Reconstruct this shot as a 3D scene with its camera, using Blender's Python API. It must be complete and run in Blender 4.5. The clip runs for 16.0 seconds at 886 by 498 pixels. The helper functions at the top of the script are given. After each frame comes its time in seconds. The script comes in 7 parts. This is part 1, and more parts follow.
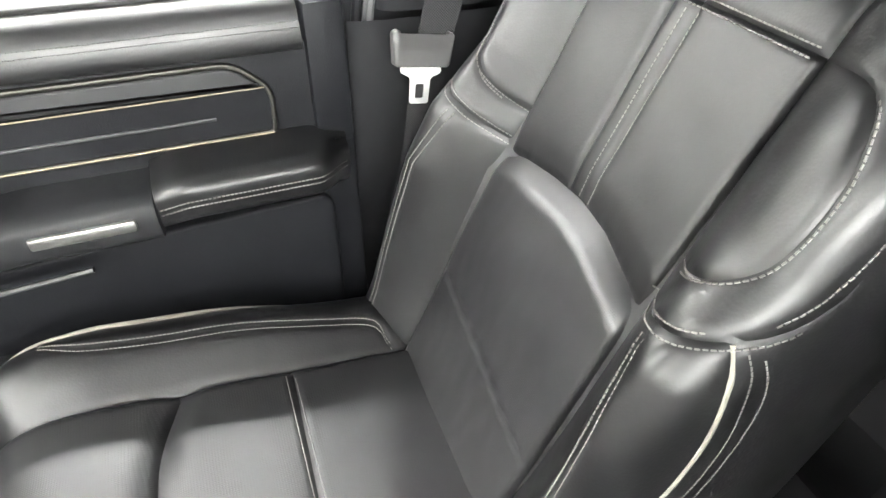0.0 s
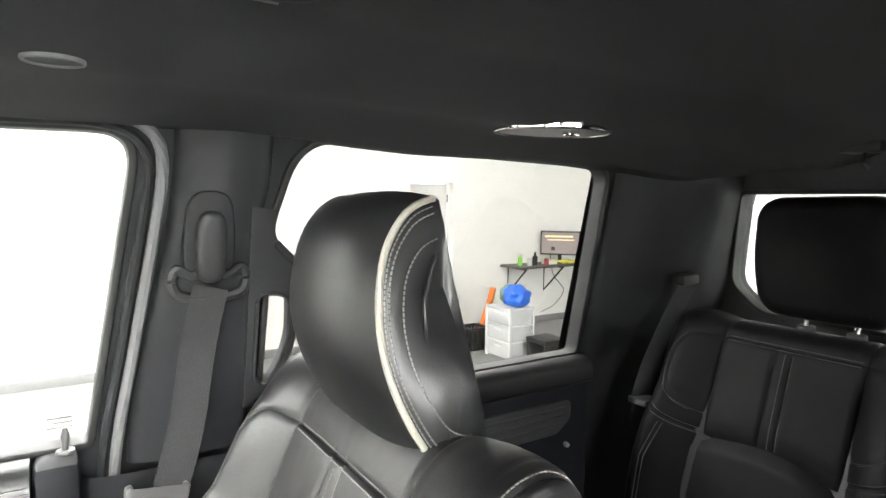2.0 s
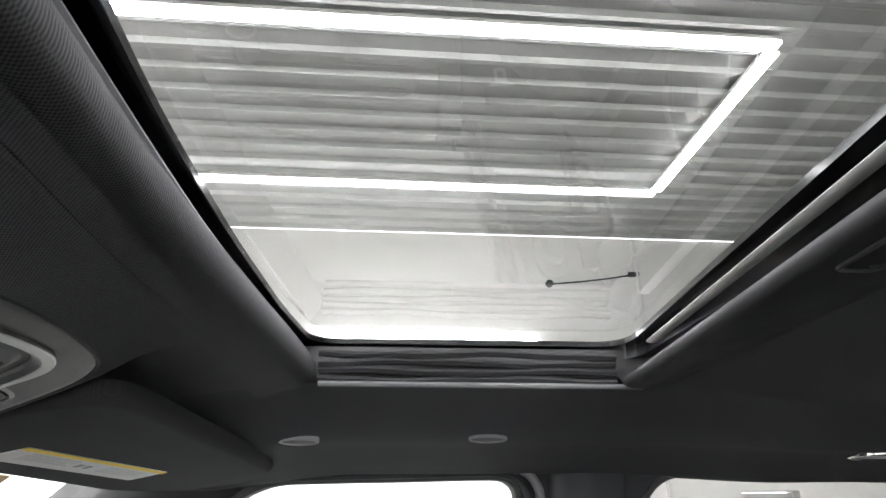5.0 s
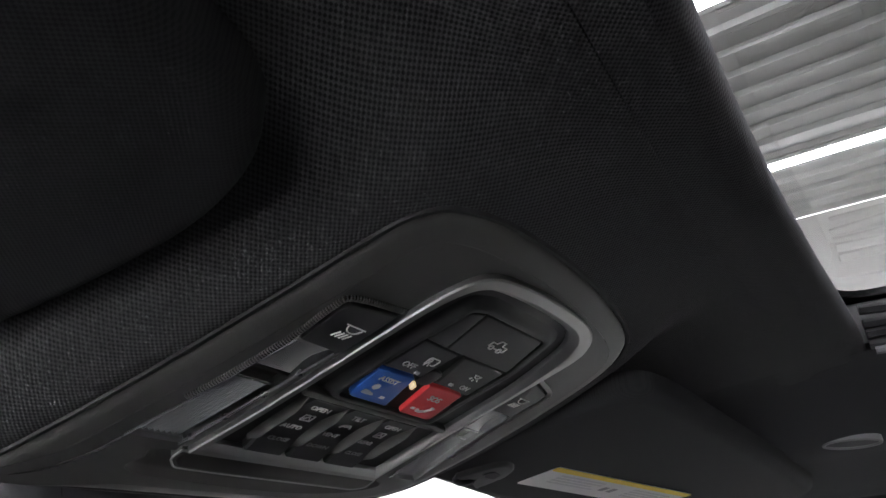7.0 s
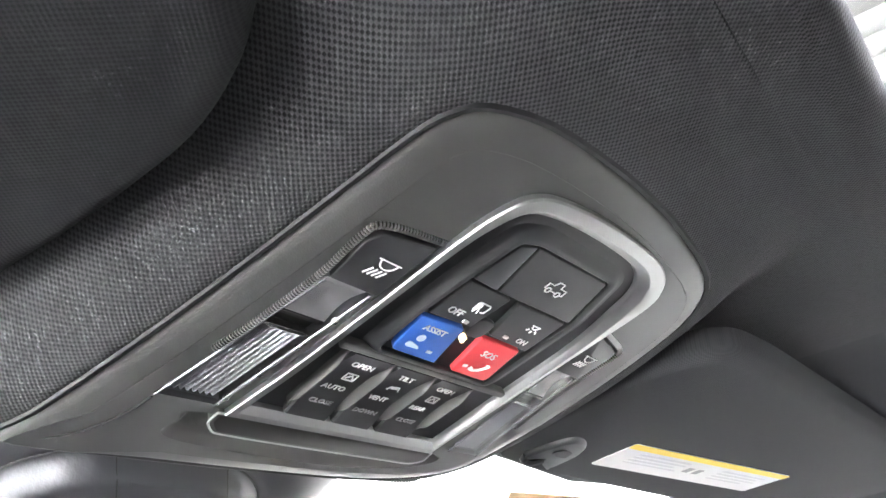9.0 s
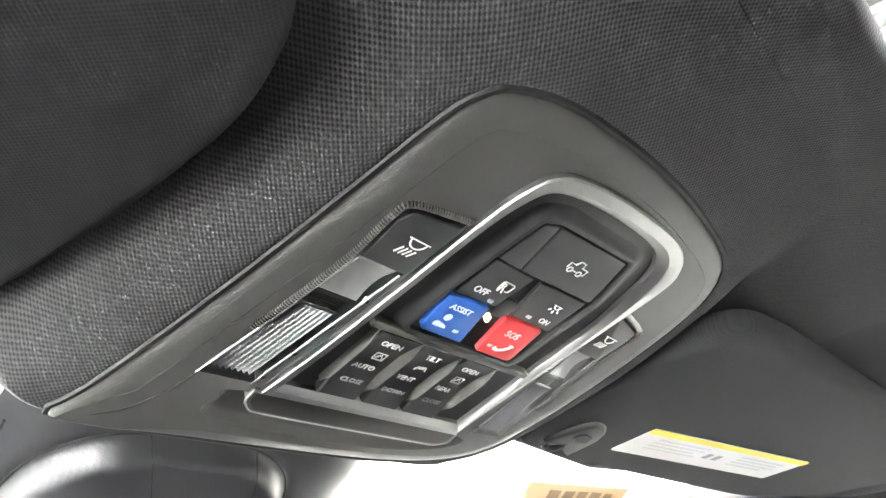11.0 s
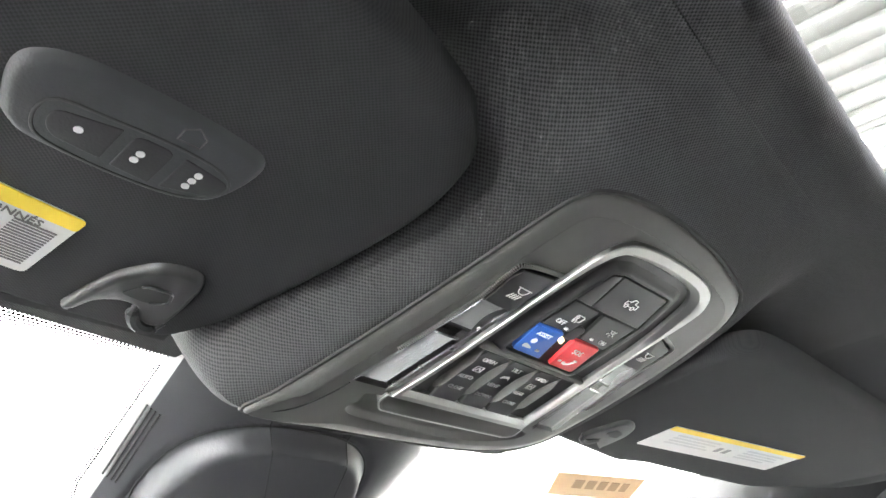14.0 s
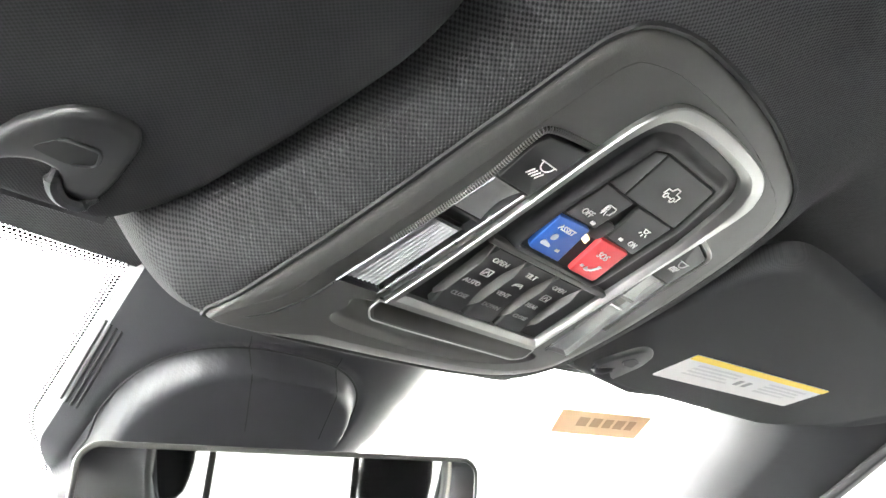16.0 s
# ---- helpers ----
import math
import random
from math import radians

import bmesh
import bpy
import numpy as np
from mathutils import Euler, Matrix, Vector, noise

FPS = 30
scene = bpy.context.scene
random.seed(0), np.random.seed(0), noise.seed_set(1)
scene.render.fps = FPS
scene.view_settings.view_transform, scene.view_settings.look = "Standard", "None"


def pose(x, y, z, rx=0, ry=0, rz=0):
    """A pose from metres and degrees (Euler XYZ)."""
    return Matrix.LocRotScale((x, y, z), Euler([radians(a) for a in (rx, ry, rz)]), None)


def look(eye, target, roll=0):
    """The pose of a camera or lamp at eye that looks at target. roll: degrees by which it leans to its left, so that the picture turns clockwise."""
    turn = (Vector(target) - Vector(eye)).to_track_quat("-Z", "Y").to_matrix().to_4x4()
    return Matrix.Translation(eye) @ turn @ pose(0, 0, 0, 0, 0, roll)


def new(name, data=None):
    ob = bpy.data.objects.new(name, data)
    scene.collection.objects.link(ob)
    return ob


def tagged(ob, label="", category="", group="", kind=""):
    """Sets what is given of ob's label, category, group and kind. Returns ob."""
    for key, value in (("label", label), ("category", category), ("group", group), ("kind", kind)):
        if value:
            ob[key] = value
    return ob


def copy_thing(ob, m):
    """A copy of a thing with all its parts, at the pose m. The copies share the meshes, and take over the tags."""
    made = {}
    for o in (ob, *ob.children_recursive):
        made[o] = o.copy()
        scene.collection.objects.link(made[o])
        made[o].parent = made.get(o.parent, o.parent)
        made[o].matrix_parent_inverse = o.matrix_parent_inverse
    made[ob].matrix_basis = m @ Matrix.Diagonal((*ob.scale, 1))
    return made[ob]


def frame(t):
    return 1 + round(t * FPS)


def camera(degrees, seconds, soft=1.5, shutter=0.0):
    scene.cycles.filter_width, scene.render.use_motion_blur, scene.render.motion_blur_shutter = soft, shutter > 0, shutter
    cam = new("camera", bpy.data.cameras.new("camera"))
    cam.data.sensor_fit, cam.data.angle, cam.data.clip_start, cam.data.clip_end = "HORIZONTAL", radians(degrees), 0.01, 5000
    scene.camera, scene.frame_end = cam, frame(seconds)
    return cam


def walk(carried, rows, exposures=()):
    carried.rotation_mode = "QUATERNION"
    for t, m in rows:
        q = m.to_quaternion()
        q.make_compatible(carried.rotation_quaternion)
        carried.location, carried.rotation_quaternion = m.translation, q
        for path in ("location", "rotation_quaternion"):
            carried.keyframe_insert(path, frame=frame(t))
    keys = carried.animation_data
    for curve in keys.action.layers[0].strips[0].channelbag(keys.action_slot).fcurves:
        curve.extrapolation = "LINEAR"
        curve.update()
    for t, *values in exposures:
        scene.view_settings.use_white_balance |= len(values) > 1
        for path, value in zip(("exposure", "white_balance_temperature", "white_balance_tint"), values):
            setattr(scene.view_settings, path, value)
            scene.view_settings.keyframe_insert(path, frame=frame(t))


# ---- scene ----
cam = camera(73.0, 16.0)
PATH = [
    (0, (-0.004, -0.041, 1.719), (1.418, -0.619, 0.438), 1.1),
    (0.5, (-0.028, -0.103, 1.767), (1.517, -0.837, 0.731), 0.6),
    (1, (-0.045, -0.132, 1.802), (1.558, -1.019, 1.0), 0.6),
    (1.5, (-0.091, -0.169, 1.818), (1.546, -1.179, 1.27), 0.7),
    (2, (-0.178, -0.191, 1.844), (1.496, -1.273, 1.677), 0.6),
    (2.5, (-0.232, -0.2, 1.858), (1.423, -1.308, 2.04), 0.5),
    (3, (-0.286, -0.165, 1.874), (1.335, -1.26, 2.29), 0.7),
    (3.5, (-0.337, -0.136, 1.876), (1.317, -1.117, 2.422), 0.6),
    (3.7, (-0.353, -0.123, 1.873), (1.352, -0.977, 2.474), 0.6),
    (5.8, (-0.327, -0.022, 1.877), (1.442, 0.237, 2.773), -1.7),
    (6, (-0.3, -0.009, 1.87), (1.435, 0.386, 2.782), -1.7),
    (6.2, (-0.275, 0.007, 1.869), (1.424, 0.538, 2.781), -1.8),
    (6.5, (-0.262, 0.02, 1.859), (1.336, 0.786, 2.786), -1.0),
    (7, (-0.243, 0.049, 1.861), (1.23, 1.028, 2.796), -0.7),
    (7.5, (-0.22, 0.066, 1.858), (1.19, 1.127, 2.799), -1.0),
    (8, (-0.211, 0.067, 1.854), (1.17, 1.164, 2.798), -1.1),
    (8.5, (-0.206, 0.068, 1.851), (1.151, 1.191, 2.798), -1.0),
    (9, (-0.206, 0.066, 1.849), (1.135, 1.211, 2.794), -0.6),
    (9.2, (-0.204, 0.069, 1.85), (1.154, 1.209, 2.775), -1.3),
    (11.5, (-0.224, 0.065, 1.832), (1.08, 1.245, 2.784), -0.5),
    (12, (-0.287, 0.046, 1.828), (1.015, 1.227, 2.781), -0.4),
    (12.5, (-0.324, 0.035, 1.827), (0.981, 1.218, 2.774), -0.3),
    (13, (-0.323, 0.038, 1.825), (0.985, 1.219, 2.769), -0.4),
    (13.5, (-0.325, 0.041, 1.824), (0.988, 1.224, 2.762), -0.2),
    (14, (-0.314, 0.046, 1.819), (1.003, 1.225, 2.756), -0.3),
    (14.5, (-0.3, 0.052, 1.814), (1.02, 1.229, 2.747), -0.3),
    (15, (-0.294, 0.05, 1.819), (1.033, 1.226, 2.743), -0.5),
    (15.5, (-0.293, 0.069, 1.818), (1.047, 1.257, 2.707), -0.3),
    (16, (-0.265, 0.094, 1.813), (1.108, 1.31, 2.611), -0.1),
]
walk(cam, [(t, look(eye, target, roll)) for t, eye, target, roll in PATH],
     exposures=[(0, 0.88, 6500, 10), (1.5, 0.92, 6500, 10), (2.5, 0.75, 6500, 10), (3.5, 0.8, 6450, 11), (5.8, -0.5, 6250, 14), (6.1, -0.55, 6250, 14), (6.5, -0.7, 6150, 16), (7.0, -0.8, 6150, 17), (7.5, -0.2, 6150, 18), (8.0, 0.7, 6100, 18), (9.0, 1.84, 6150, 16), (11.5, 1.92, 6450, 10), (12.5, 1.84, 6400, 11), (14.5, 1.5, 6300, 12), (16, 1.62, 6350, 12)])

# ---------------------------------------------------------------- world and light
world = bpy.data.worlds.new("world")
scene.world = world
world.use_nodes = True
world.node_tree.nodes["Background"].inputs[0].default_value = (1.0, 0.99, 0.97, 1)
# strong sky, let in only by the windows added in the left wall
world.node_tree.nodes["Background"].inputs[1].default_value = 44.0
LED_STRENGTH = 160.0


# ---------------------------------------------------------------- materials
def mat(name, colour, rough=0.5, metal=0.0, spec=0.5):
    m = bpy.data.materials.new(name)
    m.use_nodes = True
    b = m.node_tree.nodes["Principled BSDF"]
    b.inputs["Base Color"].default_value = (*colour, 1)
    b.inputs["Roughness"].default_value = rough
    b.inputs["Metallic"].default_value = metal
    b.inputs["Specular IOR Level"].default_value = spec
    return m


def node(m, kind, **sockets):
    n = m.node_tree.nodes.new(kind)
    for k, v in sockets.items():
        n.inputs[k.replace("_", " ")].default_value = v
    return n


def wire(m, a, out, b, into):
    m.node_tree.links.new(a.outputs[out], b.inputs[into])


def shader(m):
    return m.node_tree.nodes["Principled BSDF"]


def coords(m, scale=(1, 1, 1), turn=(0, 0, 0)):
    tc = node(m, "ShaderNodeTexCoord")
    mp = node(m, "ShaderNodeMapping")
    mp.inputs["Scale"].default_value = scale
    mp.inputs["Rotation"].default_value = turn
    wire(m, tc, "Object", mp, "Vector")
    return mp


def vary(m, colour, colour2, scale, detail=4.0, src=None):
    """Slow change of colour between two tones."""
    mp = src or coords(m)
    n = node(m, "ShaderNodeTexNoise", Scale=scale, Detail=detail)
    r = node(m, "ShaderNodeValToRGB")
    r.color_ramp.elements[0].position, r.color_ramp.elements[1].position = 0.35, 0.65
    r.color_ramp.elements[0].color, r.color_ramp.elements[1].color = (*colour, 1), (*colour2, 1)
    wire(m, mp, "Vector", n, "Vector")
    wire(m, n, "Fac", r, "Fac")
    wire(m, r, "Color", shader(m), "Base Color")
    return n


def rough_vary(m, lo, hi, scale):
    n = node(m, "ShaderNodeTexNoise", Scale=scale, Detail=5.0)
    mr = node(m, "ShaderNodeMapRange", To_Min=lo, To_Max=hi)
    mr.inputs["From Min"].default_value, mr.inputs["From Max"].default_value = 0.2, 0.8
    wire(m, coords(m), "Vector", n, "Vector")
    wire(m, n, "Fac", mr, "Value")
    wire(m, mr, "Result", shader(m), "Roughness")


def bump(m, tex, out, strength, distance, chain=None):
    b = node(m, "ShaderNodeBump", Strength=strength, Distance=distance)
    wire(m, tex, out, b, "Height")
    if chain:
        wire(m, chain, "Normal", b, "Normal")
    wire(m, b, "Normal", shader(m), "Normal")
    return b


def leather(name, c1, c2, rough=(0.33, 0.5), grain=420, depth=0.00025):
    m = mat(name, c1)
    vary(m, c1, c2, 9)
    rough_vary(m, rough[0], rough[1], 14)
    v = node(m, "ShaderNodeTexVoronoi", Scale=grain)
    v.feature = "SMOOTH_F1"
    wire(m, coords(m), "Vector", v, "Vector")
    bump(m, v, "Distance", 0.4, depth)
    return m


def weave(name, c1, c2, scale, axes="XY", rough=0.85, depth=0.0006):
    """Coarse cloth: two crossing rows of threads."""
    m = mat(name, c1, rough, spec=0.25)
    mp = coords(m)
    sep = node(m, "ShaderNodeSeparateXYZ")
    wire(m, mp, "Vector", sep, "Vector")
    waves = []
    for a in axes:
        s = node(m, "ShaderNodeMath")
        s.operation = "MULTIPLY"
        s.inputs[1].default_value = scale
        wire(m, sep, a, s, 0)
        w = node(m, "ShaderNodeMath")
        w.operation = "SINE"
        wire(m, s, 0, w, 0)
        waves.append(w)
    mul = node(m, "ShaderNodeMath")
    mul.operation = "MULTIPLY"
    wire(m, waves[0], 0, mul, 0)
    wire(m, waves[1], 0, mul, 1)
    nz = node(m, "ShaderNodeTexNoise", Scale=scale * 0.2, Detail=2.0)
    wire(m, mp, "Vector", nz, "Vector")
    add = node(m, "ShaderNodeMath")
    add.operation = "ADD"
    wire(m, mul, 0, add, 0)
    wire(m, nz, "Fac", add, 1)
    ramp = node(m, "ShaderNodeValToRGB")
    ramp.color_ramp.elements[0].color, ramp.color_ramp.elements[1].color = (*c1, 1), (*c2, 1)
    ramp.color_ramp.elements[0].position, ramp.color_ramp.elements[1].position = 0.0, 0.75
    wire(m, add, 0, ramp, "Fac")
    wire(m, ramp, "Color", shader(m), "Base Color")
    bump(m, add, 0, 0.8, depth)
    return m


def plastic(name, c1, c2, rough=0.5, grain=900, depth=0.00015):
    m = mat(name, c1, rough)
    vary(m, c1, c2, 6)
    rough_vary(m, rough - 0.06, rough + 0.08, 30)
    n = node(m, "ShaderNodeTexNoise", Scale=grain, Detail=1.0)
    wire(m, coords(m), "Vector", n, "Vector")
    bump(m, n, "Fac", 0.6, depth)
    return m


def perforated(name, c1, c2):
    """Leather with rows of punched holes."""
    m = mat(name, c1, 0.45, spec=0.6)
    mp = coords(m)
    sep = node(m, "ShaderNodeSeparateXYZ")
    wire(m, mp, "Vector", sep, "Vector")
    along = node(m, "ShaderNodeMath")
    along.operation = "SUBTRACT"
    wire(m, sep, "Z", along, 0)
    wire(m, sep, "Y", along, 1)
    sines = []
    for src, out, k in ((sep, "X", 2700.0), (along, 0, 2200.0)):
        s = node(m, "ShaderNodeMath")
        s.operation = "MULTIPLY"
        s.inputs[1].default_value = k
        wire(m, src, out, s, 0)
        w = node(m, "ShaderNodeMath")
        w.operation = "SINE"
        wire(m, s, 0, w, 0)
        sines.append(w)
    add = node(m, "ShaderNodeMath")
    add.operation = "ADD"
    wire(m, sines[0], 0, add, 0)
    wire(m, sines[1], 0, add, 1)
    ramp = node(m, "ShaderNodeValToRGB")
    ramp.color_ramp.elements[0].position, ramp.color_ramp.elements[1].position = 0.0, 0.9
    ramp.color_ramp.elements[0].color, ramp.color_ramp.elements[1].color = (*c2, 1), (*c1, 1)
    mr = node(m, "ShaderNodeMapRange")
    mr.inputs["From Min"].default_value, mr.inputs["From Max"].default_value = 2.0, 0.6
    wire(m, add, 0, mr, "Value")
    wire(m, mr, "Result", ramp, "Fac")
    wire(m, ramp, "Color", shader(m), "Base Color")
    bump(m, mr, "Result", 0.5, 0.0002)
    rough_vary(m, 0.27, 0.44, 18)
    return m


def clear(name, tint, gloss=0.04, rough=0.0):
    """A thin pane: see-through, with a gloss that grows towards the edge-on view."""
    m = bpy.data.materials.new(name)
    m.use_nodes = True
    t = m.node_tree
    t.nodes.clear()
    out = t.nodes.new("ShaderNodeOutputMaterial")
    mix = t.nodes.new("ShaderNodeMixShader")
    tr = t.nodes.new("ShaderNodeBsdfTransparent")
    gl = t.nodes.new("ShaderNodeBsdfGlossy")
    lw = t.nodes.new("ShaderNodeLayerWeight")
    lw.inputs["Blend"].default_value = 0.5
    pw = t.nodes.new("ShaderNodeMath")
    pw.operation = "POWER"
    pw.inputs[1].default_value = 5.0
    mr = t.nodes.new("ShaderNodeMapRange")
    mr.inputs["To Min"].default_value, mr.inputs["To Max"].default_value = gloss, 0.7
    tr.inputs["Color"].default_value = (*tint, 1)
    gl.inputs["Roughness"].default_value = rough
    t.links.new(lw.outputs["Facing"], pw.inputs[0])
    t.links.new(pw.outputs[0], mr.inputs["Value"])
    t.links.new(mr.outputs["Result"], mix.inputs[0])
    t.links.new(tr.outputs[0], mix.inputs[1])
    t.links.new(gl.outputs[0], mix.inputs[2])
    t.links.new(mix.outputs[0], out.inputs[0])
    return m


def glow(name, colour, strength):
    m = bpy.data.materials.new(name)
    m.use_nodes = True
    b = m.node_tree.nodes["Principled BSDF"]
    b.inputs["Base Color"].default_value = (*colour, 1)
    b.inputs["Emission Color"].default_value = (*colour, 1)
    b.inputs["Emission Strength"].default_value = strength
    return m


BLACK_LEATHER = leather("black_leather", (0.006, 0.006, 0.0066), (0.010, 0.010, 0.0106), (0.31, 0.43))
SIDE_LEATHER = leather("bolster_leather", (0.006, 0.006, 0.0066), (0.010, 0.010, 0.0106), (0.36, 0.48), 380)
PERFORATED = perforated("perforated_leather", (0.016, 0.016, 0.017), (0.006, 0.006, 0.006))
PIPING = leather("pale_piping", (0.25, 0.235, 0.2), (0.31, 0.295, 0.25), (0.4, 0.55), 900)
THREAD = mat("grey_thread", (0.17, 0.166, 0.156), 0.8)
THREAD_DIM = mat("dim_thread", (0.06, 0.06, 0.06), 0.8)
SEAT_PLASTIC = plastic("seat_plastic", (0.012, 0.012, 0.013), (0.018, 0.018, 0.019), 0.55)
CLOTH = weave("headliner_cloth", (0.024, 0.024, 0.0245), (0.064, 0.064, 0.065), 2900.0, depth=0.0001)
VISOR_CLOTH = weave("visor_cloth", (0.021, 0.021, 0.022), (0.033, 0.033, 0.034), 3600.0, depth=0.00004)
# darker copy of the headliner cloth, with the roof's shade in its colour
SHADED_CLOTH = weave("shaded_headliner_cloth", (0.026, 0.026, 0.028), (0.048, 0.048, 0.05), 3600.0, depth=0.00004)
TRIM = plastic("dark_trim_plastic", (0.024, 0.025, 0.027), (0.032, 0.033, 0.035), 0.52)
MOUNT = plastic("mount_plastic", (0.036, 0.036, 0.039), (0.044, 0.044, 0.047), 0.34)
PILLAR = plastic("pillar_plastic", (0.012, 0.0123, 0.0138), (0.017, 0.0173, 0.019), 0.55)
shader(PILLAR).inputs["Specular IOR Level"].default_value = 0.3
# the black leather again, darkened and dulled to put the rear seat in shade
SHADED_LEATHER = leather("shaded_rear_leather", (0.004, 0.004, 0.0043), (0.006, 0.006, 0.0064), (0.5, 0.62))
shader(SHADED_LEATHER).inputs["Specular IOR Level"].default_value = 0.1
BLIND = plastic("blind_bar_plastic", (0.014, 0.014, 0.015), (0.02, 0.02, 0.021), 0.72)
shader(BLIND).inputs["Specular IOR Level"].default_value = 0.25
DOOR_SKIN = plastic("door_skin", (0.007, 0.0074, 0.0088), (0.011, 0.0115, 0.0135), 0.55, 500, 0.0003)
shader(DOOR_SKIN).inputs["Specular IOR Level"].default_value = 0.12
RUBBER = mat("seal_rubber", (0.01, 0.01, 0.01), 0.6)
# brighter copy of the grey seal, its light put into the colour
LIT_SEAL = plastic("lit_seal", (0.4, 0.4, 0.38), (0.46, 0.46, 0.44), 0.5)
GREY_SEAL = plastic("grey_seal", (0.11, 0.11, 0.115), (0.14, 0.14, 0.14), 0.5)
BEZEL = plastic("console_plastic", (0.055, 0.054, 0.05), (0.07, 0.069, 0.064), 0.42, 1400, 0.00008)
KEY = plastic("key_plastic", (0.022, 0.022, 0.022), (0.028, 0.028, 0.028), 0.42, 1800, 0.00005)
SILVER = mat("satin_silver", (0.46, 0.46, 0.45), 0.36, 1.0)
CHROME = mat("chrome", (0.8, 0.8, 0.8), 0.12, 1.0)
DARK_METAL = mat("dark_brushed_metal", (0.07, 0.068, 0.062), 0.5, 1.0)
BLUE_KEY = mat("blue_key", (0.03, 0.13, 0.52), 0.4)
RED_KEY = mat("red_key", (0.75, 0.055, 0.06), 0.4)
MARK = mat("white_print", (0.75, 0.75, 0.74), 0.6)
MARK_DIM = mat("grey_print", (0.3, 0.3, 0.3), 0.6)
LAMP_ON = glow("indicator_lamp", (1.0, 0.78, 0.42), 1.1)
LENS = clear("lens_clear", (0.95, 0.955, 0.95), 0.1, 0.03)
REFLECTOR = mat("lens_reflector", (0.75, 0.75, 0.74), 0.16, 0.9)
RIBBED = mat("ribbed_lens", (0.5, 0.5, 0.52), 0.14, 0.7)
LAMP_BOX = mat("lamp_box", (0.45, 0.45, 0.46), 0.25, 0.6)
WEBBING = weave("belt_webbing", (0.014, 0.014, 0.015), (0.03, 0.03, 0.031), 1800.0, "YZ", 0.6, 0.0003)
BUCKLE = plastic("buckle_plastic", (0.055, 0.055, 0.055), (0.075, 0.075, 0.075), 0.4)
STEEL = mat("brushed_steel", (0.8, 0.8, 0.79), 0.4, 0.6)
LABEL_WHITE = mat("label_white", (0.68, 0.67, 0.66), 0.5)
LABEL_YELLOW = mat("label_yellow", (0.85, 0.62, 0.04), 0.5)
LABEL_INK = mat("label_ink", (0.16, 0.15, 0.15), 0.6)
TAG_PAPER = mat("tag_paper", (0.72, 0.57, 0.38), 0.7)
_tl = node(TAG_PAPER, "ShaderNodeBsdfTranslucent", Color=(0.66, 0.52, 0.36, 1))
_mx = node(TAG_PAPER, "ShaderNodeMixShader", Fac=0.2)
wire(TAG_PAPER, shader(TAG_PAPER), 0, _mx, 1)
wire(TAG_PAPER, _tl, 0, _mx, 2)
wire(TAG_PAPER, _mx, 0, TAG_PAPER.node_tree.nodes["Material Output"], "Surface")
TAG_INK = mat("tag_ink", (0.42, 0.3, 0.19), 0.7)
GLASS = clear("windshield_glass", (0.9, 0.92, 0.905))
SIDE_GLASS = clear("side_glass", (0.62, 0.64, 0.625))
ROOF_GLASS = clear("roof_glass", (0.118, 0.121, 0.118))
PRIVACY_GLASS = clear("privacy_glass", (0.22, 0.222, 0.216))
# for the unseen left rear pane, tinted darker to dim the rear seat
LIGHT_CUT_GLASS = clear("light_cut_glass", (0.15, 0.152, 0.15))
MIRROR = mat("mirror_glass", (0.75, 0.76, 0.76), 0.02, 1.0)
GLOSS_BLACK = mat("gloss_black", (0.008, 0.008, 0.008), 0.08)
WALL = mat("white_wall", (0.8, 0.79, 0.76), 0.75)
vary(WALL, (0.76, 0.75, 0.72), (0.84, 0.83, 0.8), 0.8)
FLOOR = mat("grey_floor", (0.21, 0.21, 0.205), 0.4)
vary(FLOOR, (0.18, 0.18, 0.177), (0.25, 0.247, 0.242), 1.2, 8)
rough_vary(FLOOR, 0.22, 0.5, 3)
CEILING = mat("white_metal_sheet", (0.6, 0.6, 0.58), 0.45)
vary(CEILING, (0.55, 0.55, 0.53), (0.66, 0.66, 0.64), 1.5)
LED = glow("led_strip", (1.0, 0.99, 0.975), LED_STRENGTH)
DOOR_PAINT = mat("door_paint", (0.74, 0.73, 0.71), 0.4)
SCREEN = glow("screen_glow", (0.62, 0.5, 0.46), 1.3)
shader(SCREEN).inputs["Base Color"].default_value = (0.03, 0.03, 0.03, 1)
SCREEN_BAR = glow("screen_bars", (0.75, 0.6, 0.35), 0.9)
BODY_PAINT = mat("body_paint", (0.02, 0.02, 0.022), 0.2)


# ---------------------------------------------------------------- building helpers
def finish(bm, name, material, smooth=True, sharp=35):
    bmesh.ops.remove_doubles(bm, verts=bm.verts, dist=1e-6)
    bmesh.ops.recalc_face_normals(bm, faces=bm.faces)
    if smooth:
        for f in bm.faces:
            f.smooth = True
        for e in bm.edges:
            if len(e.link_faces) == 2 and e.calc_face_angle(0) > radians(sharp):
                e.smooth = False
    me = bpy.data.meshes.new(name)
    bm.to_mesh(me)
    bm.free()
    me.materials.append(material)
    return me


def part(name, bm, material, parent=None, label="", smooth=True, sharp=35):
    ob = new(name, finish(bm, name, material, smooth, sharp))
    if parent:
        ob.parent = parent
        bpy.context.view_layer.update()
        ob.matrix_parent_inverse = parent.matrix_world.inverted()
    if label:
        ob["label"] = label
    return ob


def thing(name, base, label, category, group="", kind=""):
    ob = new(name)
    ob.empty_display_size = 0.05
    ob.location = base
    bpy.context.view_layer.update()
    return tagged(ob, label, category, group, kind)


def single(name, bm, material, label, category, group="", kind="", smooth=True):
    return tagged(part(name, bm, material, None, "", smooth), label, category, group, kind)


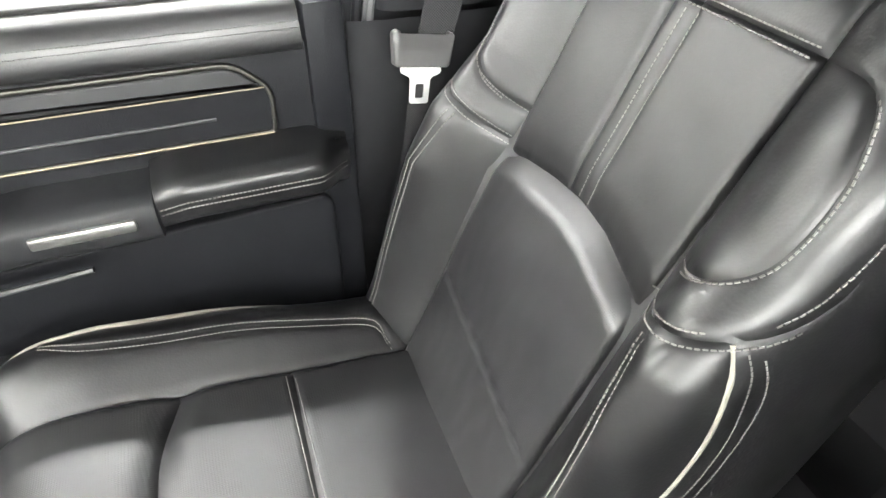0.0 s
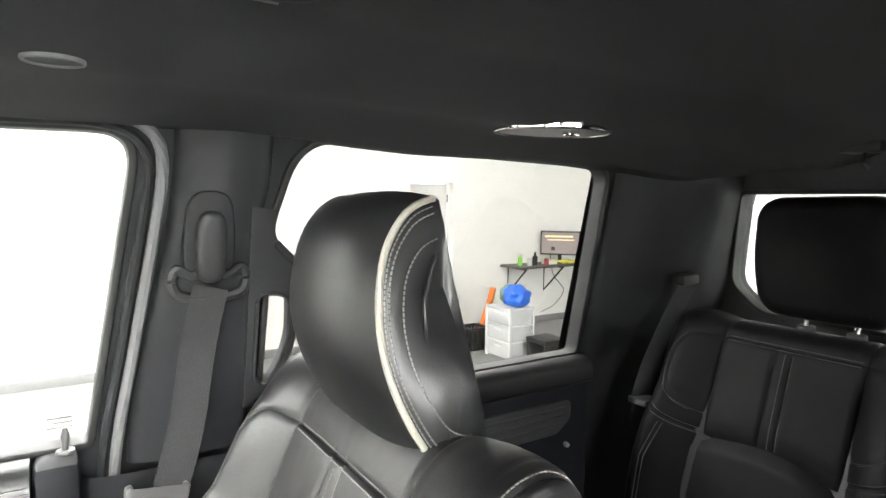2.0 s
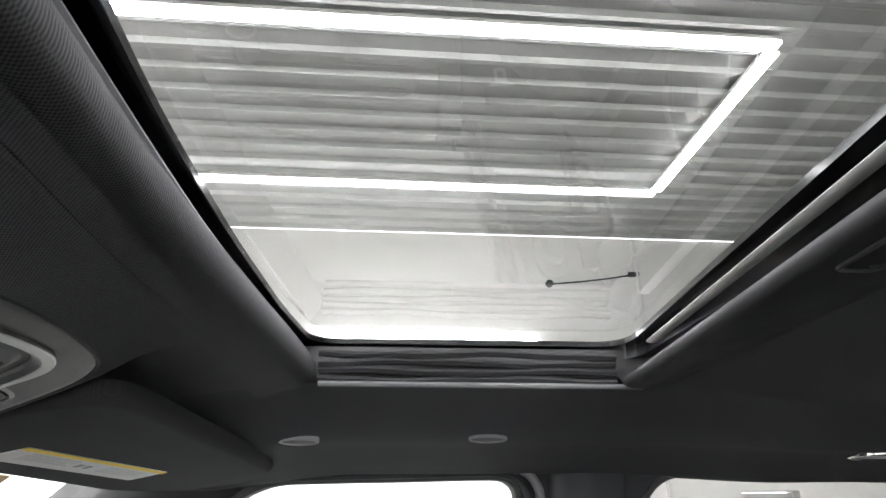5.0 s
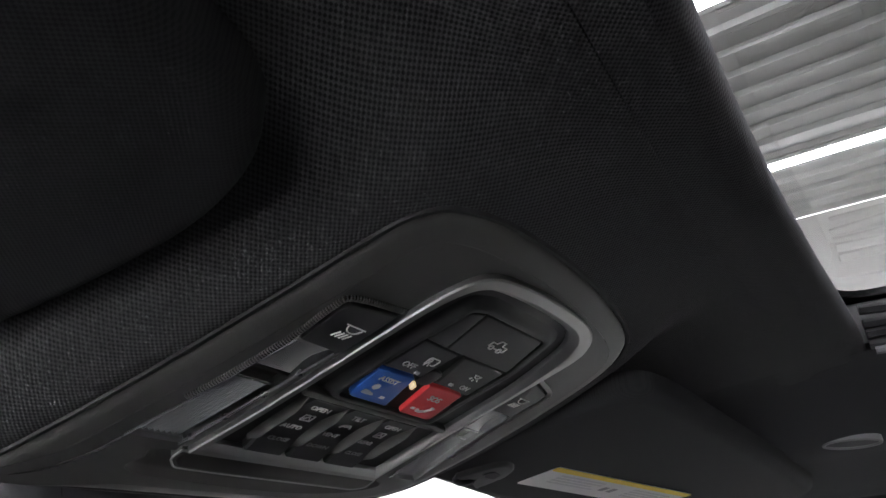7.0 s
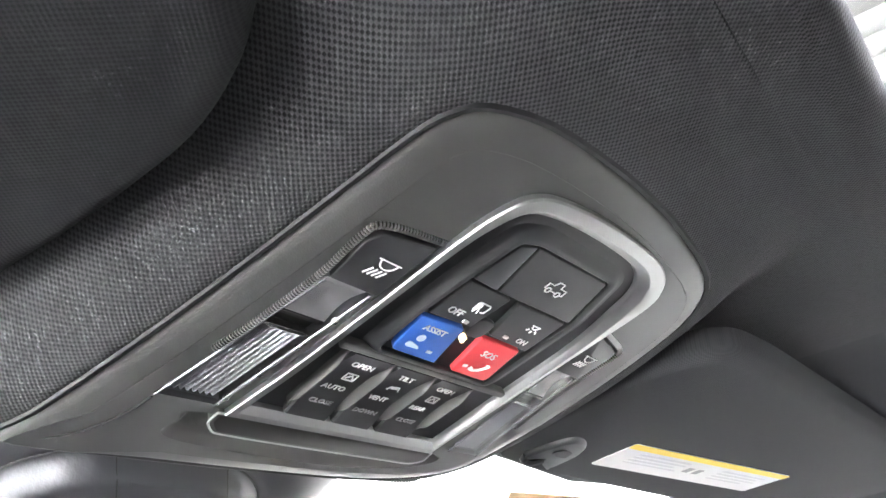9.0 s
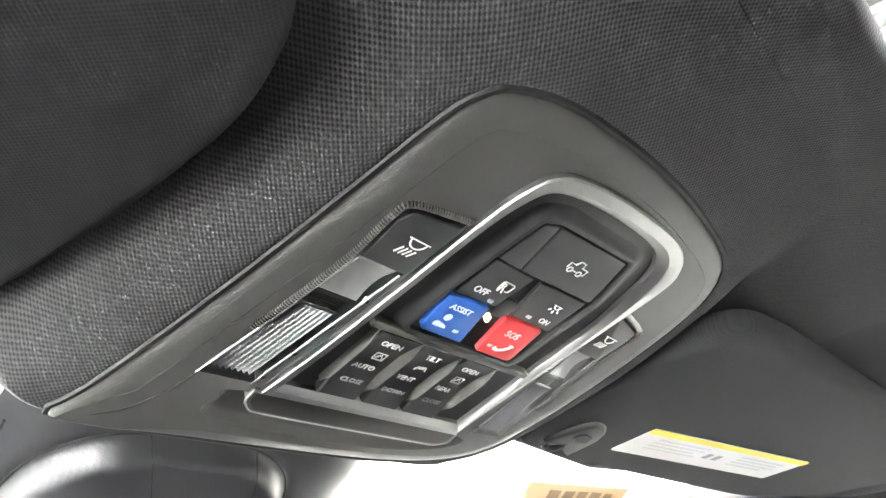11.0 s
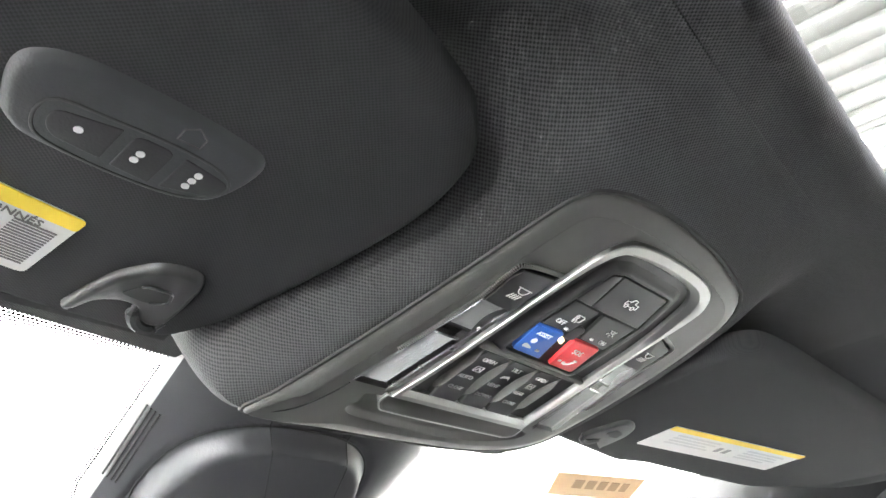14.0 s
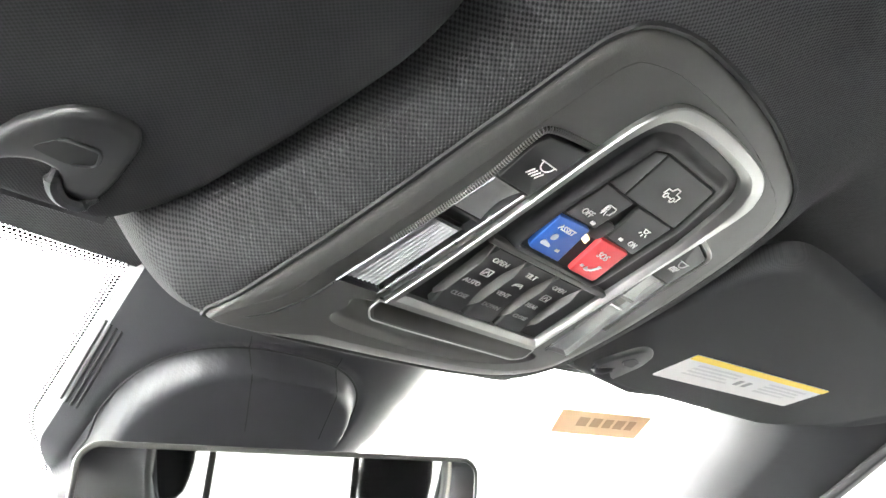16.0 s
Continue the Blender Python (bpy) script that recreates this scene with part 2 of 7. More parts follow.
def rounded(points, r, n=5):
    """A 2D outline with its corners rounded; r: one radius or one per corner."""
    out = []
    k = len(points)
    for i in range(k):
        p, a, b = Vector(points[i]), Vector(points[i - 1]), Vector(points[(i + 1) % k])
        ri = r[i] if isinstance(r, (list, tuple)) else r
        da, db = (a - p), (b - p)
        if ri <= 0:
            out.append(p)
            continue
        t = min(ri, da.length * 0.49, db.length * 0.49)
        pa, pb = p + da.normalized() * t, p + db.normalized() * t
        for j in range(n + 1):
            s = j / n
            out.append((1 - s) ** 2 * pa + 2 * s * (1 - s) * p + s * s * pb)
    return out


def smooth_line(points, n=8, closed=False):
    """Catmull-Rom through the points."""
    pts = [Vector(p) for p in points]
    k = len(pts)
    out = []
    for i in range(k if closed else k - 1):
        a, b = pts[i], pts[(i + 1) % k]
        z = pts[i - 1] if closed or i else a * 2 - b
        c = pts[(i + 2) % k] if closed or i + 2 < k else b * 2 - a
        for j in range(n):
            t = j / n
            out.append(0.5 * ((2 * a) + (b - z) * t + (2 * z - 5 * a + 4 * b - c) * t * t + (3 * a - z - 3 * b + c) * t ** 3))
    if not closed:
        out.append(pts[-1])
    return out


def inset(outline, d):
    """The closed 2D outline moved inwards by d."""
    k = len(outline)
    area = sum(outline[i - 1][0] * outline[i][1] - outline[i][0] * outline[i - 1][1] for i in range(k))
    s = 1 if area > 0 else -1
    out = []
    for i in range(k):
        t = Vector(outline[(i + 1) % k]) - Vector(outline[i - 1])
        t = t.normalized() if t.length > 1e-9 else Vector((1, 0))
        out.append(Vector(outline[i]) + s * d * Vector((-t.y, t.x)))
    return out


def slab(outline, z0, z1, place, edge=0.0, bm=None, steps=3):
    """A solid from a 2D outline between two heights, the z1 side with a rounded edge; place maps (u, v, w) to the world."""
    bm = bm or bmesh.new()
    levels = [(0.0, z0)]
    s = 1 if z1 > z0 else -1
    if edge:
        for i in range(steps + 1):
            a = math.pi / 2 * i / steps
            levels.append((edge * (1 - math.cos(a)), z1 - s * edge * (1 - math.sin(a))))
    else:
        levels.append((0.0, z1))
    rings = [[bm.verts.new(place(p[0], p[1], z)) for p in (inset(outline, d) if d else outline)] for d, z in levels]
    k = len(outline)
    for a, b in zip(rings, rings[1:]):
        for i in range(k):
            bm.faces.new((a[i], a[(i + 1) % k], b[(i + 1) % k], b[i]))
    for ring in (rings[0], rings[-1]):
        f = bm.faces.new(ring)
        if k > 4:
            bmesh.ops.triangulate(bm, faces=[f])
    return bm


def frame_ring(outer, inner, z0, z1, place, edge=0.0, bm=None):
    """A frame between two outlines with as many points each, rounded on the z1 side."""
    bm = bm or bmesh.new()
    s = 1 if z1 > z0 else -1
    loops = [(outer, 0, z0)]
    if edge:
        for i in range(4):
            a = math.pi / 2 * i / 3
            loops.append((outer, edge * (1 - math.cos(a)), z1 - s * edge * (1 - math.sin(a))))
        for i in range(4):
            a = math.pi / 2 * (1 - i / 3)
            loops.append((inner, -edge * (1 - math.cos(a)), z1 - s * edge * (1 - math.sin(a))))
    else:
        loops += [(outer, 0, z1), (inner, 0, z1)]
    loops.append((inner, 0, z0))
    k = len(outer)
    rings = [[bm.verts.new(place(p[0], p[1], z)) for p in (inset(o, d) if d else o)] for o, d, z in loops]
    for a, b in zip(rings, rings[1:] + rings[:1]):
        for i in range(k):
            bm.faces.new((a[i], a[(i + 1) % k], b[(i + 1) % k], b[i]))
    return bm


def lofted(loops, place, bm=None):
    """A skin over closed outlines with as many points each: (outline, height) one after the other."""
    bm = bm or bmesh.new()
    rings = [[bm.verts.new(place(p[0], p[1], w)) for p in o] for o, w in loops]
    k = len(rings[0])
    for a, b in zip(rings, rings[1:]):
        for i in range(k):
            bm.faces.new((a[i], a[(i + 1) % k], b[(i + 1) % k], b[i]))
    return bm


def between(a, b, t):
    return [Vector(p).lerp(Vector(q), t) for p, q in zip(a, b)]


def box(a, b, edge=0.0, bm=None, m=None):
    """A box between two corners, its edges rounded."""
    bm = bm or bmesh.new()
    made = bmesh.ops.create_cube(bm, size=1)["verts"]
    for v in made:
        v.co = Vector([(a[i] + b[i]) / 2 + v.co[i] * abs(b[i] - a[i]) for i in range(3)])
    if edge:
        es = list({e for v in made for e in v.link_edges})
        made = list({v for f in bmesh.ops.bevel(bm, geom=es, offset=edge, segments=2, affect="EDGES", profile=0.5)["faces"] for v in f.verts} | {v for v in made if v.is_valid})
    if m:
        for v in made:
            v.co = m @ v.co
    return bm


def tube(path, r, n=8, closed=False, bm=None, flat=1.0, up=(0, 0, 1)):
    """A round (or flattened) rod along the path; r: one radius or one per point."""
    bm = bm or bmesh.new()
    pts = [Vector(p) for p in path]
    k = len(pts)
    rings = []
    for i in range(k):
        a = pts[i - 1] if closed or i else pts[i]
        b = pts[(i + 1) % k] if closed or i + 1 < k else pts[i]
        t = (b - a).normalized()
        side = t.cross(Vector(up))
        if side.length < 1e-4:
            side = t.cross(Vector((1, 0.1, 0)))
        side.normalize()
        top = side.cross(t).normalized()
        ri = r[i] if isinstance(r, (list, tuple)) else r
        rings.append([bm.verts.new(pts[i] + side * math.cos(2 * math.pi * j / n) * ri + top * math.sin(2 * math.pi * j / n) * ri * flat) for j in range(n)])
    for i in range(k if closed else k - 1):
        a, b = rings[i], rings[(i + 1) % k]
        for j in range(n):
            bm.faces.new((a[j], a[(j + 1) % n], b[(j + 1) % n], b[j]))
    if not closed:
        bm.faces.new(rings[0][::-1])
        bm.faces.new(rings[-1])
    return bm


def cylinder(centre, axis, r, length, n=24, edge=0.0, r2=None):
    bm = bmesh.new()
    bmesh.ops.create_cone(bm, cap_ends=True, segments=n, radius1=r, radius2=r if r2 is None else r2, depth=length)
    if edge:
        rims = [e for e in bm.edges if abs(e.verts[0].co.z - e.verts[1].co.z) < 1e-6 and len(e.link_faces) == 2]
        bmesh.ops.bevel(bm, geom=rims, offset=edge, segments=2, affect="EDGES", profile=0.5)
    m = Matrix.Translation(centre) @ Vector(axis).to_track_quat("Z", "Y").to_matrix().to_4x4()
    bmesh.ops.transform(bm, matrix=m, verts=bm.verts)
    return bm


def stitches(line, pitch=0.0052, length=0.0038, r=0.0007, lift=0.0003, normal=None, bm=None):
    """Thread along a line of points (a place or a place with its normal)."""
    bm = bm or bmesh.new()
    pts = [(Vector(p[0]), Vector(p[1])) if isinstance(p, tuple) and len(p) == 2 else (Vector(p), Vector(normal or (0, 0, 1))) for p in line]
    run = 0.0
    for (a, na), (b, nb) in zip(pts, pts[1:]):
        d = (b - a)
        ln = d.length
        if ln < 1e-7:
            continue
        t = d / ln
        nn = na.normalized()
        side = t.cross(nn).normalized()
        s = (-run) % pitch
        while s < ln:
            c = a + t * s + nn * lift
            ends = []
            for e in (-0.5, 0.5):
                o = c + t * (e * length)
                ends.append([bm.verts.new(o + side * x + nn * y) for x, y in ((-r, -r), (-r, r * 0.6), (0, r * 1.2), (r, r * 0.6), (r, -r))])
            p, q = ends
            for i in range(5):
                bm.faces.new((p[i], p[(i + 1) % 5], q[(i + 1) % 5], q[i]))
            bm.faces.new(p[::-1])
            bm.faces.new(q)
            s += pitch
        run += ln
    return bm


def print_text(text, size, place_matrix, depth=0.0002):
    """A word as a thin mesh, centred, lying in the x-y plane of the matrix."""
    cu = bpy.data.curves.new("text", "FONT")
    cu.body, cu.size, cu.align_x, cu.align_y, cu.extrude = text, size, "CENTER", "CENTER", depth
    cu.resolution_u = 2
    cu.offset = size * 0.008
    ob = bpy.data.objects.new("text", cu)
    scene.collection.objects.link(ob)
    bpy.context.view_layer.update()
    me = bpy.data.meshes.new_from_object(ob.evaluated_get(bpy.context.evaluated_depsgraph_get()))
    bm = bmesh.new()
    bm.from_mesh(me)
    bmesh.ops.transform(bm, matrix=place_matrix, verts=bm.verts)
    bpy.data.objects.remove(ob)
    bpy.data.curves.remove(cu)
    bpy.data.meshes.remove(me)
    return bm


def with_holes(outer, holes, place, thickness):
    """A flat sheet with openings; place(u, v, w), w from 0 to thickness."""
    bm = bmesh.new()
    edges = []
    for loop in [outer] + holes:
        vs = [bm.verts.new((p[0], p[1], 0)) for p in loop]
        edges += [bm.edges.new((vs[i - 1], vs[i])) for i in range(len(vs))]
    bmesh.ops.triangle_fill(bm, use_beauty=True, edges=edges, normal=(0, 0, 1))
    top = bmesh.ops.extrude_face_region(bm, geom=list(bm.faces))["geom"]
    for v in top:
        if isinstance(v, bmesh.types.BMVert):
            v.co.z = thickness
    for v in bm.verts:
        v.co = place(*v.co)
    return bm


def sheet(outline, place):
    """A thin pane inside a 2D outline."""
    bm = bmesh.new()
    f = bm.faces.new([bm.verts.new(place(p[0], p[1])) for p in outline])
    bmesh.ops.triangulate(bm, faces=[f])
    return bm


def to_line(p, line):
    """Distance from a 2D point to a polyline."""
    best = 9.0
    for (ax, ay), (bx, by) in zip(line, line[1:]):
        dx, dy = bx - ax, by - ay
        l2 = dx * dx + dy * dy
        t = 0 if l2 == 0 else max(0, min(1, ((p[0] - ax) * dx + (p[1] - ay) * dy) / l2))
        best = min(best, math.hypot(p[0] - ax - t * dx, p[1] - ay - t * dy))
    return best


def inside(p, poly):
    hit = False
    for i in range(len(poly)):
        (ax, ay), (bx, by) = poly[i - 1][:2], poly[i][:2]
        if (ay > p[1]) != (by > p[1]) and p[0] < (bx - ax) * (p[1] - ay) / (by - ay) + ax:
            hit = not hit
    return hit


def nearest(p, lines):
    """The place on any of the lines that is nearest to p."""
    best, far = p, 1e9
    for line in lines:
        for (ax, ay), (bx, by) in zip(line, line[1:]):
            dx, dy = bx - ax, by - ay
            t = max(0.0, min(1.0, ((p[0] - ax) * dx + (p[1] - ay) * dy) / max(1e-12, dx * dx + dy * dy)))
            q = (ax + t * dx, ay + t * dy)
            d = math.hypot(q[0] - p[0], q[1] - p[1])
            if d < far:
                best, far = q, d
    return best, far


def split_surface(place, us, vs, kinds, seams=()):
    """A grid over (u, v) cut into several meshes by kinds(u, v) -> name or None; cut edges follow the seams."""
    made = {}
    nu, nv = len(us), len(vs)
    kind = [[kinds((us[i] + us[i + 1]) / 2, (vs[j] + vs[j + 1]) / 2) for j in range(nv - 1)] for i in range(nu - 1)]
    cell = max(us[nu // 2 + 1] - us[nu // 2], vs[nv // 2 + 1] - vs[nv // 2])
    grid = []
    for i in range(nu):
        col = []
        for j in range(nv):
            p = (us[i], vs[j])
            near = {kind[a][b] for a in (i - 1, i) for b in (j - 1, j) if 0 <= a < nu - 1 and 0 <= b < nv - 1}
            if len(near) > 1 and seams:
                q, d = nearest(p, seams)
                if d < 1.6 * cell:
                    p = q
            col.append(place(*p))
        grid.append(col)
    for i in range(nu - 1):
        for j in range(nv - 1):
            k = kind[i][j]
            if k is None:
                continue
            bm, index = made.setdefault(k, (bmesh.new(), {}))
            corner = []
            for a, b in ((i, j), (i + 1, j), (i + 1, j + 1), (i, j + 1)):
                if (a, b) not in index:
                    index[a, b] = bm.verts.new(grid[a][b])
                corner.append(index[a, b])
            bm.faces.new(corner)
    return {k: bm for k, (bm, _) in made.items()}


def on_surface(place, line, lift=0.0, steps=None):
    """Points with normals along a (u, v) line of a surface, close together."""
    out = []
    for (a, b), (c, d) in zip(line, line[1:]):
        n = max(1, int(math.hypot(c - a, d - b) / 0.004))
        for i in range(n):
            u, v = a + (c - a) * i / n, b + (d - b) * i / n
            p = Vector(place(u, v))
            nn = (Vector(place(u + 0.002, v)) - p).cross(Vector(place(u, v + 0.002)) - p).normalized()
            out.append((p + nn * lift, nn))
    return out


def steps(a, b, n):
    return [a + (b - a) * i / n for i in range(n + 1)]


def ramp(x, a, b):
    t = max(0.0, min(1.0, (x - a) / (b - a)))
    return t * t * (3 - 2 * t)


# ---------------------------------------------------------------- the showroom
ROOM = (-7.5, 7.1, -9.5, 4.8, 5.4)   # left, right, back, front, ceiling


FZ = -0.15   # height of the showroom floor


def showroom():
    x0, x1, y0, y1, h = ROOM
    bm = box((x0 - 0.2, y0 - 0.2, FZ - 0.2), (x1 + 0.2, y1 + 0.2, FZ))
    single("floor", bm, FLOOR, "grey sealed concrete showroom floor", "floor", kind="structure", smooth=False)

    # right wall with the recessed door
    d0, d1, dh = -5.07, -4.34, 2.08
    wall = with_holes([(y0, FZ), (y1, FZ), (y1, h), (y0, h)], [[(d0, FZ + 0.001), (d1, FZ + 0.001), (d1, dh), (d0, dh)]],
                      lambda u, v, w: Vector((x1 + w, u, v)), 0.2)
    wall = single("wall_east", wall, WALL, "white painted showroom wall with a recessed door", "wall", kind="structure", smooth=False)
    door = thing("door_1", (x1 + 0.14, d0, FZ), "white painted flush metal door in a deep reveal", "door", kind="structure")
    part("door_leaf", box((x1 + 0.13, d0 + 0.02, FZ + 0.01), (x1 + 0.17, d1 - 0.02, dh - 0.02), 0.003), DOOR_PAINT, door)
    fr = [(d0, FZ), (d1, FZ), (d1, dh), (d0, dh)]
    part("door_frame", frame_ring(fr, inset(fr, 0.04), x1 + 0.19, x1 + 0.12, lambda u, v, w: Vector((w, u, v)), 0), DOOR_PAINT, door, smooth=False)
    for z in (0.25, 1.05, 1.85):
        part("hinge", cylinder((x1 + 0.125, d0 + 0.03, z), (0, 0, 1), 0.009, 0.1, 10), DARK_METAL, door)
    part("door_handle", tube([(x1 + 0.13, d1 - 0.09, 1.0), (x1 + 0.07, d1 - 0.09, 1.0), (x1 + 0.07, d1 - 0.2, 1.0)], 0.009), STEEL, door)

    # unseen left wall with three wide windows added to light the cab sideways
    bays = [[(y, 0.8), (y + 2.7, 0.8), (y + 2.7, 3.6), (y, 3.6)] for y in (-4.6, -1.4, 1.8)]
    wall = with_holes([(y0, FZ), (y1, FZ), (y1, h), (y0, h)], bays, lambda u, v, w: Vector((x0 - w, u, v)), 0.2)
    single("wall_west", wall, WALL, "white painted unseen wall with three window openings added for side light", "wall", kind="structure", smooth=False)
    for n, o in enumerate(bays):
        w = thing(f"window_{6 + n}", (x0, o[0][0], 0.8), "wide unseen window added to let in side light, pale metal frame", "window", kind="structure")
        part("window_frame", frame_ring(o, inset(o, 0.05), x0 - 0.15, x0 - 0.05, lambda u, v, z: Vector((z, u, v)), 0), DOOR_PAINT, w, smooth=False)
        pane = part("pane", sheet(inset(o, 0.04), lambda u, v: Vector((x0 - 0.1, u, v))), GLASS, w, smooth=False)
        pane.visible_shadow = False
    single("wall_north", box((x0 - 0.2, y1, FZ), (x1 + 0.2, y1 + 0.2, h)), WALL, "white painted showroom wall ahead of the truck", "wall", kind="structure", smooth=False)
    # rear wall with a sectional overhead door
    south = single("wall_south", box((x0 - 0.2, y0 - 0.2, FZ), (x1 + 0.2, y0, h)), WALL, "white painted wall behind the truck", "wall", kind="structure", smooth=False)
    gate = thing("door_2", (0, y0 + 0.05, FZ), "white ribbed sectional overhead door, closed", "garage door", kind="structure")
    n = 0
    while n < 8:
        z = FZ + 0.02 + n * 0.52
        for k in range(4):
            part("panel", box((-3.6, y0 + 0.02, z + k * 0.13 + 0.004), (5.4, y0 + 0.05, z + k * 0.13 + 0.122), 0.01), DOOR_PAINT, gate)
        n += 1

    # corrugated ceiling, ribs running fore and aft
    bm = bmesh.new()
    pitch, prof = 0.28, ((0.0, 0.0), (0.13, 0.0), (0.15, 0.05), (0.19, 0.05), (0.21, 0.0), (0.24, 0.012), (0.26, 0.0))
    xs, x = [], x0
    while x < x1:
        xs += [(x + a, h - b) for a, b in prof if x + a <= x1]
        x += pitch
    xs = [(x0, h + 0.1)] + xs + [(x1, h + 0.1)]
    rows = [[bm.verts.new((a, y, z)) for a, z in xs] for y in (y0, y1)]
    for i in range(len(xs)):
        j = (i + 1) % len(xs)
        bm.faces.new((rows[0][i], rows[0][j], rows[1][j], rows[1][i]))
    single("ceiling", bm, CEILING, "white corrugated metal sheet ceiling", "ceiling", kind="structure", smooth=False)

    # lamps: long light strips in rectangles
    def strip(a, b, wide=0.11):
        d = (Vector(b) - Vector(a)).normalized()
        s = Vector((-d.y, d.x, 0)) * wide / 2
        lamp = thing("led_strip_light", a, "long bright white light strip under the corrugated ceiling", "light", "ceiling light strips")
        def place(u, v, w):
            return Vector(a) + d * u + s * (v * 2 / wide) + Vector((0, 0, w))
        ln = (Vector(b) - Vector(a)).length
        o = [(0, -wide / 2), (ln, -wide / 2), (ln, wide / 2), (0, wide / 2)]
        part("diffuser", slab(o, 0.02, 0.0, place), LED, lamp, smooth=False)
        o = [(0, -wide / 2 - 0.01), (ln, -wide / 2 - 0.01), (ln, wide / 2 + 0.01), (0, wide / 2 + 0.01)]
        part("housing", slab(o, 0.024, 0.06, place), CEILING, lamp, smooth=False)
    z = 5.29
    for s in (1, -1):
        a, b = 3.17 * s, 5.62 * s
        strip((a, -3.12, z), (a, 3.4, z))
        strip((b, -3.12, z), (b, 3.4, z))
        strip((min(a, b) + 0.07, -3.12, z), (max(a, b) - 0.07, -3.12, z))
        strip((min(a, b) + 0.07, 3.4, z), (max(a, b) - 0.07, 3.4, z))
    # wall-mounted strip
    lamp = thing("wall_light_strip", (x1, 0, 3.86), "long bright light strip along the white wall, seen or added", "light")
    part("diffuser", box((x1 - 0.06, -1.95, 3.83), (x1 - 0.012, 3.0, 3.9)), LED, lamp, smooth=False)
    part("housing", box((x1 - 0.012, -1.97, 3.81), (x1, 3.02, 3.92)), CEILING, lamp, smooth=False)

    # unseen strip, added to send more light in through the windshield
    lamp = thing("wall_light_strip", (0, y1, 3.86), "long bright light strip along the white wall, seen or added", "light")
    part("diffuser", box((-4.5, y1 - 0.06, 3.83), (5.5, y1 - 0.012, 3.9)), LED, lamp, smooth=False)
    part("housing", box((-4.52, y1 - 0.012, 3.81), (5.52, y1, 3.92)), CEILING, lamp, smooth=False)

    # another unseen strip, added for more light from the left
    lamp = thing("wall_light_strip", (x0, 0, 3.86), "long bright light strip along the white wall, seen or added", "light")
    part("diffuser", box((x0 + 0.012, -3.0, 3.83), (x0 + 0.06, 3.0, 3.9)), LED, lamp, smooth=False)
    part("housing", box((x0, -3.02, 3.81), (x0 + 0.012, 3.02, 3.92)), CEILING, lamp, smooth=False)

    # pipe, sensor and cable on the wall
    single("wall_pipe", tube([(x1 - 0.03, -3.42, FZ), (x1 - 0.03, -3.42, h)], 0.025, 10), DOOR_PAINT, "white painted vertical wall pipe", "pipe")
    s = thing("wall_sensor", (x1, -2.18, 4.69), "small grey wall sensor with a cable", "sensor")
    part("housing", cylinder((x1 - 0.03, -2.18, 4.69), (1, 0, 0), 0.05, 0.06, 16, 0.01), TRIM, s)
    part("cable", tube(smooth_line([(x1 - 0.012, -2.2, 4.69), (x1 - 0.012, -2.6, 4.73), (x1 - 0.012, -3.1, 4.8), (x1 - 0.012, -3.36, 4.85)]), 0.012, 6), TRIM, s)
    part("bracket", box((x1 - 0.05, -3.45, 4.82), (x1 - 0.0, -3.3, 4.88), 0.004), TRIM, s)
    # low dark skirting
    for a, b in ((y0, d0 - 0.01), (d1 + 0.01, y1)):
        single("baseboard", box((x1 - 0.012, a, FZ), (x1, b, FZ + 0.11), 0.002), mat("skirting_grey", (0.2, 0.2, 0.2), 0.5), "grey rubber skirting along the white wall", "baseboard", kind="structure")


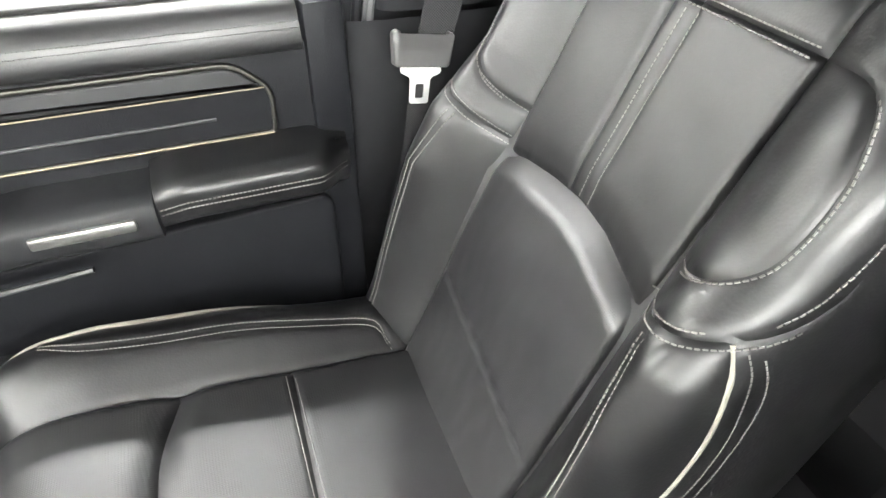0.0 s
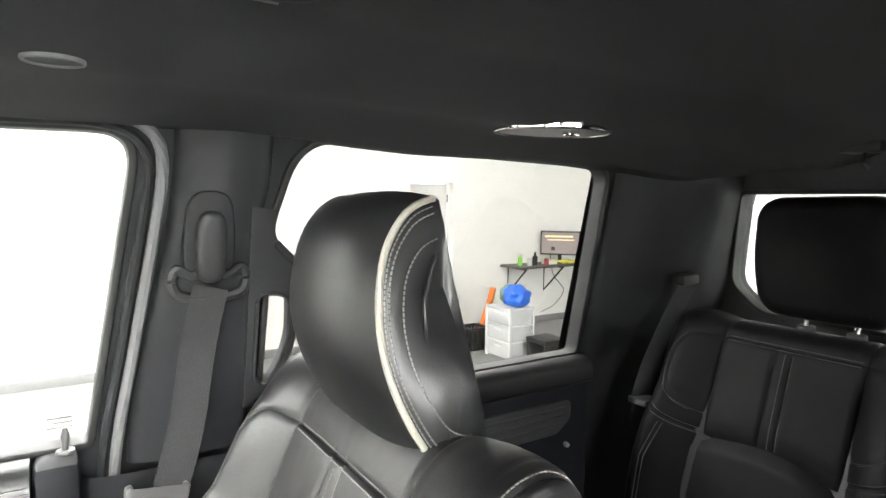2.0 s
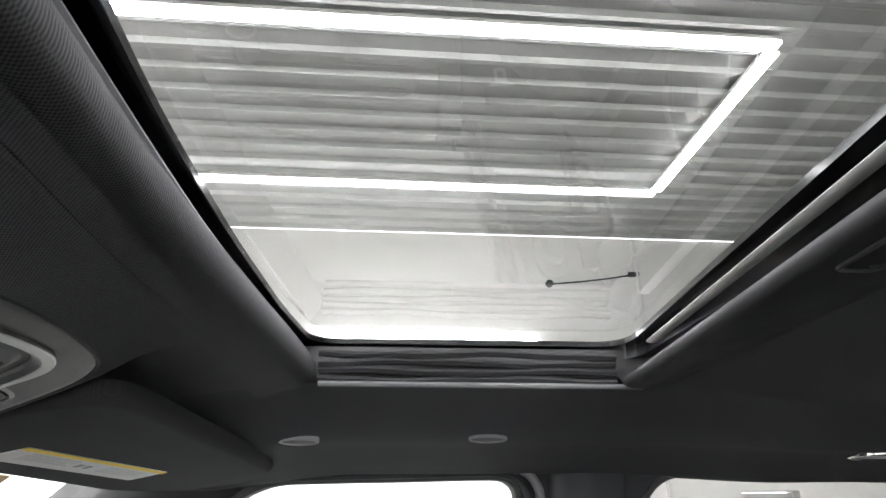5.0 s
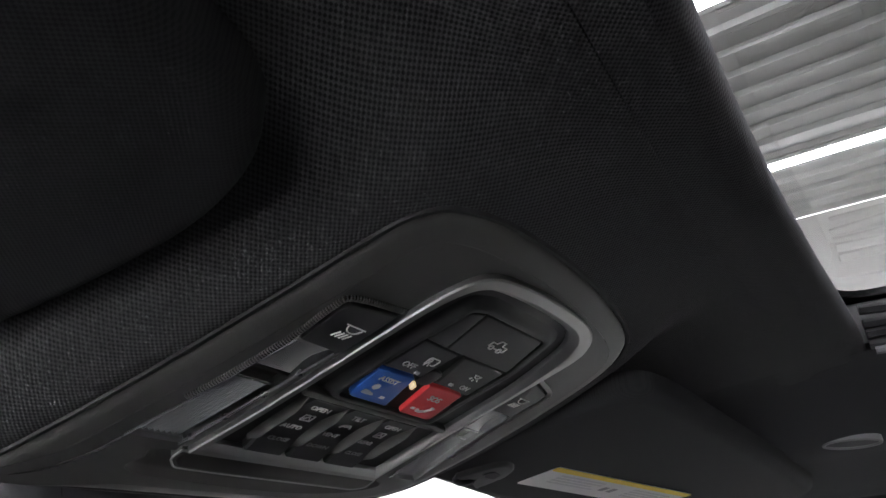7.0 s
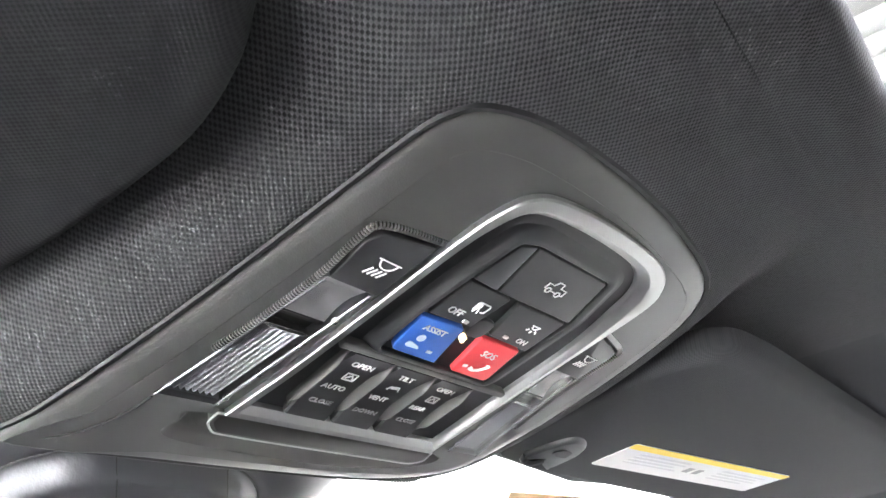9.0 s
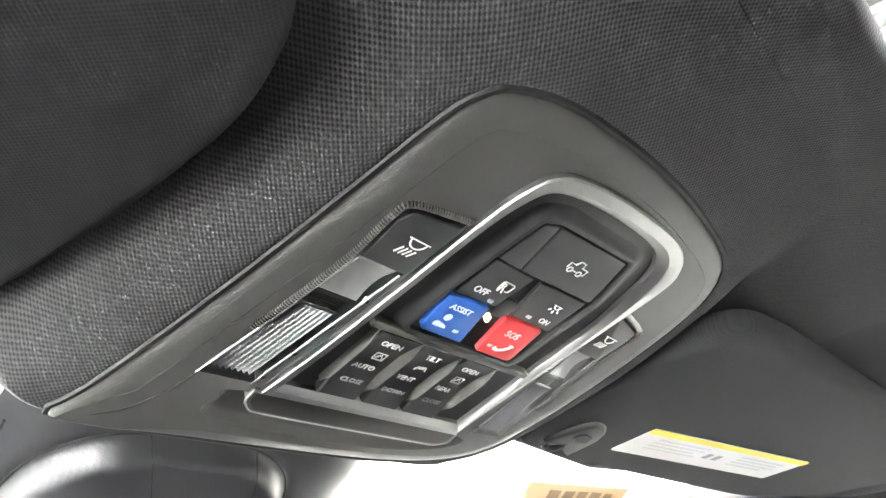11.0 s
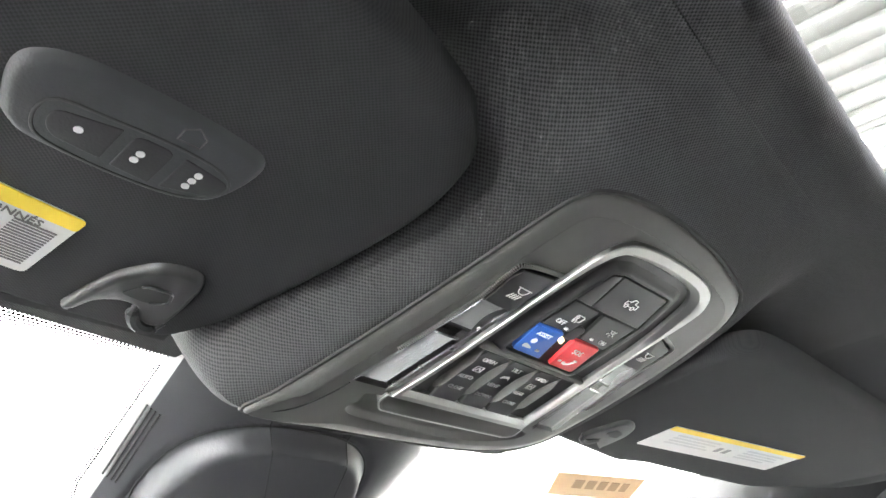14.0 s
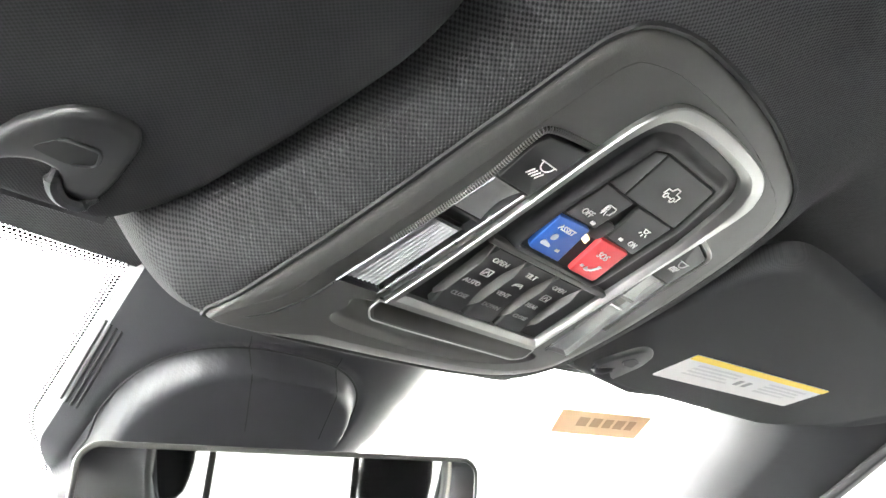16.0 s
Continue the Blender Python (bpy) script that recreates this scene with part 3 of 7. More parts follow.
def workstation():
    """The wall shelf with the screen and what stands round it."""
    x1 = ROOM[1]
    board = mat("shelf_board", (0.08, 0.075, 0.07), 0.5)
    vary(board, (0.07, 0.065, 0.06), (0.1, 0.095, 0.09), 12)
    iron = mat("black_iron", (0.02, 0.02, 0.02), 0.5)
    y0, y1, top = -7.75, -5.95, 0.84
    shelf = thing("wall_desk", (x1, y0, top), "dark wall-hung desk board on black triangular brackets", "desk")
    part("board", box((x1 - 0.5, y0, top - 0.035), (x1 - 0.003, y1, top), 0.006), board, shelf)
    for y in (-6.1, -6.85, -7.55):
        part("bracket", tube([(x1 - 0.46, y, top - 0.05), (x1 - 0.02, y, top - 0.05), (x1 - 0.02, y, top - 0.46), (x1 - 0.44, y, top - 0.06)], 0.013, 6), iron, shelf)

    turn = Matrix.Translation((x1 - 0.27, -6.95, top)) @ Matrix.Rotation(radians(-42), 4, "Z")
    mon = thing("computer_monitor", (x1 - 0.27, -6.95, top), "black flat computer monitor showing a pale page", "monitor")
    part("foot", box((-0.1, -0.12, 0.0), (0.1, 0.12, 0.015), 0.005, m=turn), iron, mon)
    part("neck", box((0.02, -0.03, 0.01), (0.05, 0.03, 0.25), 0.004, m=turn), iron, mon)
    part("case", box((-0.02, -0.31, 0.13), (0.03, 0.31, 0.51), 0.008, m=turn), iron, mon)
    scr = part("screen", box((-0.024, -0.29, 0.15), (-0.018, 0.29, 0.49), m=turn), SCREEN, mon, "pale glowing page with bars")
    part("page_bar", box((-0.026, -0.2, 0.41), (-0.0235, 0.24, 0.44), m=turn), SCREEN_BAR, scr)
    part("page_bar", box((-0.026, -0.22, 0.36), (-0.0235, 0.2, 0.38), m=turn), SCREEN_BAR, scr)
    part("page_mark", box((-0.026, 0.08, 0.2), (-0.0235, 0.14, 0.26), m=turn), iron, scr)

    def colour(name, c, r=0.5):
        return mat(name, c, r)
    cup = bmesh.new()
    bmesh.ops.create_cone(cup, cap_ends=True, segments=18, radius1=0.033, radius2=0.045, depth=0.13)
    bmesh.ops.transform(cup, matrix=Matrix.Translation((x1 - 0.36, -7.5, top + 0.065)), verts=cup.verts)
    single("paper_cup", cup, colour("cup_white", (0.8, 0.8, 0.78)), "white paper cup on the dark wall desk", "cup")
    t = thing("spray_bottle", (x1 - 0.3, -6.1, top), "green and white spray bottle on the wall desk", "bottle")
    part("body", cylinder((x1 - 0.3, -6.1, top + 0.07), (0, 0, 1), 0.035, 0.14, 14, 0.012), colour("green_plastic", (0.25, 0.6, 0.08)), t)
    part("trigger", box((x1 - 0.36, -6.12, top + 0.15), (x1 - 0.27, -6.08, top + 0.19), 0.01), colour("white_plastic", (0.75, 0.75, 0.75)), t)
    part("neck", cylinder((x1 - 0.3, -6.1, top + 0.15), (0, 0, 1), 0.012, 0.05, 10), colour("white_plastic", (0.75, 0.75, 0.75)), t)
    single("black_bottle", tube([(x1 - 0.3, -6.4, top), (x1 - 0.3, -6.4, top + 0.13), (x1 - 0.3, -6.4, top + 0.15), (x1 - 0.3, -6.4, top + 0.2)], [0.04, 0.04, 0.015, 0.015], 14), colour("black_plastic", (0.02, 0.02, 0.02)), "black plastic bottle on the wall desk", "bottle")
    single("glass_jar", tube([(x1 - 0.35, -6.25, top), (x1 - 0.35, -6.25, top + 0.1), (x1 - 0.35, -6.25, top + 0.11)], [0.04, 0.04, 0.03], 14), colour("pale_jar", (0.6, 0.6, 0.58), 0.2), "pale jar on the wall desk", "jar")
    single("yellow_cloth", box((x1 - 0.42, -7.2, top), (x1 - 0.2, -6.9, top + 0.045), 0.02), colour("yellow_cloth", (0.85, 0.75, 0.1), 0.8), "folded yellow cloth on the wall desk", "cloth")
    single("note_pad", box((x1 - 0.4, -6.78, top), (x1 - 0.22, -6.6, top + 0.07), 0.006), colour("paper", (0.75, 0.72, 0.6), 0.8), "stack of pale note paper on the desk", "paper")
    single("small_can", cylinder((x1 - 0.4, -6.55, top + 0.05), (0, 0, 1), 0.035, 0.1, 14, 0.006), colour("can_red", (0.3, 0.03, 0.04)), "small dark red can on the desk", "can")
    p = thing("desk_phone", (x1 - 0.3, -7.62, top), "black desk telephone on the wall desk", "telephone")
    part("base", box((x1 - 0.4, -7.74, top), (x1 - 0.2, -7.56, top + 0.06), 0.015), iron, p)
    part("receiver", tube([(x1 - 0.38, -7.73, top + 0.06), (x1 - 0.38, -7.71, top + 0.09), (x1 - 0.24, -7.71, top + 0.09), (x1 - 0.24, -7.73, top + 0.06)], 0.02, 8), iron, p)

    # plastic drawer tower, its drawers towards the truck's nose
    frosted = mat("frosted_plastic", (0.62, 0.63, 0.64), 0.25)
    white = mat("tower_white", (0.72, 0.72, 0.72), 0.4)
    d = thing("drawer_tower", (5.93, -4.8, FZ), "white plastic drawer tower with frosted drawers on the floor", "drawers")
    m = Matrix.Translation((5.93, -4.8, FZ)) @ Matrix.Rotation(math.pi, 4, "Z")
    for u in (0.015, 0.485):
        for v in (0.015, 0.385):
            part("post", box((u - 0.015, v - 0.015, 0), (u + 0.015, v + 0.015, 0.66), 0.004, m=m), white, d)
    for i in range(3):
        z = 0.02 + i * 0.21
        part("shelf", box((0, 0, z + 0.19), (0.5, 0.4, z + 0.205), 0.003, m=m), white, d)
        dr = part("drawer", box((0.035, 0.01, z), (0.465, 0.38, z + 0.18), 0.008, m=m), frosted, d)
        part("handle", box((0.19, -0.005, z + 0.13), (0.31, 0.012, z + 0.15), 0.004, m=m), white, dr)
    # blue bag and other soft things on it
    bag = bmesh.new()
    bmesh.ops.create_icosphere(bag, subdivisions=4, radius=0.17)
    for v in bag.verts:
        v.co *= 1 + 0.22 * noise.noise(v.co * 11) + 0.08 * noise.noise(v.co * 30)
        v.co.z *= 0.85
        v.co += Vector((5.58, -5.02, 0.515 + 0.12))
    single("blue_bag", bag, mat("blue_plastic", (0.02, 0.12, 0.62), 0.35), "crumpled blue plastic bag on the drawer tower", "bag")
    tuft = bmesh.new()
    bmesh.ops.create_icosphere(tuft, subdivisions=3, radius=0.12)
    for v in tuft.verts:
        v.co *= 1 + 0.4 * noise.noise(v.co * 14)
        v.co += Vector((5.82, -5.1, 0.515 + 0.11))
    single("green_cloth", tuft, mat("sage_cloth", (0.25, 0.36, 0.28), 0.8), "crumpled pale green cloth on the drawer tower", "cloth")
    # orange funnel-like cloth hanging by the tower
    f = bmesh.new()
    prev = None
    for i in range(9):
        z = FZ + i * 0.095
        w = 0.15 - 0.012 * i
        y = -5.06 - 0.03 * i
        row = [f.verts.new((6.42 + (0.05 + 0.015 * math.sin(5 * a + i)) * math.sin(a), y + w * 0.5 * math.cos(a), z)) for a in steps(0, 2 * math.pi * 15 / 16, 15)]
        if prev:
            for j in range(16):
                f.faces.new((prev[j], prev[(j + 1) % 16], row[(j + 1) % 16], row[j]))
        else:
            f.faces.new(row[::-1])
        prev = row
    f.faces.new(prev)
    single("orange_cloth", f, mat("orange_cloth", (0.75, 0.2, 0.03), 0.7), "orange cloth hanging beside the drawer tower", "cloth")
    # black crate, low boxes
    c = thing("black_crate", (6.24, -4.84, FZ), "black plastic basket with slotted sides on the floor", "basket")
    o = [(6.08, -5.0), (6.40, -5.0), (6.40, -4.68), (6.08, -4.68)]
    part("rim", frame_ring(rounded(o, 0.03, 3), inset(rounded(o, 0.03, 3), 0.02), FZ + 0.26, FZ + 0.30, lambda u, v, w: Vector((u, v, w)), 0.003), iron, c)
    part("bottom", slab(rounded(inset(o, 0.03), 0.03, 3), FZ, FZ + 0.02, lambda u, v, w: Vector((u, v, w))), iron, c)
    for k in range(7):
        a = k / 6
        for (ax, ay), (bx, by) in zip(o, o[1:] + o[:1]):
            px, py = ax + (bx - ax) * a, ay + (by - ay) * a
            qx, qy = px + (6.24 - px) * 0.14, py + (-4.84 - py) * 0.14
            part("slat", tube([(px, py, FZ + 0.27), (qx, qy, FZ + 0.014)], 0.014, 5), iron, c)
    st = thing("step_stool", (5.2, -5.2, FZ), "black plastic step stool on the concrete floor", "stool")
    part("top", box((5.0, -5.35, FZ + 0.26), (5.36, -5.0, FZ + 0.32), 0.01), iron, st)
    for x in (5.01, 5.31):
        part("leg", box((x, -5.34, FZ), (x + 0.04, -5.01, FZ + 0.26), 0.006), iron, st)
    g = thing("grey_tote", (4.95, -5.7, FZ), "low grey plastic tote with ribs on the floor", "box")
    part("body", box((4.75, -5.85, FZ), (5.2, -5.42, FZ + 0.2), 0.02), mat("tote_grey", (0.25, 0.25, 0.26), 0.4), g)
    part("lid", box((4.73, -5.87, FZ + 0.2), (5.22, -5.40, FZ + 0.23), 0.008), mat("tote_lid", (0.33, 0.33, 0.33), 0.4), g)
    single("power_cable", tube(smooth_line([(x1 - 0.02, -6.95, top + 0.3), (x1 - 0.015, -7.05, top - 0.2), (x1 - 0.015, -7.3, 0.35), (x1 - 0.02, -7.1, 0.12), (x1 - 0.03, -6.8, 0.02)], 10), 0.006, 6), iron, "thin black cable looped down the white wall", "cable")


# ---------------------------------------------------------------- the truck's shell
def side_x(z):
    """Inner face of the cab's side at a height, sloping inwards to the roof."""
    return 0.80 - 0.22 * (z - 1.47)


FRONT_WINDOW = rounded([(0.78, 1.488), (-0.222, 1.486), (-0.287, 1.932), (0.14, 1.926)], [0.03, 0.012, 0.055, 0.05], 7)
REAR_WINDOW = rounded([(-0.455, 1.49), (-1.188, 1.49), (-1.175, 1.918), (-0.50, 1.936), (-0.462, 1.80)], [0.02, 0.02, 0.05, 0.1, 0.03], 7)


def cab_side(s):
    """One side of the cab: a thick sheet with both window openings."""
    door = rounded([(0.78, 1.488), (-0.222, 1.486), (-0.287, 1.932), (0.14, 1.926)], [0.03, 0.012, 0.055, 0.05], 7)
    outer = [(0.92, 0.55), (0.92, 1.47), (0.335, 1.955), (0.25, 2.02), (-1.62, 2.02), (-1.62, 0.55)]
    bm = with_holes(outer, [FRONT_WINDOW if s > 0 else door, REAR_WINDOW], lambda u, v, w: Vector((s * (side_x(v) + 0.004 + w), u, v)), 0.03)
    name = "wall_right" if s > 0 else "wall_left"
    single(name, bm, PILLAR, "dark plastic-trimmed cab side with its window openings" if s > 0 else "dark plastic-trimmed unseen cab side, front pane left out to admit light", "cab side", kind="structure", smooth=False)
    for k, (o, what) in enumerate(((FRONT_WINDOW, "front"), (REAR_WINDOW, "rear"))):
        if s < 0 and k == 0:
            continue   # unseen pane, left out to let in more light
        w = thing(f"window_{(1 if s > 0 else 3) + k}", (s * 0.76, o[0][0], 1.5), f"clear {what} door glass in a black rubber seal", "window", kind="structure")
        pane = part("pane", sheet(inset(o, -0.01), lambda u, v: Vector((s * (side_x(v) + 0.028), u, v))), SIDE_GLASS if k == 0 else PRIVACY_GLASS if s > 0 else LIGHT_CUT_GLASS, w, smooth=False)
        pane.visible_shadow = False
        part("seal", frame_ring(inset(o, -0.004), inset(o, 0.007), 0.03, -0.006, lambda u, v, z: Vector((s * (side_x(v) + z), u, v)), 0.003), RUBBER, w)


def cab_shell():
    cab_side(1)
    cab_side(-1)
    # floor of the cab and firewall
    single("cab_floor", box((-0.9, -1.62, 0.5), (0.9, 1.25, 0.62)), mat("cab_carpet", (0.015, 0.015, 0.016), 0.95), "black carpeted cab floor", "floor", kind="structure", smooth=False)
    # rear wall with its window
    o = rounded([(-0.66, 1.57), (0.66, 1.57), (0.66, 1.868), (-0.66, 1.868)], [0.06, 0.06, 0.02, 0.02], 5)
    hole = rounded([(-0.575, 1.585), (0.575, 1.585), (0.650, 1.65), (0.622, 1.868), (-0.622, 1.868), (-0.650, 1.65)], [0.03, 0.03, 0.03, 0.02, 0.02, 0.03], 4)
    def back(u, v, w):
        return Vector((u, -1.53 - 0.1 * (1.87 - v) - w, v))
    bm = with_holes([(-0.93, 0.55), (0.93, 0.55), (0.80, 2.03), (-0.80, 2.03)], [hole], back, 0.06)
    single("wall_rear", bm, SHADED_CLOTH, "black cloth-trimmed rear wall of the cab with a wide window", "cab rear wall", kind="structure", smooth=False)
    w = thing("window_5", (0, -1.55, 1.57), "clear rear cab window with thin black divider bars", "window", kind="structure")
    pane = part("pane", sheet(inset(hole, -0.008), lambda u, v: back(u, v, 0.03)), SIDE_GLASS, w, smooth=False)
    pane.visible_shadow = False
    part("seal", frame_ring(inset(hole, -0.004), inset(hole, 0.006), 0.03, -0.004, back, 0.002), RUBBER, w)
    for x in (-0.26, 0.26):
        part("divider_bar", box((x - 0.012, -1.575, 1.58), (x + 0.012, -1.56, 1.87)), RUBBER, w, smooth=False)
    # C-pillar trims, rounding the corner between side and rear wall
    for s in (1, -1):
        bm = bmesh.new()
        rows = []
        for z in steps(1.0, 1.965, 12):
            xs = side_x(z)
            rows.append([bm.verts.new((s * x, y, z)) for x, y in smooth_line([(xs + 0.0, -1.2), (xs - 0.012, -1.23), (xs - 0.02, -1.33), (xs - 0.045, -1.43), (xs - 0.085, -1.49), (xs - 0.09, -1.60), (xs + 0.07, -1.6), (xs + 0.07, -1.2)], 4)])
        for a, b in zip(rows, rows[1:]):
            for i in range(len(a) - 1):
                bm.faces.new((a[i], a[i + 1], b[i + 1], b[i]))
        single("pillar_trim_rear", bm, PILLAR, "dark moulded corner pillar trim beside the rear window", "pillar trim", kind="structure")
    # outer roof skin round the roof glass
    hole = rounded([(-0.36, -0.36), (0.36, -0.36), (0.36, 0.085), (-0.36, 0.085)], 0.06, 6)
    bm = with_holes([(-0.86, -1.72), (0.86, -1.72), (0.80, 0.2), (0.70, 0.38), (0.4, 0.5), (0, 0.53), (-0.4, 0.5), (-0.70, 0.38), (-0.80, 0.2)], [hole], lambda u, v, w: Vector((u, v, 2.05 - 0.035 * (u / 0.8) ** 2 - 0.09 * ramp(v, 0.1, 0.75) + w)), 0.02)
    single("roof_skin", bm, BODY_PAINT, "black painted truck roof with a glass roof opening", "roof", kind="structure", smooth=False)


# ---------------------------------------------------------------- headliner
BEZEL_OUT = [(-0.09, -0.104), (-0.067, -0.1125), (-0.03, -0.117), (0.0, -0.118), (0.03, -0.117), (0.08, -0.110), (0.105, -0.092), (0.116, -0.06), (0.122, -0.01), (0.122, 0.04),
             (0.114, 0.082), (0.09, 0.104), (0.05, 0.115), (0.0, 0.119), (-0.06, 0.121), (-0.11, 0.121), (-0.138, 0.118), (-0.132, 0.098), (-0.122, 0.05), (-0.1135, 0.0), (-0.1065, -0.05), (-0.102, -0.083), (-0.098, -0.095)]
K = math.sqrt(1 + 0.36 ** 2)


def con(u, v, w=0.0):
    """A place on the overhead console: u to the right, v to the front along its face, w out of the face (down)."""
    w -= 0.005
    return Vector((u, 0.243 + v / K - 0.36 * w / K, 1.934 - 0.36 * v / K - w / K))


BEZEL_LINE = smooth_line(BEZEL_OUT, 3, True)
BEZEL_XY = [(con(p[0], p[1])[0], con(p[0], p[1])[1]) for p in BEZEL_LINE]
BEZEL_XY.append(BEZEL_XY[0])
SUN = (-0.325, 0.325, -0.36, 0.066)   # roof opening: left, right, back, front


def roof_base(x, y):
    ax = abs(x)
    q = ramp(-y, 0.4, 0.7)
    z = 2.008 - 0.045 * ramp(ax, 0.33 - 0.05 * q, 0.52 - 0.07 * q) - 0.03 * ramp(ax, 0.5, 0.72)
    z -= 0.012 * ramp(-y, 0.36, 0.55) * (1 - ramp(ax, 0.3, 0.55)) 
    z -= 0.03 * ramp(-y, 0.9, 1.5) + 0.015 * ramp(-y, 0.4, 0.75)
    if y > 0.03:
        z -= 0.122 * (y - 0.03)
        z += 0.024 * ramp(y, 0.24, 0.33) * ramp(ax, 0.3, 0.48)
    return z


def roof_z(x, y):
    """The headliner's height: the roof, with the pod that swells out of it round the overhead console."""
    z = roof_base(x, y)
    if y > 0.03 and abs(x) < 0.26:
        d = to_line((x, y), BEZEL_XY)
        if inside((x, y), BEZEL_XY):
            d = 0.0
        v = (y - 0.243) * K
        edge = 1.934 - 0.36 * v / K + 0.0035
        if y > 0.352:
            edge = con(0, 0.118)[2] - 0.0015 + 0.16 * (y - 0.352)
        side = ramp(y, 0.14, 0.24)
        wide = 0.062 + 0.02 * (1 - side) * (1 - ramp(x, -0.06, 0.06))
        hollow = 0.018 * ramp(y, 0.086, 0.125) * (1 - side) + 0.026 * side
        lift = hollow * (1 - ramp(y, 0.37, 0.42)) * (1 - ramp(d, 0.07, 0.15)) * (1 if x < 0 else 1 - 0.7 * ramp(x, 0, 0.08))
        t = min(1.0, d / wide)
        roll = 0.85 * (1 - (1 - t ** 2.0) ** 0.6) + 0.15 * ramp(t, 0, 1)
        rear = 0.2 * t * t + 0.8 * ramp(t, 0.05, 1.0)
        if edge < z:
            z = edge + (z + lift - edge) * (side * roll + (1 - side) * rear)
    return z


def header_y(x):
    """The headliner's front edge above the curved windshield."""
    return 0.478 - 0.33 * x * x


def headliner():
    front = steps(SUN[3], 1.0, 120)
    us = sorted(set([round(v, 4) for v in steps(-0.72, 0.72, 120)] + [round(v, 4) for v in steps(-0.264, 0.264, 176)] + [SUN[0], SUN[1]]))
    def place(u, t):
        # t up to SUN[3] is y itself; beyond that it is stretched to the header
        y = t if t <= SUN[3] else SUN[3] + (t - SUN[3]) / (1 - SUN[3]) * (header_y(u) - SUN[3])
        return Vector((u, y, roof_z(u, y)))
    def kinds(u, t):
        y = place(u, t)[1]
        if SUN[0] < u < SUN[1] and SUN[2] < y < SUN[3]:
            return None
        if y > 0.1 and inside((u, y), BEZEL_XY) and to_line((u, y), BEZEL_XY) > 0.01:
            return None
        # beside and behind the roof opening the cloth is coloured as if in shade
        return "front" if y > -0.0 and SUN[0] < u < SUN[1] else "rear"
    vs = sorted(set([round(v, 4) for v in steps(-1.6, -0.36, 40)] + [round(v, 4) for v in steps(-0.36, SUN[3], 20)] + front))
    made = split_surface(place, us, vs, kinds)
    for key, m, lab in (("front", CLOTH, "black woven cloth headliner moulded round the overhead console"), ("rear", SHADED_CLOTH, "black cloth headliner round the roof glass")):
        single("ceiling_front" if key == "front" else "ceiling_rear", made[key], m, lab, "headliner", kind="structure")
    # rolled edge of the headliner along both sides, above the windows
    for s in (1, -1):
        bm = bmesh.new()
        rows = []
        for y in steps(-1.6, 0.33, 30):
            zt = roof_z(0.66, y)
            prof = smooth_line([(0.655, zt), (0.69, zt - 0.006), (0.712, 1.937), (side_x(1.93) + 0.012, 1.928), (side_x(1.93) + 0.05, 1.945), (0.8, 2.0)], 4)
            rows.append([bm.verts.new((s * p[0], y, p[1])) for p in prof])
        for a, b in zip(rows, rows[1:]):
            for i in range(len(a) - 1):
                bm.faces.new((a[i], a[i + 1], b[i + 1], b[i]))
        single("trim_roof_rail", bm, SHADED_CLOTH, "black cloth roll of the headliner above the side windows", "headliner", kind="structure")


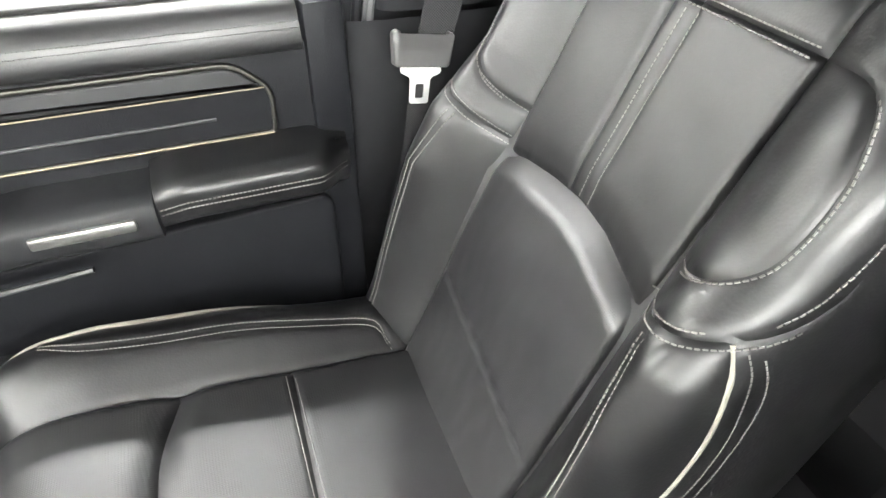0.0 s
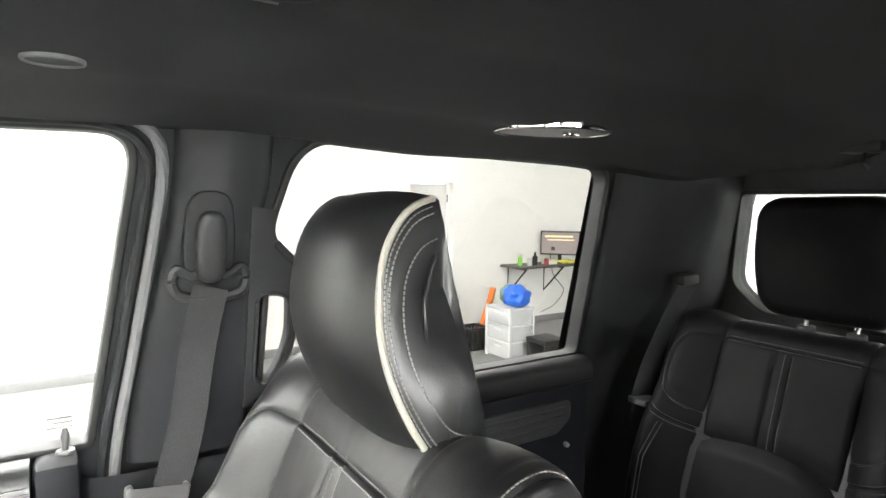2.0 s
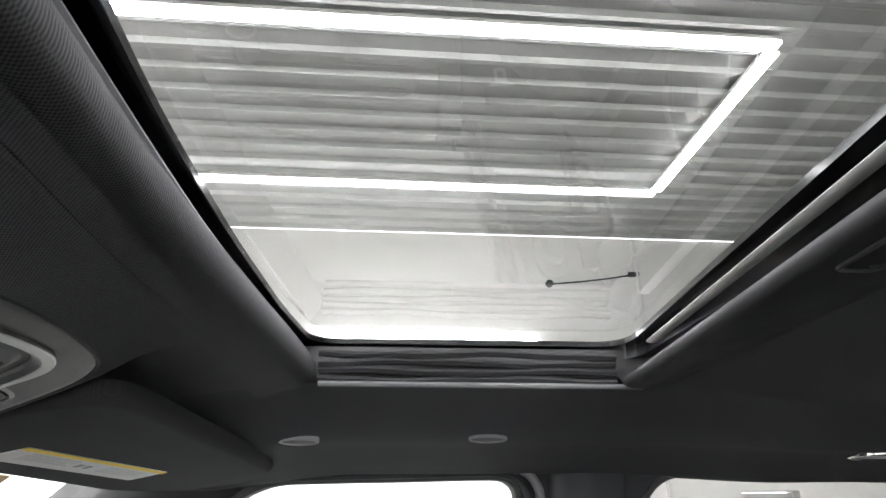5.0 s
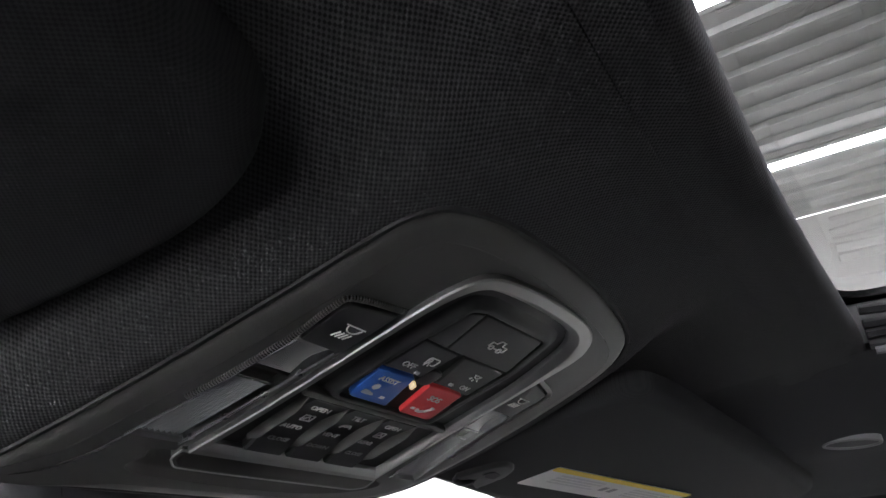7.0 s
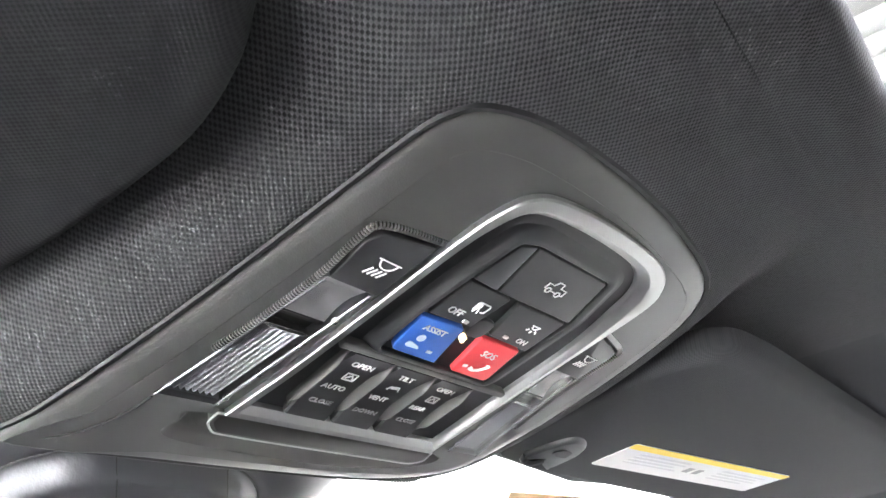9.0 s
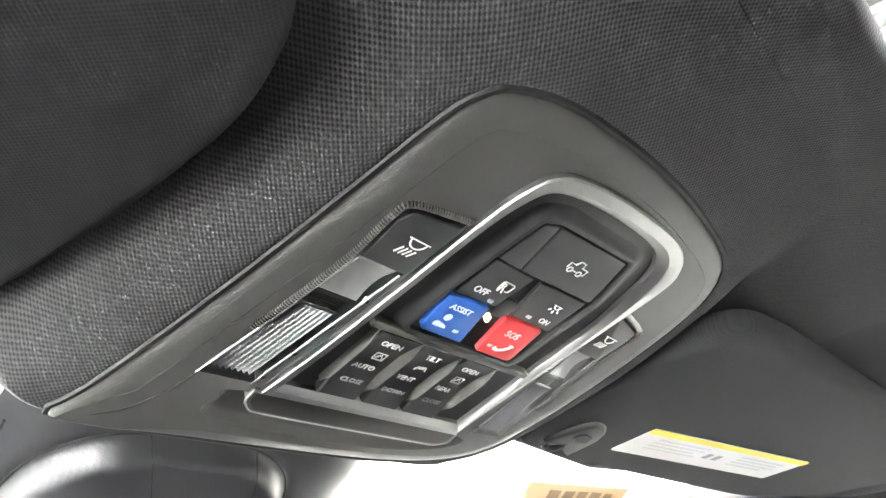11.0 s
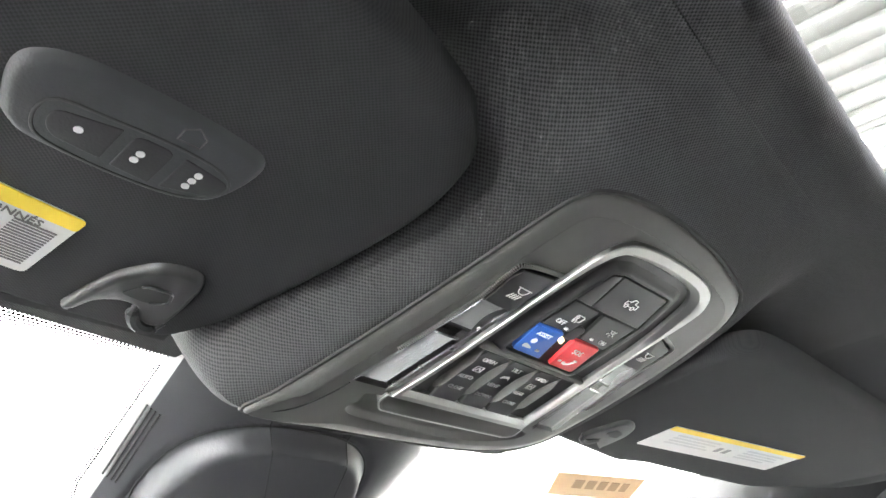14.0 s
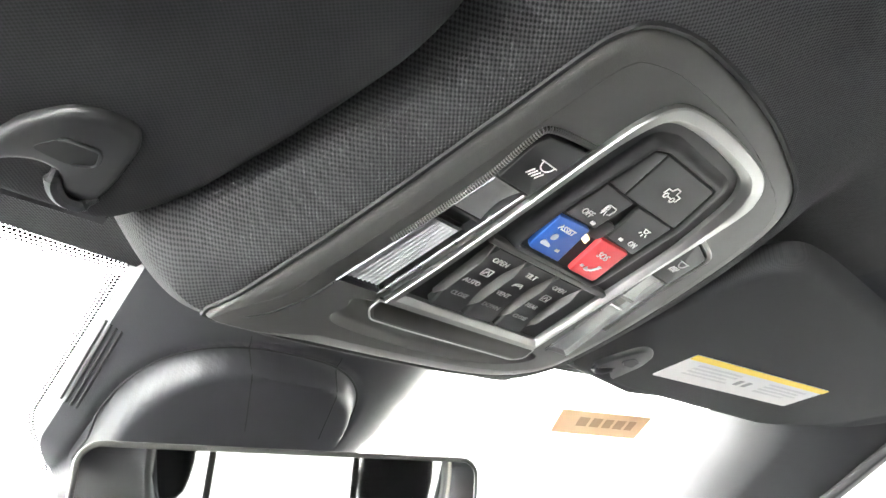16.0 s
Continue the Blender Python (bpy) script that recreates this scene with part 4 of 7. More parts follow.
def sunroof():
    roof = thing("sunroof", (0, -0.17, 2.01), "wide tinted glass sunroof with dark frame and gathered side blind", "sunroof")
    o = rounded([(-0.40, -0.40), (0.40, -0.40), (0.40, 0.14), (-0.40, 0.14)], 0.05, 6)
    flat = lambda u, v, w: Vector((u, v, w))
    pane = part("glass", sheet(o, lambda u, v: Vector((u, v, 2.067))), ROOF_GLASS, roof, "green-tinted glass pane", smooth=False)
    pane.visible_shadow = False
    # black printed border under the glass
    inner = rounded([(-0.345, -0.288), (0.345, -0.345), (0.345, 0.030), (0.24, 0.045), (0.065, 0.056), (-0.09, 0.059), (-0.345, 0.045)], [0.045, 0.045, 0.03, 0.05, 0.05, 0.05, 0.045], 6)
    part("border", with_holes(o, [inner], lambda u, v, w: Vector((u, v, 2.064 - w)), 0.006), GLOSS_BLACK, roof, smooth=False)
    # deep frame between headliner and glass
    hole = rounded([(SUN[0], SUN[2]), (SUN[1], SUN[2]), (SUN[1], SUN[3]), (SUN[0], SUN[3])], 0.02, 6)
    wide = rounded([(-0.40, -0.42), (0.40, -0.42), (0.40, 0.13), (-0.40, 0.13)], 0.02, 6)
    part("frame", frame_ring(wide, inset(hole, -0.022), 2.02, 2.055, flat, 0.002), SEAT_PLASTIC, roof)
    # lip of the headliner: pale strip along each side, rounded cloth roll in front
    for s in (1, -1):
        x = s * 0.327
        part("side_strip", tube([(x, -0.352, 2.006), (x, 0.018, 2.0075)], 0.0045, 8, flat=0.7), GREY_SEAL, roof, "pale grey edging strip")
        for k in range(4):
            z = 2.014 + 0.0095 * k
            line = [(s * (0.337 - 0.002 * k + 0.002 * math.sin(y * 60 + k)), y, z + 0.0015 * math.sin(y * 25 + 2 * k)) for y in steps(-0.325, 0.02, 24)]
            part("blind_fold", tube(line, 0.0055, 6, flat=0.75), SEAT_PLASTIC, roof)
    lip = bmesh.new()
    rows = []
    edge = smooth_line([Vector(p) for p in ((-0.36, 0.052), (-0.13, 0.056), (0.02, 0.0505), (0.156, 0.040), (0.26, 0.030), (0.36, 0.022))], 6)
    for p in edge:
        x, y = p[0], p[1]
        prof = smooth_line([Vector(q) for q in ((y + 0.012, 2.050), (y + 0.002, 2.035), (y, 2.022), (y + 0.004, 2.0125), (y + 0.013, 2.0065), (y + 0.028, 2.0045), (0.084, roof_z(x, 0.084) - 0.0006), (0.10, roof_z(x, 0.10) + 0.001))], 3)
        rows.append([lip.verts.new((x, q[0], q[1])) for q in prof])
    for a, b in zip(rows, rows[1:]):
        for i in range(len(a) - 1):
            lip.faces.new((a[i], a[i + 1], b[i + 1], b[i]))
    part("front_lip", lip, CLOTH, roof, "rolled cloth edge")
    part("front_seal", tube(smooth_line([(SUN[0] + 0.02, 0.064, 2.044), (0, 0.064, 2.045), (SUN[1] - 0.01, 0.042, 2.042)], 5), 0.004, 8), GREY_SEAL, roof, "grey glass seal")
    # rear cross bar: the blind's leading edge with its recessed pull
    bar = bmesh.new()
    prof = smooth_line([(-0.330, 2.022), (-0.310, 2.019), (-0.3025, 2.0145), (-0.3005, 2.0095), (-0.304, 2.0045), (-0.313, 2.0022), (-0.328, 2.0015), (-0.345, 2.002), (-0.36, 2.003), (-0.374, 2.005), (-0.386, 2.010), (-0.390, 2.02), (-0.36, 2.024)], 3, True)
    rows = []
    xs = steps(-0.34, 0.34, 68)
    for x in xs:
        e = ramp(abs(x), 0.315, 0.34)
        rows.append([bar.verts.new((x, y * (1 - e * 0.03) - 0.01 * e - 0.08 * x * ramp(y, -0.36, -0.32), z + 0.012 * e)) for y, z in prof])
    k = len(prof)
    for a, b in zip(rows, rows[1:]):
        for i in range(k):
            bar.faces.new((a[i], a[(i + 1) % k], b[(i + 1) % k], b[i]))
    bar.faces.new(rows[0])
    bar.faces.new(rows[-1][::-1])
    part("blind_bar", bar, BLIND, roof, "dark rounded bar of the roof blind")
    part("rear_seal", tube([(-0.3, -0.291, 2.040), (0.25, -0.336, 2.040)], 0.0065, 8, flat=0.4), LIT_SEAL, roof, "grey glass seal")
    pull = rounded([(-0.152, -0.340), (-0.046, -0.3395), (-0.046, -0.312), (-0.146, -0.305)], 0.009, 5)
    h = part("pull_handle", frame_ring(pull, inset(pull, 0.004), 2.008, 2.0003, flat, 0.0010), TRIM, roof, "recessed pull handle with a raised lip")
    # nothing is cut out here: a dark slab stands for the recess's shade
    part("recess_shade", slab(inset(pull, 0.004), 2.008, 2.0022, flat), RUBBER, h, smooth=False)
    part("handle_lip", tube(smooth_line([(-0.148, -0.330, 2.0015), (-0.146, -0.3325, 1.9998), (-0.10, -0.334, 1.9995), (-0.060, -0.336, 1.9998), (-0.055, -0.330, 2.0015)], 5), 0.0014, 8), TRIM, h)


def ceiling_fittings():
    # small oval caps above the front door
    for y in (-0.194, 0.055):
        z = roof_z(0.482, y)
        c = thing("ceiling_cap", (0.482, y, z), "small oval grey cap set into the headliner", "cap", "headliner caps")
        o = [(0.482 + 0.011 * math.cos(a), y + 0.026 * math.sin(a)) for a in steps(0, 2 * math.pi * 23 / 24, 23)]
        part("rim", frame_ring(o, inset(o, 0.003), z + 0.004, z - 0.004, lambda u, v, w: Vector((u, v, w - 0.28 * (u - 0.482))), 0.001), GREY_SEAL, c)
        part("cover", slab(inset(o, 0.003), z + 0.004, z - 0.0025, lambda u, v, w: Vector((u, v, w - 0.28 * (u - 0.482)))), TRIM, c)
    # reading lamp with a bright rim above the rear door
    cx, cy = 0.484, -0.808
    z = roof_z(cx, cy)
    sl = (roof_z(cx + 0.05, cy) - roof_z(cx - 0.05, cy)) / 0.1
    def place(u, v, w):
        return Vector((u, v, w + sl * (u - cx)))
    lamp = thing("reading_lamp", (cx, cy, z), "round reading lamp with a chrome rim in the headliner", "lamp")
    o = [(cx + 0.082 * math.cos(a), cy + 0.09 * math.sin(a)) for a in steps(0, 2 * math.pi * 31 / 32, 31)]
    part("rim", frame_ring(o, inset(o, 0.005), z + 0.012, z - 0.005, place, 0.002), CHROME, lamp, "chrome rim")
    part("lens", slab(inset(o, 0.005), z + 0.012, z - 0.0035, place, 0.002), mat("frosted_lens", (0.3, 0.3, 0.29), 0.35), lamp, "frosted lens")
    part("switch", box((cx - 0.046, cy - 0.01, z - 0.012), (cx - 0.03, cy + 0.01, z - 0.004), 0.002), CHROME, lamp)
    # small dark coat hook near the rear window
    hk = thing("coat_hook", (0.32, -1.42, 1.95), "small black coat hook at the rear of the headliner", "hook")
    zz = roof_z(0.32, -1.42)
    part("plate", box((0.29, -1.45, zz - 0.012), (0.36, -1.39, zz + 0.01), 0.004), SEAT_PLASTIC, hk)
    part("hook", tube([(0.325, -1.42, zz - 0.01), (0.325, -1.41, zz - 0.03), (0.325, -1.43, zz - 0.04), (0.325, -1.445, zz - 0.03)], 0.005, 6), SEAT_PLASTIC, hk)


# ---------------------------------------------------------------- seats
def curve_fn(points):
    """A smooth function from the first number of each point to the others."""
    line = smooth_line([Vector((p + (0,) * 3)[:3]) for p in points], 6)
    k = [p[0] for p in line]
    return lambda t: (float(np.interp(t, k, [p[1] for p in line])), float(np.interp(t, k, [p[2] for p in line])))


def sym(line):
    return [line, [(-a, h) for a, h in line]]


def seat_back(seat, xc, spine, detail, piped=True):
    """The backrest as upholstered panels over one curved surface: a across, h up along the spine."""
    sp = smooth_line([Vector((0, y, z)) for y, z in spine], 8)
    run = [0.0]
    for p, q in zip(sp, sp[1:]):
        run.append(run[-1] + (q - p).length)
    ys, zs = [p.y for p in sp], [p.z for p in sp]
    bend = max(range(len(zs)), key=lambda i: zs[i])
    crown = run[bend]
    hz = lambda z: float(np.interp(z, zs[:bend + 1], run[:bend + 1]))
    side = curve_fn([(0.0, 0.0, 0.0), (0.06, 0.06, 0.001), (0.125, 0.125, 0.002), (0.134, 0.134, 0.0), (0.15, 0.149, 0.012), (0.18, 0.177, 0.032), (0.212, 0.208, 0.042), (0.24, 0.234, 0.034),
                     (0.262, 0.25, 0.014), (0.285, 0.257, -0.012), (0.32, 0.26, -0.05), (0.37, 0.258, -0.11), (0.40, 0.25, -0.17)])
    top, arch = hz(1.556), [(-0.134, hz(1.332)), (-0.10, hz(1.347)), (-0.05, hz(1.361)), (0.0, hz(1.366)), (0.05, hz(1.363)), (0.10, hz(1.356)), (0.134, hz(1.346))]
    end = run[-1]
    pocket = smooth_line([Vector((0.134, hz(1.395))), Vector((0.165, hz(1.40))), Vector((0.198, hz(1.412))), Vector((0.221, hz(1.435))), Vector((0.228, hz(1.47))), Vector((0.222, hz(1.515))), Vector((0.195, hz(1.55))), Vector((0.134, top))], 4)
    pocket = [(p[0], p[1]) for p in pocket]
    yoke = [(p[0], p[1]) for p in smooth_line([Vector((0.134, hz(1.358))), Vector((0.18, hz(1.366))), Vector((0.225, hz(1.382))), Vector((0.258, hz(1.415))), Vector((0.270, hz(1.47))), Vector((0.264, hz(1.54))), Vector((0.258, hz(1.59))), Vector((0.255, crown)), Vector((0.255, end))], 4)]
    lower = [(0.205, 0.0), (0.208, hz(1.15)), (0.206, hz(1.28)), (0.19, hz(1.36))]
    edge = [(p[0], p[1]) for p in smooth_line([Vector((0.252, 0.0)), Vector((0.258, hz(1.20))), Vector((0.263, hz(1.28))), Vector((0.261, hz(1.33))), Vector((0.252, hz(1.372))), Vector((0.238, hz(1.396)))], 5)]
    cross = [(-0.134, hz(1.135)), (0.0, hz(1.16)), (0.134, hz(1.182))]
    strips = [[(-0.0095, hz(1.362)), (-0.0095, top)], [(0.0215, hz(1.362)), (0.0215, top)]]
    seams = sym([(0.134, 0.0), (0.134, end)]) + [arch, [(-0.134, top), (0.134, top)], cross] + strips + sym(pocket) + sym(yoke) + sym(lower) + sym(edge)
    boxes = [(min(a for a, _ in s) - 0.02, max(a for a, _ in s) + 0.02, min(h for _, h in s) - 0.02, max(h for _, h in s) + 0.02) for s in seams]

    deep_z, deep_k = [1.0, 1.08, 1.18, 1.28, 1.35, 1.39, 1.44, 1.50], [1.0, 1.15, 1.6, 1.95, 1.9, 1.55, 1.1, 1.0]

    def place(a, h):
        y, z = float(np.interp(h, run, ys)), float(np.interp(h, run, zs))
        y2, z2 = float(np.interp(h + 0.004, run, ys)), float(np.interp(h + 0.004, run, zs))
        if h > end - 0.005:
            y2, z2 = y, z
            y, z = float(np.interp(h - 0.004, run, ys)), float(np.interp(h - 0.004, run, zs))
        t = Vector((0, y2 - y, z2 - z)).normalized()
        n = Vector((0, t.z, -t.y))
        s = 1 if a >= 0 else -1
        x, f = side(abs(a))
        wide = 1.06 - 0.05 * ramp(z, 1.2, 1.45)
        if x > 0.134:
            x = 0.134 + (x - 0.134) * (1 - 0.10 * ramp(h, hz(1.52), end))
        deep = (float(np.interp(z, deep_z, deep_k)) if h < crown else 1.0) - 0.75 * ramp(h, top - 0.07, crown)
        f *= deep if f > 0 else 1 - 0.58 * ramp(h, hz(1.43), hz(1.57))
        d = min([to_line((a, h), q) for q, b in zip(seams, boxes) if b[0] < a < b[1] and b[2] < h < b[3]] or [1.0])
        f -= 0.0034 * math.exp(-(d / 0.0026) ** 2)
        if abs(a) < 0.134:
            ah = float(np.interp(a, [q[0] for q in arch], [q[1] for q in arch]))
            if h < ah:
                f += 0.016 * ramp(ah - h, 0.0, 0.03) * (1 - 0.5 * (a / 0.134) ** 2) * (1 - 0.6 * ramp(ah - h, 0.1, 0.3))
            elif h < top:
                f += 0.004 * ramp(h, ah, ah + 0.04)
        f += 0.0013 * noise.noise(Vector((a * 14, h * 9, xc))) + 0.0005 * noise.noise(Vector((a * 60, h * 25, xc)))
        if abs(a) > 0.225:
            f -= 0.0018 * max(0.0, 0.22 - abs(noise.noise(Vector((a * 70 + 9 * (h - top), h * 9, 3 + xc))))) / 0.22 * ramp(h, top - 0.16, top - 0.02)
        return Vector((xc + s * x * wide, y, z)) + n * f

    def kinds(a, h):
        b = abs(a)
        s = "L" if a < 0 else "R"
        if b < 0.134:
            if h > top:
                return "top_panel"
            if h < float(np.interp(a, [q[0] for q in arch], [q[1] for q in arch])):
                return "lumbar_pad"
            return "center_strip" if -0.0095 < a < 0.0215 else "back_panel" + s
        if inside((b, h), pocket + [pocket[0]]):
            return "shoulder_panel" + s
        if h > hz(1.352) and b < float(np.interp(h, [q[1] for q in yoke], [q[0] for q in yoke])) and h > float(np.interp(b, [q[0] for q in yoke[:20]], [q[1] for q in yoke[:20]])):
            return "yoke_panel" + s
        if b < float(np.interp(h, [q[1] for q in edge], [q[0] for q in edge])) and h < hz(1.42):
            return "side_bolster" + s
        return "side_panel" + s

    na, nh = detail
    us = sorted(set([round(v, 4) for v in steps(-0.40, 0.40, na)] + [-0.134, 0.134, -0.0095, 0.0215]))
    vs = sorted(set([round(v, 4) for v in steps(0, end, nh)] + [round(top, 4)]))
    made = split_surface(place, us, vs, kinds, seams)
    order = sorted(made, key=lambda k: not k.startswith("lumbar"))
    # the rear seat takes the shaded copy of the leather
    skin = BLACK_LEATHER if piped else SHADED_LEATHER
    mats = {"lumbar_pad": PERFORATED, "side_panel": SIDE_LEATHER} if piped else {}
    for k in order:
        nm = k.rstrip("LR") if k[-1] in "LR" and not k.endswith("pad") else k
        part(nm, made[k], mats.get(nm, skin), seat, {"lumbar_pad": "perforated black leather pad" if piped else ""}.get(nm, ""), sharp=80)
    # threads beside the seams
    off = 0.0045
    rows = [[(a, top + off) for a in steps(-0.125, 0.125, 20)], [(a, top - off) for a in steps(-0.125, 0.125, 20)],
            [(-0.0095 - 0.003, h) for h in steps(hz(1.37), top - 0.006, 20)], [(-0.0095 + 0.012, h) for h in steps(hz(1.37), top - 0.006, 20)]]
    for s in (1, -1):
        rows += [[(s * (a + off * 0.9), h) for a, h in pocket[:-4]], [(s * (a - 0.003), h - off) for a, h in pocket[4:10]]]
        rows += [[(s * (a + 0.004), h - off) for a, h in yoke[:14]], [(s * (a - 0.0025), h + off) for a, h in yoke[:10]]]
        rows += [[(s * (a - 0.0055), h) for a, h in yoke[12:]]]
        rows += [[(s * (a + 0.010), h) for a, h in edge], [(s * (a + 0.018), h) for a, h in edge]]
        rows += [[(s * (a - 0.004), h) for a, h in lower], [(s * (a + 0.004), h) for a, h in lower]]
    for r in rows:
        part("stitching", stitches(on_surface(place, r)), THREAD if piped else THREAD_DIM, seat, "pale grey stitching" if piped else "", smooth=False)
    part("cross_seam", tube([p for p, _ in on_surface(place, cross, 0.0022)], 0.0022, 6), THREAD_DIM, seat)
    for s in (1, -1):
        line = [p for p, _ in on_surface(place, [(s * a, h) for a, h in edge], 0.002)]
        part("piping", tube(smooth_line(line[::4], 3), 0.0034, 8), PIPING if piped else SEAT_PLASTIC, seat, "pale piping" if piped else "")
    # closed rear shell
    bm = bmesh.new()
    ring = []
    for a in steps(-0.40, 0.40, 16):
        ring.append([bm.verts.new(Vector((xc, 0, 0)) + (place(a, h) - Vector((xc, 0, 0))) * Vector((0.93, 1, 1)) + Vector((0, -0.014, -0.006))) for h in steps(0, end, 12)])
    for a, b in zip(ring, ring[1:]):
        for i in range(12):
            bm.faces.new((a[i], a[i + 1], b[i + 1], b[i]))
    part("rear_shell", bm, SEAT_PLASTIC, seat)
    return place


def front_seat():
    xc = 0.4135
    seat = thing("front_seat", (xc, 0.0, 0.62), "black leather bucket seat with perforated insert and pale piping", "car seat")
    seat_back(seat, xc, [(-0.195, 1.0), (-0.26, 1.139), (-0.3205, 1.275), (-0.382, 1.415), (-0.446, 1.56), (-0.463, 1.592), (-0.487, 1.612), (-0.52, 1.617), (-0.548, 1.598), (-0.563, 1.55), (-0.568, 1.45), (-0.565, 1.30)], (200, 176))

    # cushion
    sp = smooth_line([Vector((0, y, z)) for y, z in ((-0.26, 1.03), (-0.18, 1.043), (-0.05, 1.055), (0.1, 1.072), (0.2, 1.084), (0.265, 1.08), (0.30, 1.055), (0.315, 1.01), (0.312, 0.94), (0.30, 0.88))], 8)
    run = [0.0]
    for p, q in zip(sp, sp[1:]):
        run.append(run[-1] + (q - p).length)
    ys, zs = [p.y for p in sp], [p.z for p in sp]
    ly = lambda y: float(np.interp(y, ys[:56], run[:56]))
    side = curve_fn([(0.0, 0.0, 0.0), (0.06, 0.06, 0.0), (0.125, 0.125, 0.001), (0.137, 0.137, 0.001), (0.155, 0.154, 0.012), (0.185, 0.182, 0.03), (0.215, 0.211, 0.036), (0.245, 0.239, 0.026),
                     (0.265, 0.255, 0.006), (0.285, 0.262, -0.02), (0.33, 0.266, -0.065), (0.39, 0.262, -0.13)])
    front = [(-0.137, ly(0.10)), (-0.06, ly(0.118)), (0.0, ly(0.124)), (0.06, ly(0.118)), (0.137, ly(0.092))]
    mid = [(-0.137, ly(-0.04)), (0.137, ly(-0.048))]
    rim = [(p[0], p[1]) for p in smooth_line([Vector((0.285, 0.0)), Vector((0.278, ly(-0.17))), Vector((0.262, ly(-0.056))), Vector((0.247, ly(0.07))), Vector((0.244, ly(0.17))), Vector((0.252, ly(0.246))), Vector((0.256, run[-1] * 0.86)), Vector((0.25, run[-1]))], 5)]
    bol = [(p[0], p[1]) for p in smooth_line([Vector((0.15, ly(-0.19))), Vector((0.185, ly(-0.165))), Vector((0.195, ly(-0.05))), Vector((0.198, ly(0.12))), Vector((0.205, ly(0.2))), Vector((0.235, ly(0.25)))], 5)]
    front = [(p[0], p[1]) for p in smooth_line([Vector(p) for p in front], 6)]
    seams = sym([(0.137, 0.0), (0.137, run[-1])]) + [front, mid] + sym(bol)

    def place(a, l):
        y, z = float(np.interp(l, run, ys)), float(np.interp(l, run, zs))
        l2 = min(l + 0.004, run[-1])
        l1 = l2 - 0.004
        t = Vector((0, float(np.interp(l2, run, ys)) - float(np.interp(l1, run, ys)), float(np.interp(l2, run, zs)) - float(np.interp(l1, run, zs)))).normalized()
        n = Vector((0, -t.z, t.y))
        s = 1 if a >= 0 else -1
        x, f = side(abs(a))
        f *= (1.0 + 0.45 * ramp(l, ly(-0.15), ly(0.04)) - 0.8 * ramp(l, ly(0.17), run[-1])) if f > 0 else 1
        wide = 1.0 + 0.05 * ramp(l, 0.05, 0.3) - 0.12 * ramp(l, ly(0.24), run[-1])
        d = min(to_line((a, l), q) for q in seams)
        f -= 0.0042 * math.exp(-(d / 0.0038) ** 2)
        if abs(a) < 0.137:
            lf = float(np.interp(a, [q[0] for q in front], [q[1] for q in front]))
            f += 0.009 * ramp(abs(l - lf), 0.0, 0.035)
        f += 0.0016 * noise.noise(Vector((a * 13, l * 11, 5))) + 0.0005 * noise.noise(Vector((a * 40, l * 40, 8)))
        return Vector((xc + s * x * wide, y, z)) + n * f

    def kinds(a, l):
        b, s = abs(a), "L" if a < 0 else "R"
        if b < 0.137:
            if l > float(np.interp(a, [q[0] for q in front], [q[1] for q in front])):
                return "thigh_pad"
            return "seat_pad_mid" if l > ly(-0.044) else "seat_pad_rear"
        return "cushion_bolster" + s if b < float(np.interp(l, [q[1] for q in rim], [q[0] for q in rim])) else "cushion_side" + s
    us = sorted(set([round(v, 4) for v in steps(-0.39, 0.39, 150)] + [-0.137, 0.137, -0.268, 0.268]))
    made = split_surface(place, us, steps(0, run[-1], 130), kinds, seams + sym(rim))
    mats = {"seat_pad_mid": PERFORATED, "seat_pad_rear": PERFORATED, "cushion_side": SEAT_PLASTIC, "thigh_pad": PERFORATED}
    for k in sorted(made):
        nm = {"seat_pad_mid": "seat_pad", "seat_pad_rear": "seat_pad"}.get(k, k.rstrip("LR"))
        part(nm, made[k], mats.get(k.rstrip("LR"), BLACK_LEATHER), seat, "perforated black leather pad" if nm in ("seat_pad", "thigh_pad") else "", sharp=80)
    rows = [[(a, ly(-0.044) + 0.006) for a in steps(-0.13, 0.13, 20)], [(a, ly(-0.044) - 0.006) for a in steps(-0.13, 0.13, 20)]]
    for s in (1, -1):
        rows += [[(s * (a + 0.005), l) for a, l in bol], [(s * (a - 0.005), l) for a, l in bol]]
    for r in rows:
        part("stitching", stitches(on_surface(place, r)), THREAD, seat, "pale grey stitching", smooth=False)
    for s in (1, -1):
        line = [p for p, _ in on_surface(place, [(s * a, l) for a, l in rim], 0.002)]
        part("piping", tube(smooth_line(line[::5], 3), 0.0034, 8), PIPING, seat, "pale piping")
    # base under the cushion
    part("seat_base", box((xc - 0.24, -0.3, 0.66), (xc + 0.24, 0.24, 0.95), 0.03), SEAT_PLASTIC, seat)
    for x in (xc - 0.2, xc + 0.2):
        part("seat_rail", box((x - 0.02, -0.32, 0.62), (x + 0.02, 0.28, 0.67), 0.006), DARK_METAL, seat)
    # hinge cover between cushion and back
    for x in (xc - 0.262, xc + 0.262):
        part("hinge_cover", cylinder((x, -0.25, 1.03), (1, 0, 0), 0.05, 0.03, 24, 0.008), SEAT_PLASTIC, seat)

    # headrest
    hx = 0.431
